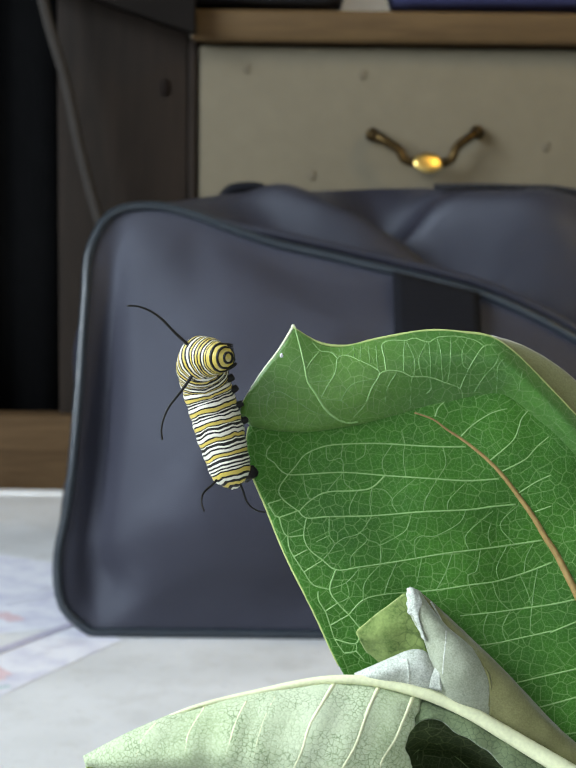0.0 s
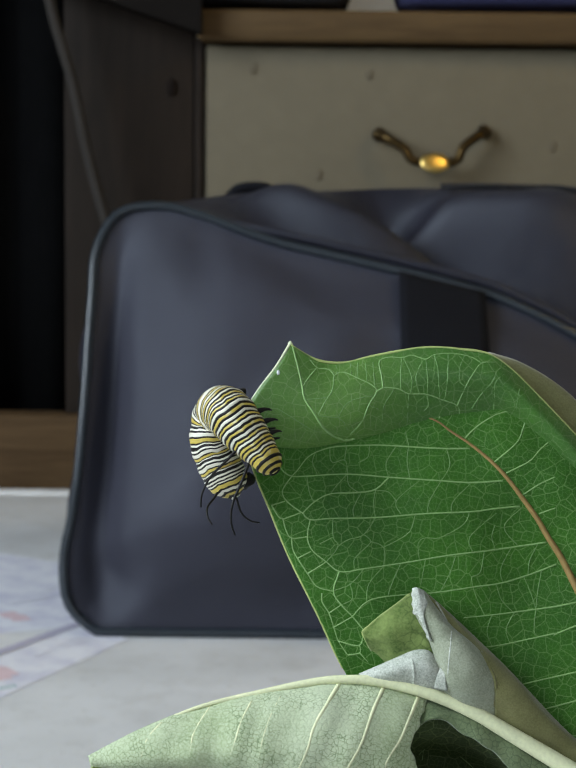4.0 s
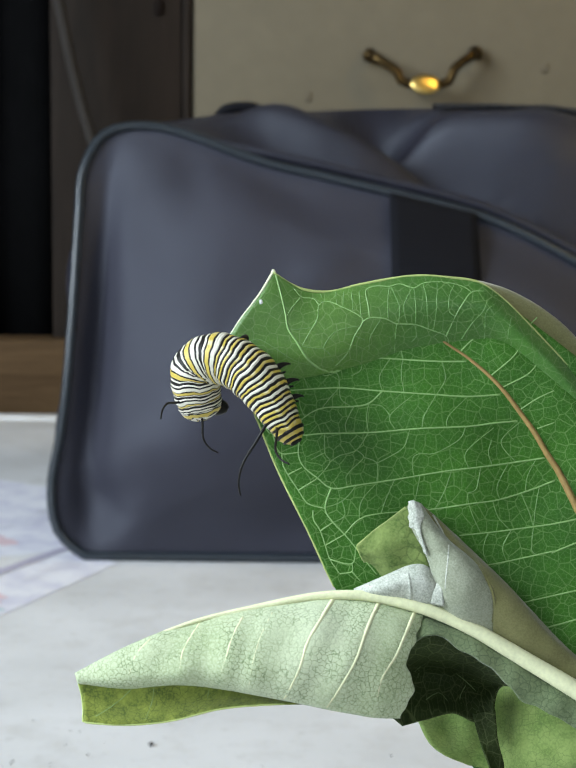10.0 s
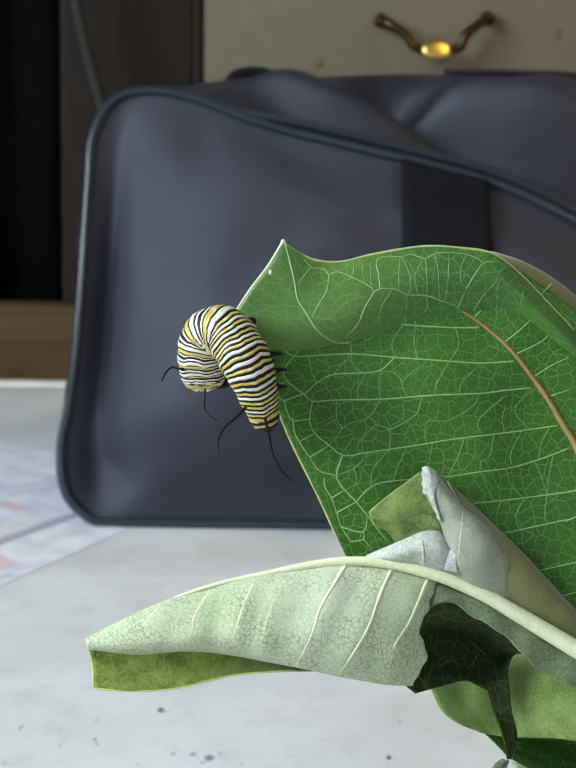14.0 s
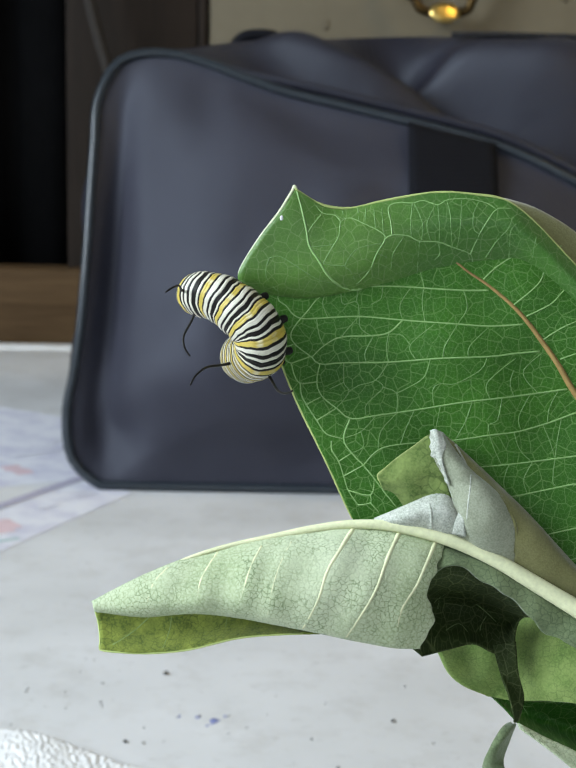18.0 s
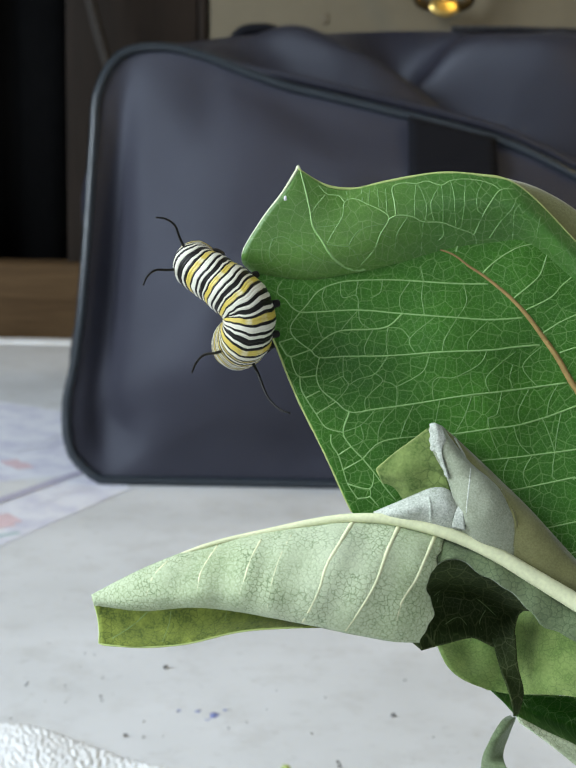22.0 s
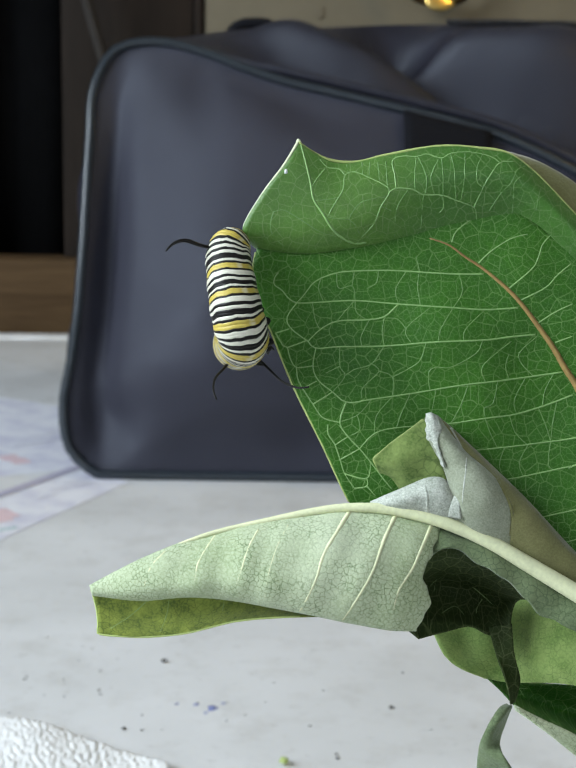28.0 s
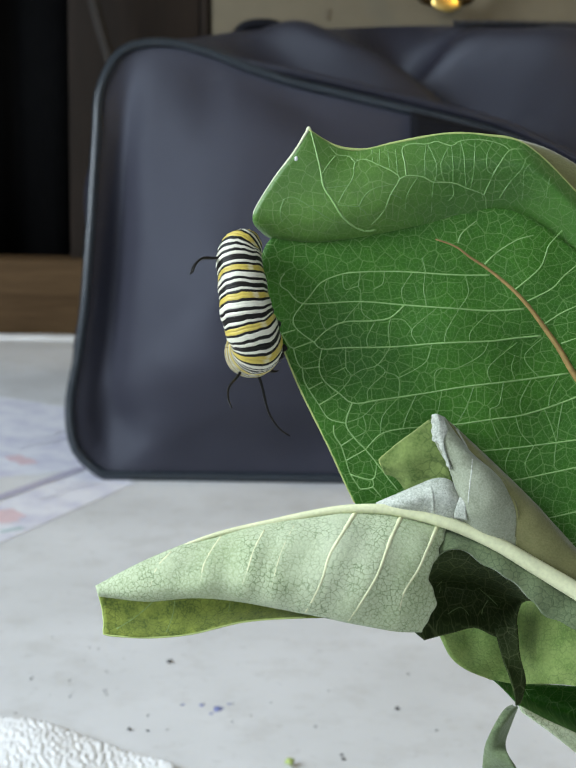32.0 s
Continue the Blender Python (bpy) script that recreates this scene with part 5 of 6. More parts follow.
    dangle = roughen(surface([[(36.5, 2, -55.1), (36.8, 0.5, -55), (37.1, 1, -55)], [(34.6, -1, -55.4), (36, -1.2, -55.6), (37.1, 2, -55.7)], [(32.7, -2, -58.3), (34, -2.2, -57.9), (36.1, 2, -58.3)], [(31.8, -1, -60.5), (33, -1.6, -60.6), (35.1, 1, -60.9)],
                      [(31.6, 1, -63.3), (33, -0.6, -63), (35.4, -2, -62.7)], [(31.4, 2, -66.4), (34, 1, -66), (37.3, -1, -65.7)]], 14, 40), 2, 0.4)
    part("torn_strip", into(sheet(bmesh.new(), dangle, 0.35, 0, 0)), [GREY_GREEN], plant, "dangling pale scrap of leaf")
    green = roughen(surface([
        [(14.5, 0, -14.3), (17.3, -1, -11.8), (20.2, -2, -9.6), (23.2, -3, -7.2)],
        [(15.2, 0, -16.1), (18, -1.6, -14.2), (21.1, -2.6, -12.4), (24.1, -3.4, -10.4)],
        [(16.4, 1, -18.2), (19.3, -1, -16.8), (22.4, -2, -16), (25.6, -3, -15.1)],
        [(18, 2, -20.3), (20.5, 0, -20.1), (23.3, -1, -20), (26.7, -2, -19.6)]], 34, 30), 4, 0.5)
    green_ob = part("folded_corner", into(sheet(bmesh.new(), green, 0.35, 0, 0)), [GREEN_CORNER], plant, "green folded corner of the leaf")
    bm = bmesh.new()
    tube(bm, list(green[:, 0][::-6]) + list(green[0][::5]), 0.13, sides=6, count=40)
    part("rim", into(bm), RIM, green_ob, "pale leaf rim")
    fold = roughen(surface([
        [(22.9, -3, -7.1), (23.7, -3.6, -7), (24.6, -3.4, -7.3), (25.3, -2.6, -7.9)],
        [(23.2, -4, -10.8), (25.1, -5.2, -11.1), (27, -5, -11.7), (28.9, -3, -12.8)],
        [(25.4, -4, -15.1), (27.9, -5.8, -14.8), (30.7, -5.6, -15.4), (33.7, -3.6, -17.1)],
        [(26.6, -4, -18.6), (28.3, -6, -18.2), (32.2, -6.2, -18.6), (35.6, -4.4, -20.6)],
        [(27.6, -3.5, -22.8), (29, -5.4, -22.5), (32.7, -5.6, -23.9), (36.4, -4.2, -24.1)],
        [(28, -1, -25.7), (30.3, -2.4, -26.6), (33.1, -2.4, -27.9), (36.5, -1.4, -29.7)]], 44, 56), 3, 0.35)
    fold_ob = part("folded_corner", into(sheet(bmesh.new(), fold, 0.4, 0, 0)), [FELT], plant, "grey downy fold standing over the rib")
    back = roughen(surface([
        [(25.2, -2.8, -7.8), (28.9, -3.2, -12.8), (33.7, -3.8, -17.1), (35.6, -4.6, -20.6), (36.4, -4.4, -24.1), (36.5, -1.6, -29.7)],
        [(27.1, -2, -9.4), (31.4, -2.6, -14.1), (36.1, -3.2, -18.7), (38.4, -4, -22.3), (39.4, -4, -26.5), (40.1, -1.2, -31.9)],
        [(28.9, -0.5, -11), (34.4, -1.2, -16.3), (39.1, -2, -21), (41.7, -2.6, -24.6), (43.3, -3, -28.2), (44.8, -1, -34.8)],
        [(31.2, 2, -13), (37, 0.5, -18.8), (42.5, 0, -24.5), (45.6, -0.6, -28.4), (48.7, -1.4, -32.3), (51.9, -1, -39.2)],
        [(33.5, 5, -15.2), (41.5, 4, -23.2), (47.8, 3, -30), (52.5, 2, -34.3), (56.3, 1, -38.4), (59.1, -1, -43.7)]], 44, 44), 4, 0.5)
    part("folded_corner", into(sheet(bmesh.new(), back, 0.4, 0, 0)), [OLIVE_UNDER], plant, "olive back of the fold running to the stem")
    ragged = roughen(surface([
        [(22.9, -3.3, -6.9), (23.6, -4, -6.8), (24.7, -3.7, -7.5)],
        [(22.9, -3.9, -9), (23.9, -5, -8.8), (25.2, -4.7, -9.4)],
        [(23, -4.2, -10.9), (23.9, -5.3, -10.5), (24.7, -5.2, -10.6)],
        [(24, -4.4, -11.7), (24.3, -5, -12), (24.7, -5.2, -12.1)],
        [(25.4, -4.3, -15.3), (25.6, -4.7, -15.4), (25.8, -4.9, -15.6)]], 14, 30), 1.0, 0.25)
    for j in range(30):
        ragged[j, :5, 0] += 0.15 * math.sin(j * 1.3) * np.linspace(1, 0, 5)
    part("downy_edge", into(sheet(bmesh.new(), ragged, 0.3, 0, 0)), [FELT_PALE], fold_ob, "white downy ragged edge")
    vein(fold_ob, [(26.9, 0, -9.2), (28.9, 0, -13.1), (29, 0, -15.5), (28.7, 0, -18.2), (28.5, 0, -20.9), (28.8, 0, -23.6)], fold, 0.16, 0.12, FELT_PALE)
    vein(fold_ob, [(34.1, 0, -17.5), (36, 0, -20.9), (36.6, 0, -23.7), (36.5, 0, -26.7)], fold, 0.26, 0.3, OLIVE_UNDER)
    hump = roughen(surface([
        [(13.9, -1, -21.4), (19.4, -2, -19), (23.1, -3, -17.4), (25.3, -3.4, -17.4), (26.7, -3.4, -18.5)],
        [(14.8, -2, -22.1), (19.5, -4, -20.8), (23.3, -5, -19.7), (25.7, -5, -20.1), (27.4, -4, -21.5)],
        [(16.1, -1, -23), (20.8, -2, -23.7), (24.7, -2.4, -24.6), (26.7, -2, -25.1), (28.8, -1.6, -25.9)]], 34, 22), 3, 0.4)
    hump_ob = part("folded_corner", into(sheet(bmesh.new(), hump, 0.4, 0, 0)), [FELT_PALE], plant, "pale crumpled downy fold beside the rib")
    vein(hump_ob, [(22.6, 0, -18.6), (22.9, 0, -20.5), (23, 0, -22.6)], hump, 0.3, 0.3, FELT_PALE)
    lap = surface([[(27.6, -4.6, -19.6), (27.8, -4.9, -19.5)], [(26.7, -4.6, -21.6), (28.1, -5.3, -21.4)], [(26.3, -4, -23.5), (28.4, -4.6, -23.9)]], 8, 12)
    part("downy_edge", into(sheet(bmesh.new(), lap, 0.3, 0, 0)), [FELT_PALE], hump_ob, "white downy lappet")
    bm = bmesh.new()
    tube(bm, [(-22.9, -1.3, -30.3), (-12.6, -1.4, -26.5), (-2.2, -1.5, -24.2), (4.9, -1.8, -22.8), (10.5, -2, -22.2), (16.8, -2.4, -22.5), (25.1, -3, -24.4), (32.6, -3, -27.5), (39.3, -3, -31.4), (57.1, -3, -42.3), (64.9, 0, -48.5)], 0.2, 1.85, sides=12, count=70)
    part("midrib", into(bm), RIB_FELT, plant, "thick cream midrib")
    run(band_ob, band, 0.48, 0.26, RIB_FELT, (10.8, -22.6), (8.4, -25.7), (6.1, -29.3), (4.8, -33.2), (2.2, -38.4))
    run(band_ob, band, 0.46, 0.26, RIB_FELT, (17.9, -23.6), (15.9, -26.9), (13.9, -31.7), (11.9, -35.2), (9.1, -39.7))
    run(band_ob, band, 0.46, 0.26, RIB_FELT, (24, -24.7), (21.8, -28.5), (20.2, -31.7), (18, -34.9), (17.2, -38))
    run(band_ob, band, 0.3, 0.14, RIB_FELT, (-4.3, -25.7), (-5.9, -28.4), (-7.1, -32), (-8.7, -36.2))
    run(band_ob, band, 0.3, 0.14, RIB_FELT, (-11.4, -26.8), (-13.8, -30.4), (-14.6, -34), (-15.3, -35.7))
    run(band_ob, band, 0.3, 0.14, RIB_FELT, (-19.4, -29.2), (-21.7, -31.6), (-22.9, -35.1))
    run(band_ob, band, 0.2, 0.12, RIB_FELT, (0.5, -24.9), (-1.3, -28.1), (-2.7, -32.4), (-3.5, -37.3))
    # petioles and stem
    ax, ay, az = (56.9, 0, -31.7)
    bm = bmesh.new()
    tube(bm, [(52.4, 1.5, -9.4), (56.5, 2, -21.5), (68.4, 8, -42.5), (93.1, 30, -72.3)], 0.7, 1.6, sides=10)
    tube(bm, [(55.1, -1, -41.5), (65.8, 4, -50), (93.1, 30, -75.8)], 1.2, 1.6, sides=10)
    part("petiole", into(bm), STEM, plant)
    bm = bmesh.new()
    top = TO_PLANT @ Vector((93.1, 30, -71.4))
    tube(bm, [(0, 0, 0), (top.x * 0.6, top.y * 0.6, 0.05), tuple(top), tuple(top * 1.05)], 0.0035, 0.0025, sides=12)
    part("stem", bm, STEM, plant)


leaf_tip, leaf_blade = build_upper_leaf()
build_lower_leaf()

# ---- the caterpillar ----
CLING = LEAF @ Vector((-2.2, -3, 6.6))
caterpillar = thing("caterpillar", CLING, "plump caterpillar with white, black and yellow bands on the leaf edge", "caterpillar")
RADIUS = 4.3
BANDS = []
REAR = (("white", 0.24), ("black", 0.2), ("yellow", 0.28), ("black", 0.22), ("white", 0.26), ("black", 0.24), ("yellow", 0.3), ("yellow", 0.26), ("black", 0.24), ("white", 0.28), ("black", 0.24))
MIDDLE = (("white", 0.28), ("black", 0.24), ("white", 0.3), ("black", 0.26), ("black", 0.22), ("white", 0.28), ("black", 0.22), ("yellow", 0.32), ("yellow", 0.28), ("black", 0.22), ("white", 0.18))
FORE = (("white", 0.3), ("black", 0.26), ("yellow", 0.24), ("black", 0.2), ("yellow", 0.24), ("black", 0.26), ("white", 0.26), ("black", 0.22), ("yellow", 0.28), ("black", 0.24), ("yellow", 0.26))
CHEST = (("white", 0.36), ("black", 0.28), ("yellow", 0.28), ("black", 0.26), ("white", 0.36), ("black", 0.28), ("yellow", 0.26), ("black", 0.24))
for seg in range(11):
    BANDS.extend(REAR if seg == 0 else FORE if seg == 10 else CHEST if seg in (6, 7, 8, 9) else MIDDLE)
ALONG = np.cumsum([w for _, w in BANDS])
ALONG = (ALONG - np.array([w for _, w in BANDS]) / 2) / ALONG[-1]


def girth(s):
    """Thickness of the body along its length, rear 0 to head 1."""
    rear = math.sqrt(max(0.0, 1 - max(0.0, (0.075 - s) / 0.078) ** 2)) * (0.8 + 0.2 * min(1, s / 0.32))
    head = 1 - 0.4 * max(0.0, (s - 0.76) / 0.24) ** 1.4
    return rear * head * (1 + 0.02 * math.sin(s * 69))


def ring_mesh(name, seed, material):
    """A rounded disc, axis x, millimetres to metres; wavy so that the bands are uneven."""
    bm = bmesh.new()
    nu, prof = 30, (-1.4, -1.0, -0.72, -0.5, -0.32, -0.18, -0.06, 0.06, 0.18, 0.32, 0.5, 0.72, 1.0, 1.4)
    rings = []
    for s in prof:
        row = []
        for k in range(nu):
            w = 2 * math.pi * k / nu
            d = Vector((0, math.cos(w), math.sin(w)))
            shift = 0.35 * noise.noise(d * 1.3 + Vector((2.2, 0, 0))) + 0.24 * noise.noise(d * 3.5 + Vector((seed, 0, 0)))
            rr = RADIUS * (1 - 0.25 * s * s)
            row.append(bm.verts.new(Vector((s + shift, d.y * rr, d.z * rr * 0.97)) * 0.001))
        rings.append(row)
    for a, b in zip(rings, rings[1:]):
        for k in range(nu):
            bm.faces.new((a[k], a[(k + 1) % nu], b[(k + 1) % nu], b[k]))
    bm.faces.new(rings[0][::-1])
    bm.faces.new(rings[-1])
    bmesh.ops.recalc_face_normals(bm, faces=bm.faces)
    for fc in bm.faces:
        fc.smooth = True
    me = bpy.data.meshes.new(name)
    bm.to_mesh(me)
    bm.free()
    me.materials.append(material)
    return me


SKINS = {"white": WHITE_SKIN, "black": BLACK_SKIN, "yellow": YELLOW_SKIN}
rings = []


def build_caterpillar():
    meshes = {}
    for n, (skin, wide) in enumerate(BANDS):
        key = (skin, n // 2)
        if key not in meshes:
            meshes[key] = ring_mesh(skin + "_band", (n // 2) * 0.31, SKINS[skin])
        ob = new(skin + "_band", meshes[key])
        g = girth(ALONG[n])
        ob.scale = (0.75 + 0.25 * g, g, g)
        ob.parent = caterpillar
        rings.append(ob)


build_caterpillar()


def tapered(pts, r0, r1, material, name, parent, label=""):
    bm = bmesh.new()
    tube(bm, [Vector(p) * 0.001 for p in pts], r0 * 0.001, r1 * 0.001, sides=8)
    return part(name, bm, material, parent, label)


def build_limbs():
    # belly is -z of a band, the back +z
    head = rings[-1]
    bm = bmesh.new()
    blob(bm, (0.0003, 0, 0), (0.0029, 0.004, 0.0041), 3, 0.05)
    part("head", bm, YELLOW_SKIN, head, "small yellow head with black rings")
    for r, x in ((3.7, 0.95), (2.8, 2.1), (1.4, 2.9)):
        bm = bmesh.new()
        tube(bm, [(x * 0.001, math.cos(a) * r * 0.00104, math.sin(a) * r * 0.00104) for a in np.linspace(0, 2 * math.pi, 9)[:-1]], 0.00036, closed=True, count=24, sides=6)
        part("head_stripe", bm, BLACK_SKIN, head)
    for n in (86, 92, 98):
        for s in (-1, 1):
            tapered([(0, 1.6 * s, -3.2), (0.2, 1.9 * s, -4.5), (0.5, 1.8 * s, -5.5), (0.8, 1.5 * s, -6.1)], 0.65, 0.12, BLACK_SKIN, "leg", rings[n], "pointed black true leg")
    for n in (38, 49, 60, 70, 5):
        for s in (-1, 1):
            bm = bmesh.new()
            tube(bm, [(0, 0.0015 * s, -0.003), (0, 0.0018 * s, -0.004), (0.0001, 0.0017 * s, -0.0047)], 0.0008, 0.0006, sides=10)
            part("proleg", bm, BLACK_SKIN, rings[n], "stubby black proleg")
    for s in (-1, 1):
        bm = blob(bmesh.new(), (-0.0006, 0.0012 * s, -0.0036), (0.0014, 0.0013, 0.0022), 4 + s, 0.2)
        part("anal_proleg", bm, BLACK_SKIN, rings[5], "black clasping rear proleg")


build_limbs()
filaments = []


def build_filaments():
    """Two long ones behind the head, two short ones at the rear, each along its own x."""
    for size, thick in ((12.5, 0.3), (12.5, 0.3), (7.6, 0.25), (7.6, 0.25)):
        filaments.append(tapered([(-1.5, 0, 0), (size * 0.25, 0, 0.35), (size * 0.6, 0, 0.9), (size * 0.85, 0, 0.3), (size, 0, -0.9)], thick, 0.15, BLACK_SKIN, "filament", caterpillar, "thin black fleshy filament"))


build_filaments()

TILT = LEAF.to_3x3() @ Matrix.Diagonal((1000, 1000, 1000))
POSES = [[] for _ in rings]
SPINE, WAVES = {}, [[] for _ in filaments]


def belly(t, s):
    """Where the belly turns at time t: towards the leaf at the rear, with a twist to the head."""
    turned = min(1.0, max(0.0, (t - 14) / 3))
    late = min(1.0, max(0.0, (t - 24) / 1.5))
    rear = np.array((1.0 - 0.45 * late, 0.55 - 0.1 * turned + 0.45 * late, 0.2 * turned))
    times = (0, 3.5, 5.5, 9.5, 10.5, 14, 17, 24, 25.5, 32)
    heads = ((1, 0.1, 0.2), (1, 0.1, 0.3), (0.3, 0.5, 1), (0.2, 0.5, 1), (1, 0.4, 0.5), (1, 0.5, 0.2), (0.95, 0.5, 0.1), (0.95, 0.5, 0.1), (0.55, 0.9, 0), (0.55, 0.9, 0))
    head = np.array([np.interp(t, times, [h[k] for h in heads]) for k in range(3)])
    return rear * (1 - s) + head * s


def bend(t, *pts):
    """Lay the bands along a smooth line through pts (millimetres from where it clings) at time t."""
    a, b = Vector(pts[0]), Vector(pts[1])
    c = catmull([tuple(a + (a - b).normalized() * 0.9), *pts], 120)
    slack = float(np.interp(t, (0, 3.5, 5.5, 14, 16.5, 24, 25.5, 32), (0, 0, -0.5, -0.68, 0.25, 0.3, 0.7, 0.7)))
    for n, s in enumerate(ALONG):
        i = (s + slack * s * (1 - s)) * 119
        k = int(min(i, 118))
        p = c[k] + (c[k + 1] - c[k]) * (i - k)
        d = Vector(c[min(k + 6, 119)] - c[max(k - 5, 0)]).normalized()
        b = Vector(belly(t, s))
        z = -(b - d * b.dot(d)).normalized()
        y = z.cross(d)
        m = Matrix((d, y, z)).transposed()
        full = (TILT @ m).to_4x4()
        full.translation = TILT @ Vector(p) * 0.001
        POSES[n].append((t, full))
    SPINE[t] = c


def reach(t, *tips):
    """Point the four filaments from the body at time t towards tips (millimetres, x and z)."""
    c = SPINE[t]
    for n, (tx, tz, *behind) in enumerate(tips):
        s, size = (0.74 if 16 < t < 24.2 else 0.86, 12.5) if n < 2 else (0.12, 7.6)
        p = Vector(c[int(s * 119)])
        d = Vector((tx - p.x, 0, tz - p.z))
        start = p + d.normalized() * 3.2 * girth(s) + Vector((0, -1.2, 0))
        d = Vector((tx, 0, tz)) - Vector((start.x, 0, start.z))
        d.y = -math.sqrt(max(0.0, size**2 - d.length**2)) * (-0.9 if behind else 0.9)
        d.normalize()
        y = Vector((0, 1, 0.2)).cross(d).normalized()
        z = d.cross(y)
        full = (TILT @ Matrix((d, z, y)).transposed()).to_4x4()
        if full.to_3x3().determinant() < 0:
            full = (TILT @ Matrix((d, -z, y)).transposed()).to_4x4()
        full.translation = TILT @ start * 0.001
        WAVES[n].append((t, full))


SWAY = [
    (0, pose(0.00245, 0.0008, 0.00382)),
    (0.5, pose(0.00217, 0.00069, 0.0033)),
    (1, pose(0.00213, 0.00065, 0.0031)),
    (1.5, pose(0.00196, 0.00058, 0.00281)),
    (2, pose(0.00187, 0.00047, 0.00226)),
    (2.5, pose(0.00161, 0.00038, 0.00184)),
    (3, pose(0.00126, 0.00021, 0.00101)),
    (3.5, pose(0.00114, 0.00019, 0.00092)),
    (5.5, pose(0.00059, -3e-05, -0.00014)),
    (6, pose(0.00052, -0.00015, -0.00073)),
    (6.5, pose(0.00032, -0.00012, -0.00058)),
    (7, pose(0.00023, -0.00013, -0.0006)),
    (7.5, pose(0.00015, -0.00013, -0.00061)),
    (8, pose(0.00012, -0.00021, -0.001)),
    (8.5, pose(-1e-05, -0.00037, -0.00178)),
    (9, pose(-0.00033, -0.0004, -0.00193)),
    (9.5, pose(-0.00033, -0.00051, -0.00244)),
    (10, pose(-0.00047, -0.0006, -0.00287)),
    (10.5, pose(-0.00048, -0.00064, -0.00306)),
    (11, pose(-0.0005, -0.00064, -0.00307)),
    (11.5, pose(-0.00068, -0.00066, -0.00319)),
    (12, pose(-0.00093, -0.00077, -0.00372)),
    (12.5, pose(-0.00107, -0.00086, -0.00413)),
    (13, pose(-0.00107, -0.00087, -0.00417)),
    (13.5, pose(-0.00109, -0.00083, -0.00398)),
    (14, pose(-0.001, -0.00084, -0.00403)),
    (14.5, pose(-0.00103, -0.00079, -0.00378)),
    (16.5, pose(-0.00094, -0.00066, -0.00317)),
    (17, pose(-0.0007, -0.00056, -0.00268)),
    (17.5, pose(-0.00063, -0.00042, -0.002)),
    (18, pose(-0.00051, -0.00032, -0.00155)),
    (18.5, pose(-0.00022, -0.00019, -0.0009)),
    (19, pose(-4e-05, -0.00012, -0.00058)),
    (19.5, pose(-8e-05, -7e-05, -0.00033)),
    (20, pose(0, 0, 0)),
    (20.5, pose(0.00011, 5e-05, 0.00025)),
    (21, pose(0.00011, 9e-05, 0.00043)),
    (21.5, pose(0.00023, 0.00012, 0.00059)),
    (22, pose(0.00015, 0.00011, 0.00053)),
    (22.5, pose(0.00035, 0.00012, 0.00058)),
    (23, pose(0.00018, 0.00021, 0.00098)),
    (23.5, pose(0.00031, 0.00022, 0.00106)),
    (24, pose(0.00038, 0.00027, 0.0013)),
    (24.5, pose(0.00061, 0.00042, 0.00202)),
    (25, pose(0.00068, 0.00047, 0.00224)),
    (25.5, pose(0.00069, 0.0005, 0.00242)),
    (27.5, pose(0.00089, 0.00065, 0.00312)),
    (28, pose(0.0009, 0.00071, 0.00341)),
    (28.5, pose(0.00085, 0.00075, 0.00362)),
    (29, pose(0.00097, 0.00082, 0.00395)),
    (29.5, pose(0.00112, 0.00089, 0.00426)),
    (30, pose(0.00118, 0.00096, 0.00462)),
    (30.5, pose(0.00123, 0.00102, 0.00492)),
    (31, pose(0.00138, 0.00107, 0.00514)),
    (31.5, pose(0.00134, 0.00113, 0.00544)),
    (32, pose(0.00149, 0.00118, 0.00565)),
]

# how the blade sinks back, in leaf space
DRIFT = [(0, 0.95, 1.25), (1, 0.95, 1.25), (2, 0.9, 1.1), (3, 0.8, 0.98), (5.5, 0.56, 0.92), (6, 0.58, 0.8), (7, 0.48, 0.62), (8, 0.46, 0.48), (9, 0.35, 0.42), (10, 0.3, 0.32),
         (12, 0.14, 0.2), (14, 0.08, 0.06), (16.5, 0, 0), (20, 0, 0), (26, 0.05, 0), (32, 0.06, 0.05)]


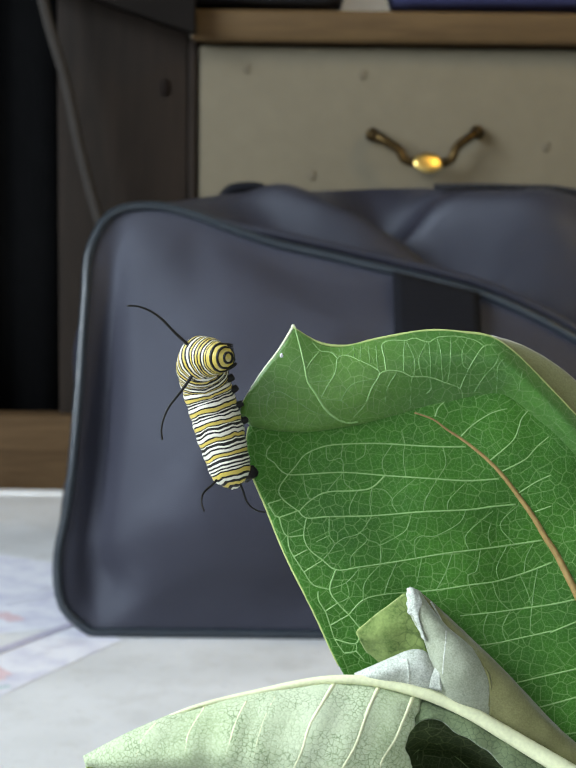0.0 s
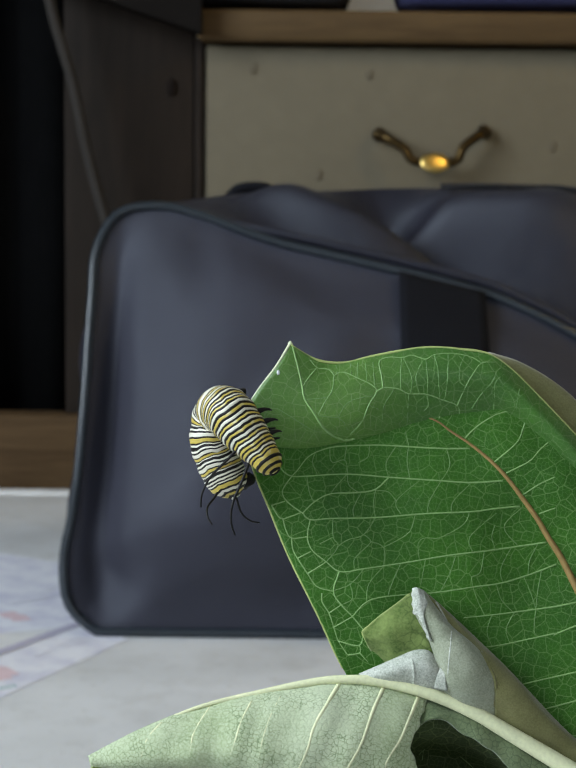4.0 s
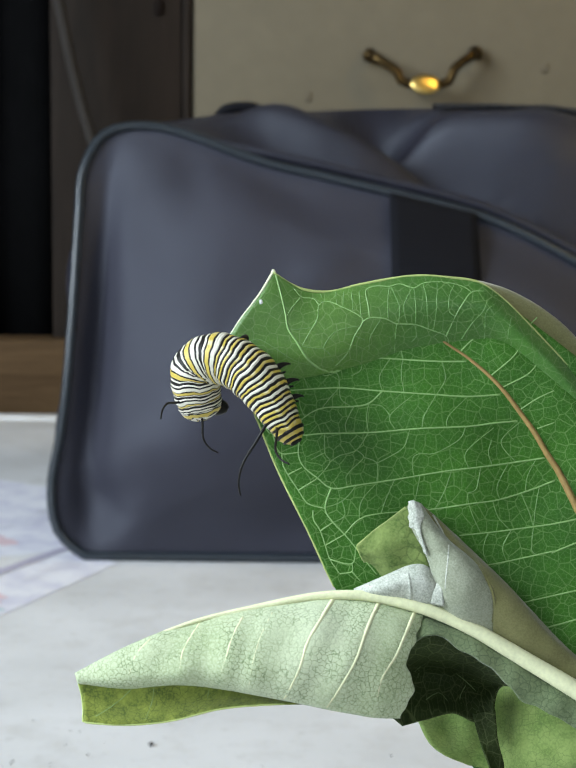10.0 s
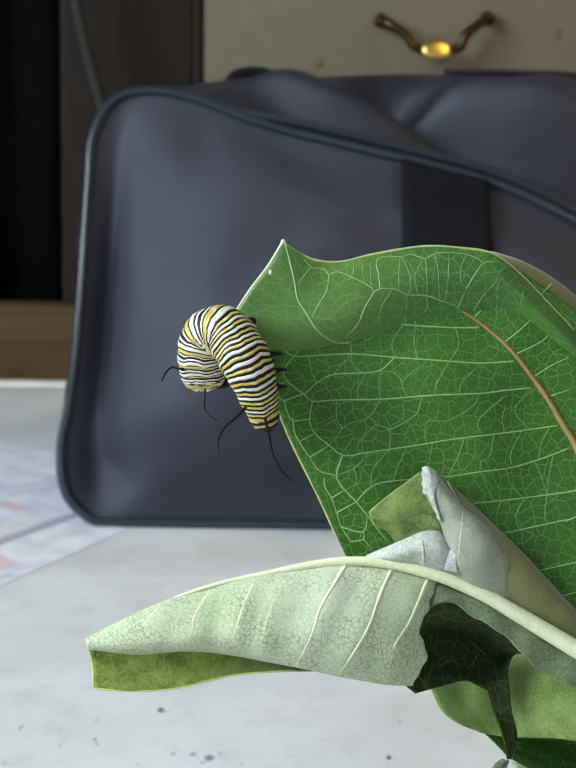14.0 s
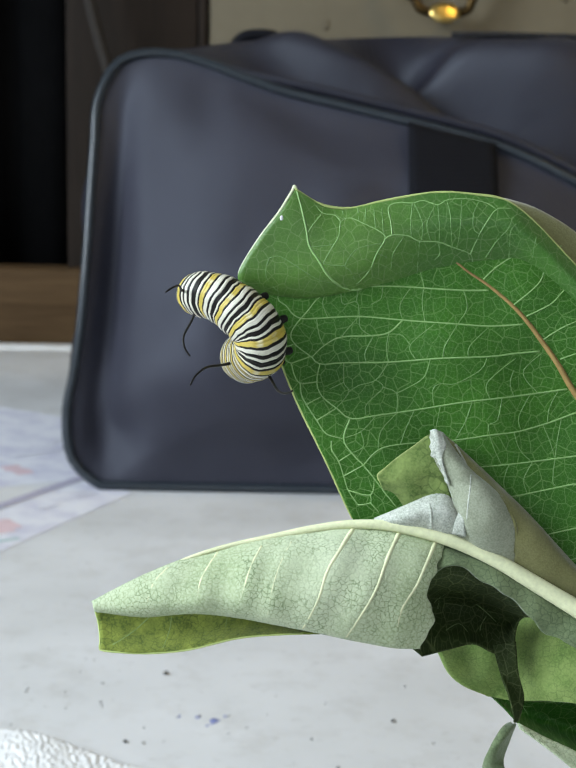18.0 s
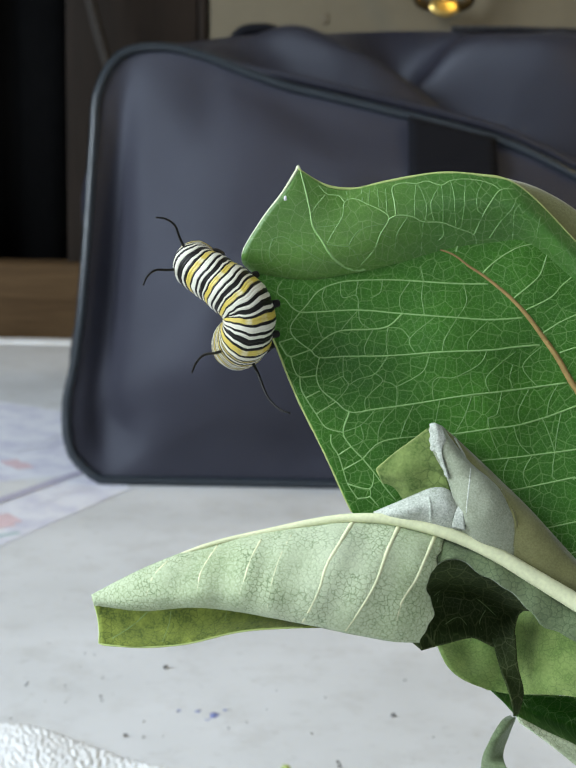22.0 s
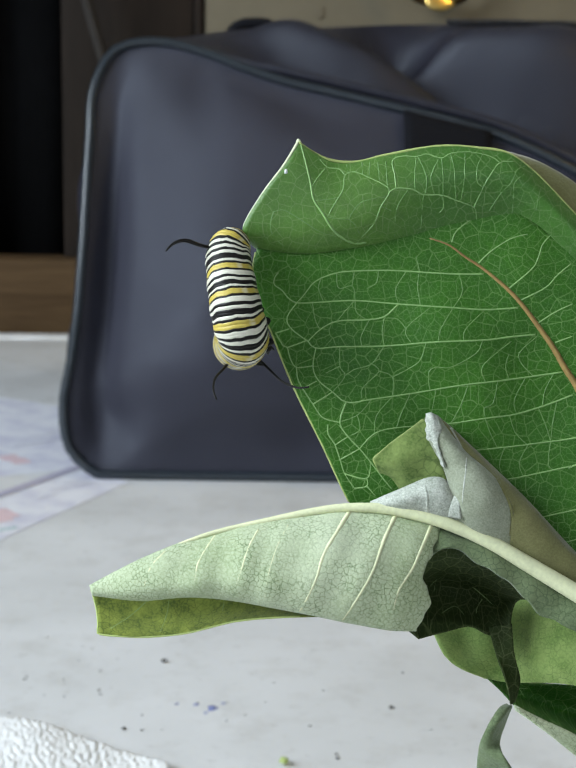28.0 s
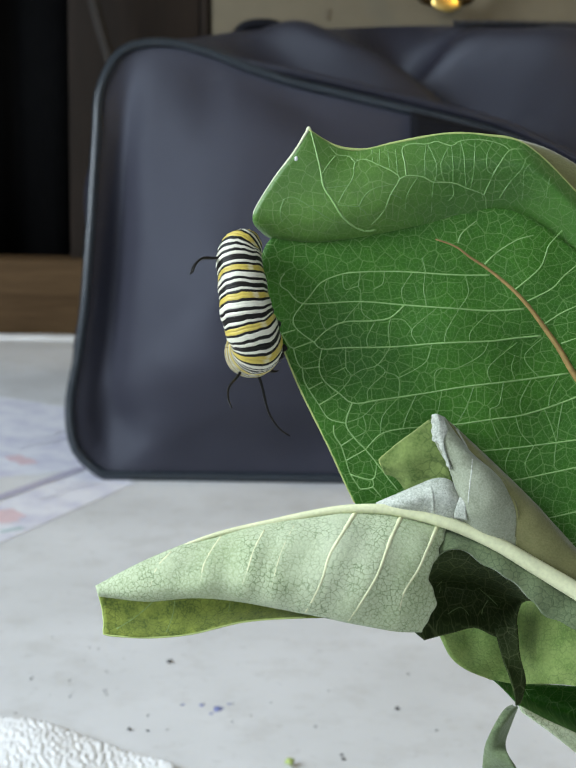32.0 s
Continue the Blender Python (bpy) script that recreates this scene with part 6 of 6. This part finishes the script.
def motions():
    bend(0, (-4.3, 0, 5.5), (-5.7, 0, 10.5), (-7.3, 0, 16.3), (-8.9, -1, 21.5), (-9.3, -5, 25), (-6.3, -9, 25))
    bend(0.5, (-4.9, 0, 5.1), (-6.2, 0, 10.4), (-7.7, 0, 16.2), (-8.3, -1, 21.1), (-5.8, -5, 22.7), (-1.3, -8, 18.9))
    bend(1, (-5.1, 0, 5.7), (-6.6, 0, 10.6), (-7.7, 0, 16.4), (-6.5, -1, 21), (-2.3, -3, 22.5), (4.5, -4, 21.2))
    bend(1.5, (-4.8, 0, 5.5), (-6.4, 0, 10.8), (-7, 0, 15.8), (-5.5, -1, 19.9), (-3, -2, 23.1), (0.5, -3, 27.1))
    bend(2, (-4.8, 0, 4.2), (-6.3, 0, 9.2), (-6.9, 0, 14.1), (-6.4, -1, 18.2), (-5, -3, 21.7), (-3.4, -6, 24.7))
    bend(2.5, (-4.9, 0, 4.4), (-6.2, 0, 8.5), (-7, 0, 13.5), (-7.8, -1, 17.6), (-8.6, -4, 20.7), (-10.4, -8, 23.1))
    bend(3, (-5, 0, 4), (-6, 0, 7.8), (-6.8, 0, 11.5), (-6.9, -1, 14.2), (-6.5, -5, 16.6), (-7.9, -10, 15))
    bend(3.5, (-5.1, 0, 3.8), (-6.8, 0, 8), (-8.1, 0, 12.1), (-7.7, -1, 16.2), (-5.9, -6, 15.8), (-3.2, -10, 10))
    bend(5.5, (-7, 2, 4.2), (-8, 1, 7), (-8.3, 0, 11.6), (-4.7, -2, 15.1), (-0.1, -4, 11.5), (7, -5, 5.5))
    bend(6, (-6.9, 2, 3.4), (-7.8, 1, 6.2), (-8.1, 0, 10.7), (-4.6, -2, 14.2), (0.8, -4, 10.6), (9.3, -5, 3.6))
    bend(6.5, (-7.1, 2, 3.9), (-8.2, 1, 7), (-8.1, 0, 11.7), (-3.2, -2, 13.8), (4.2, -4, 11.6), (13.4, -5, 11.1))
    bend(7, (-7.7, 2, 4.2), (-8.2, 1, 7.4), (-8.5, 0, 11.4), (-3.6, -2, 13.7), (4.6, -4, 11.8), (12.9, -5, 16.1))
    bend(7.5, (-8.3, 2, 4.2), (-8.9, 1, 7.4), (-9.1, 0, 11.3), (-3.9, -2, 13.9), (4.2, -4, 12.4), (14, -5, 16.1))
    bend(8, (-8.5, 2, 4.2), (-8.8, 1, 7.1), (-9, 0, 10.8), (-4.3, -2, 13.1), (3.8, -4, 13.5), (12.9, -5, 19.5))
    bend(8.5, (-8.1, 2, 3.6), (-8.9, 1, 6.6), (-9.1, 0, 10.8), (-4.3, -2, 12.8), (4.4, -4, 11.7), (15.3, -5, 12.6))
    bend(9, (-7.9, 2, 3.7), (-9, 1, 6.4), (-9.3, 0, 10), (-4.4, -2, 12), (3.6, -4, 10.7), (13.7, -5, 10.2))
    bend(9.5, (-8.5, 2, 2.9), (-9.5, 1, 6.1), (-9.5, 0, 9.5), (-5.1, -2, 11.5), (1.1, -4, 9.9), (8.8, -6, 9.1))
    bend(10, (-8.9, 2, 2.1), (-9.6, 1, 5.6), (-9.2, 0, 8.8), (-5, -2, 9.9), (0.3, -4, 6.5), (5.4, -5, -1.6))
    bend(10.5, (-8.1, 2, 1.7), (-9.3, 1, 5.7), (-8.9, 0, 8.8), (-5, -2, 9), (-1.4, -4, 3.7), (3, -4, -6.5))
    bend(11, (-8.9, 2, 1), (-9.7, 1, 5), (-9.3, 0, 8.2), (-5.6, -2, 8.4), (-1.8, -4, 3), (2.9, -4, -7.7))
    bend(11.5, (-8.7, 2, 1.2), (-9.6, 1, 4.9), (-9.3, 0, 8), (-5.5, -2, 8.2), (-2.7, -4, 2.1), (2.3, -4, -9.7))
    bend(12, (-8.8, 2, 0.5), (-9.7, 1, 4.2), (-9.4, 0, 7.3), (-5.6, -2, 7.5), (-3.1, -4, 1.5), (1.9, -4, -10.3))
    bend(12.5, (-8.9, 2, 0.2), (-9.8, 1, 3.9), (-9.1, 0, 7), (-5.7, -2, 6.9), (-2.6, -4, 0.7), (4.6, -4, -9.2))
    bend(13, (-8.8, 2, -0.4), (-9.9, 1, 3.3), (-9.4, 0, 6.7), (-5.8, -2, 6.9), (-2.5, -4, -0.4), (2.1, -4, -12.9))
    bend(13.5, (-10.5, 2, 0.6), (-10.6, 1, 5), (-9.6, 0, 7.2), (-6.3, -2, 7.4), (-3, -4, 1.1), (1.2, -4, -9.4))
    bend(14, (-10.4, 2, 1.1), (-10.5, 1, 5), (-9.6, 0, 7.8), (-6.4, -2, 8.1), (-2.8, -4, 2.3), (-0.6, -2, -5))
    bend(14.5, (-11.1, 2, 1.3), (-10.7, 1, 5.3), (-9.8, 0, 7.6), (-6.6, -2, 7.8), (-2.7, -3, 3.1), (-0.7, 0, -4.4))
    bend(16.5, (-13.3, 2.5, 6.5), (-11.6, 0, 7.2), (-8.1, -2, 6.8), (-3.4, -3, 3.2), (-2.9, -1, -1.6), (-3.9, 6, -3.7), (-3.3, 10, -2.2))
    bend(17, (-13.3, 2.5, 7.9), (-11.4, 0, 7.8), (-7.6, -2, 6.7), (-2.7, -3, 2.6), (-2.4, -1, -1.1), (-4.3, 6, -3), (-3.7, 10, -1.5))
    bend(17.5, (-13.8, 2.5, 8.3), (-11.8, 0, 8.4), (-8, -2, 7.6), (-2.8, -3, 3.2), (-2.2, -1, -0.6), (-4.9, 6, -1.5), (-4.3, 10, 0))
    bend(18, (-13.6, 2.5, 8.4), (-11.7, 0, 8.4), (-7.9, -2, 7.2), (-3.1, -3, 3.1), (-2.4, -1, -0.6), (-5.2, 6, -1.6), (-4.6, 10, -0.1))
    bend(18.5, (-13, 2.5, 8.9), (-11, 0, 8.9), (-7.3, -2, 7.7), (-2.4, -3, 3.4), (-2, -1, -0.3), (-5.3, 6, -1.5), (-4.7, 10, 0))
    bend(19, (-12.9, 2.5, 8.9), (-11.1, 0, 8.8), (-7.4, -2, 7.6), (-2.6, -3, 3.8), (-2.1, -1, 0.3), (-5.4, 6, -0.6), (-4.8, 10, 0.9))
    bend(19.5, (-12.9, 2.5, 8.8), (-11.2, 0, 8.6), (-7.5, -2, 7.4), (-2.6, -3, 3.6), (-2.3, -1, -0.1), (-5.7, 6, -0.9), (-5.1, 10, 0.6))
    bend(20, (-12.8, 2.5, 9.3), (-11, 0, 8.9), (-7.3, -2, 7.2), (-3.1, -3, 3.8), (-3.3, -1, -0.1), (-5.7, 6, -0.6), (-5.1, 10, 0.9))
    bend(20.5, (-13.1, 2.5, 9.8), (-11.2, 0, 9.3), (-7.6, -2, 7.6), (-3.3, -3, 4), (-3.5, -1, 0), (-5.8, 6, -0.4), (-5.2, 10, 1.1))
    bend(21, (-14.1, 2.5, 10.4), (-11.8, 0, 10.2), (-8, -2, 9.1), (-3.6, -3, 5.7), (-3.8, -1, 1.1), (-6.1, 6, -0.1), (-5.5, 10, 1.4))
    bend(22, (-12.4, 3.5, 13.5), (-12.6, 0, 11.8), (-8.7, -2, 9.2), (-4.3, -3, 5.2), (-4.5, -1, 0.8), (-6.5, 6, -0.6), (-5.9, 10, 0.9))
    bend(22.5, (-11.8, 3.5, 13.2), (-12.1, 0, 11.4), (-8.4, -2, 8.9), (-4.5, -3, 5.4), (-4.8, -1, 0.7), (-6.3, 6, -1.2), (-5.7, 10, 0.3))
    bend(23, (-11.7, 3.5, 13.6), (-12.1, 0, 11.5), (-8.6, -2, 8.8), (-4.7, -3, 5.2), (-5, -1, 0.4), (-6.8, 6, -1.1), (-6.2, 10, 0.4))
    bend(23.5, (-9.9, 3.5, 14.6), (-11, 0, 12), (-8.4, -2, 9), (-4.8, -3, 5.1), (-5.1, -1, 0.6), (-7, 6, -1.3), (-6.4, 10, 0.2))
    bend(24, (-10.4, 3.5, 14.5), (-11.5, 0, 11.8), (-8.6, -2, 8.9), (-5, -3, 4.9), (-5.3, -1, 0.5), (-7.2, 6, -1.5), (-6.6, 10, 0))
    bend(24.5, (-9.9, 2, 13), (-11.7, 0, 10.8), (-8.8, -2, 7.1), (-4.9, -3, 4.3), (-2.8, -1, 2), (-6.1, 6, 0.2), (-5.7, 9, 2.2))
    bend(25, (-8.2, 2, 15.6), (-9.2, 0, 13.2), (-7.9, -2, 8.7), (-5.4, -3, 3.6), (-3.3, -1, 0.2), (-4.2, 6, -1.2), (-3.8, 9, 0.8))
    bend(25.5, (-6.9, 2, 14.4), (-8.3, 0, 12.2), (-7.6, -2, 7.9), (-6.2, -3, 2.6), (-4.7, -1, -0.6), (-5.2, 6, -1.4), (-4.8, 9, 0.6))
    bend(27.5, (-6.5, 2, 14.2), (-7.8, 0, 11.7), (-7.2, -2, 7.5), (-5.7, -3, 2.5), (-4.6, -1, -0.6), (-5.2, 6, -1.7), (-4.8, 9, 0.3))
    bend(28, (-5.6, 2, 14.8), (-6.8, 0, 12.6), (-6.3, -2, 7.7), (-5.3, -3, 2.4), (-4.5, -1, -1), (-5.4, 6, -2), (-5, 9, 0))
    bend(28.5, (-5.6, 2, 14.2), (-7, 0, 11.8), (-6.4, -2, 7.6), (-5.6, -3, 2.1), (-5.1, -1, -1), (-6.1, 6, -2.1), (-5.7, 9, -0.1))
    bend(29, (-5.1, 2, 15.6), (-6.7, 0, 13.2), (-6.4, -2, 8.3), (-5.7, -3, 2.8), (-4.8, -1, -1), (-5.7, 6, -1.9), (-5.3, 9, 0.1))
    bend(29.5, (-5.2, 2, 14.5), (-6.8, 0, 12.4), (-6.5, -2, 7.8), (-5.8, -3, 2.6), (-4.7, -1, -1.2), (-5.8, 6, -2.1), (-5.4, 9, -0.1))
    bend(30, (-5.1, 2, 14.2), (-6.9, 0, 12.2), (-6.5, -2, 7.8), (-5.6, -3, 2.6), (-4.3, -1, -1.2), (-5.1, 6, -2.1), (-4.7, 9, -0.1))
    bend(30.5, (-4.7, 2, 14.2), (-6.5, 0, 12), (-6, -2, 7.4), (-5.1, -3, 2.2), (-4.1, -1, -1.4), (-4.9, 6, -2.4), (-4.5, 9, -0.4))
    bend(31, (-4.3, 2, 14.3), (-6.4, 0, 12.1), (-6.1, -2, 7.5), (-5.3, -3, 2.3), (-4.1, -1, -1.8), (-5, 6, -2.8), (-4.6, 9, -0.8))
    bend(31.5, (-4.3, 2, 14.1), (-6.2, 0, 12.1), (-5.8, -2, 7.3), (-4.9, -3, 1.9), (-3.8, -1, -2), (-4.9, 6, -3.1), (-4.5, 9, -1.1))
    bend(32, (-4.5, 2, 14.7), (-6.1, 0, 12.6), (-5.6, -2, 8.1), (-4.8, -3, 2.8), (-3.3, -1, -1.9), (-4.5, 6, -3.1), (-4.1, 9, -1.1))
    reach(0, (-20.9, 34.4), (-16.7, 11.7), (-9.5, 0.3), (0.6, -1.1))
    reach(0.5, (-12.3, 31.3), (-9.1, 6.3), (-10.4, 0.5), (0.5, -1.5))
    reach(1, (-11.4, 31.1), (4.5, 7.7), (-10.8, 0.8), (-0.6, -2.1))
    reach(1.5, (-15, 25.9), (-5.8, 31.7), (-10.9, 0.6), (-1, -2.4))
    reach(2, (-18.5, 32.6), (-11.9, 10), (-10.8, 0.6), (-0.4, -2.4))
    reach(2.5, (-22.7, 25.6), (-18.6, 7), (-10.8, 0.3), (-0.4, -3.1))
    reach(3, (-22.8, 19), (-15.4, -0.4), (-10.5, -0.9), (-0.1, -3.5))
    reach(3.5, (-9, -4.4), (-12.2, -3.5), (-8.9, -2.2), (-0.4, -3.6))
    reach(5.5, (-3.2, -7.1), (3, 14, 1), (-11.4, -0.5), (-2.7, -1.9))
    reach(6, (5.7, -8.5), (4, 13, 1), (-12.4, -0.5), (-2.3, -4.7))
    reach(6.5, (17.1, -2.4), (7, 15, 1), (-14.5, 1), (-5.1, -4.4))
    reach(7, (20.2, 8.7), (10.3, 20.9), (-14.8, 1.6), (-5.9, -4))
    reach(7.5, (19.4, 7), (18.7, 19.4), (-15.1, 2.9), (-6.5, -4.1))
    reach(8, (20.1, 12.6), (11, 17, 1), (-15.8, 2.9), (-7.2, -4.5))
    reach(8.5, (16, 0.1), (12, 16, 1), (-15.7, 2.6), (-7.4, -4.6))
    reach(9, (13.9, -5.9), (9, 15, 1), (-16.8, 1.9), (-7.5, -4.5))
    reach(9.5, (3.4, -8.5), (-6.9, 14.7), (-15.2, 1.9), (-7.4, -5))
    reach(10, (-3.4, -12.5), (4.5, -6.9), (-15, 1.1), (-6.9, -5.6))
    reach(10.5, (-9.8, -12), (0.1, -15.3), (-14.8, 0.4), (-6.3, -5.4))
    reach(11, (-8.3, -14.3), (2.5, -16.8), (-14.3, -0.7), (-5.5, -6.1))
    reach(11.5, (-7.8, -18.8), (0.9, -18.1), (-14.1, -0.5), (-5.7, -6.2))
    reach(12, (-7.1, -17.9), (0.8, -18.8), (-14.2, -1.2), (-5.4, -7.3))
    reach(12.5, (-1.5, -18.7), (5.2, -19.1), (-14.6, -1.5), (-5.9, -7.6))
    reach(13, (-8.5, -16.7), (1.5, -20.4), (-14.8, -1.7), (-5.8, -6.9))
    reach(13.5, (-12.1, -13.8), (1.3, -18.6), (-16.5, -0.4), (-8.2, -7))
    reach(14, (-7.8, -10.1), (4.4, -18.8), (-16.4, 1.4), (-8.9, -5.9))
    reach(14.5, (-10.7, -13.8), (5.4, -16.7), (-15.5, 0.4), (-7.7, -6.8))
    reach(16.5, (-13.5, -5.2), (0.2, -12.3), (-17.5, 6.9), (-13.5, -3.6))
    reach(17, (-15.7, -6.9), (-0.6, -7.8), (-16.8, 7.6), (-14.1, -2.6))
    reach(17.5, (-11.6, -5.9), (1.3, -7.2), (-16, 8.8), (-14.5, -2.2))
    reach(18, (-12.8, -5.2), (2.1, -7.6), (-16.3, 8.9), (-14.4, -1.3))
    reach(18.5, (-13.5, -7), (2.7, -9), (-15.5, 10.3), (-15.5, -0.2))
    reach(19, (-17.2, -6.6), (-2.1, -7), (-15.9, 11.8), (-15.6, 1.1))
    reach(19.5, (-15.9, -6.6), (0.1, -9.8), (-15.9, 12.2), (-16.2, 1.1))
    reach(20, (-12.4, -5), (2.2, -11), (-16.2, 13.3), (-16.2, 2))
    reach(20.5, (-13.9, -6.1), (1.1, -8.1), (-16.9, 14.3), (-16.6, 2.5))
    reach(21, (-16.1, -7.3), (0.2, -9.7), (-18.9, 16.5), (-19.2, 4.4))
    reach(22, (-12.4, -4.2), (1.7, -12), (-17.9, 19.6), (-20.6, 9.5))
    reach(22.5, (-10.3, -3.4), (1.1, -8.4), (-17.9, 19.9), (-20.5, 9.7))
    reach(23, (-18.4, -3.1), (-3.5, -7.8), (-17.3, 20.4), (-20.7, 11.5))
    reach(23.5, (-12.4, 0.7), (-4.3, -7.9), (-15.2, 21.1), (-19.9, 14))
    reach(24, (-11.8, -3.4), (-3.5, -15.1), (-15.4, 18.5), (-19.6, 15.1))
    reach(24.5, (-12.1, -8.9), (3.3, -9.2), (-16.2, 15.1), (-22.5, 11.2))
    reach(25, (-10.8, -9.4), (5.6, -10.2), (-19.8, 14.3), (-19.4, 14.6))
    reach(25.5, (-14.1, -9), (2.6, -11), (-17.9, 15.5), (-17.5, 15.8))
    reach(27.5, (-6, -11.9), (7.3, -10.4), (-16.6, 13.8), (-16.2, 14.1))
    reach(28, (-9.1, -10.1), (5.4, -9.7), (-16.5, 13.6), (-16.1, 13.9))
    reach(28.5, (-15.8, -8.6), (0.5, -8.7), (-16.2, 12.9), (-15.8, 13.2))
    reach(29, (-9.2, -7.5), (-1.6, -6), (-15.7, 12.3), (-15.3, 12.5))
    reach(29.5, (-11.1, -3.9), (-2.6, -14.2), (-15.2, 10.9), (-14.8, 11.1))
    reach(30, (-10.1, -7.1), (-1.5, -16.2), (-15.1, 11.5), (-14.7, 11.7))
    reach(30.5, (-5.5, -11.5), (0.7, -16.6), (-14.8, 11.4), (-14.4, 11.6))
    reach(31, (-14, -10.8), (0.7, -17.3), (-14.5, 10.5), (-14.2, 10.7))
    reach(31.5, (-16.2, -8.6), (-0.1, -17.3), (-14, 10.4), (-13.6, 10.6))
    reach(32, (-7.7, -11.3), (1.5, -18.1), (-13.6, 10), (-13.2, 10.2))

    for ob, rows in zip(rings, POSES):
        size = ob.scale.copy()
        walk(ob, rows)
        ob.scale = size
    for ob, rows in zip(filaments, WAVES):
        walk(ob, rows)
    walk(leaf_tip, SWAY)
    turn = LEAF.to_3x3()
    walk(leaf_blade, [(t, Matrix.Translation(turn @ Vector((x, 0, z)))) for t, x, z in DRIFT])


motions()
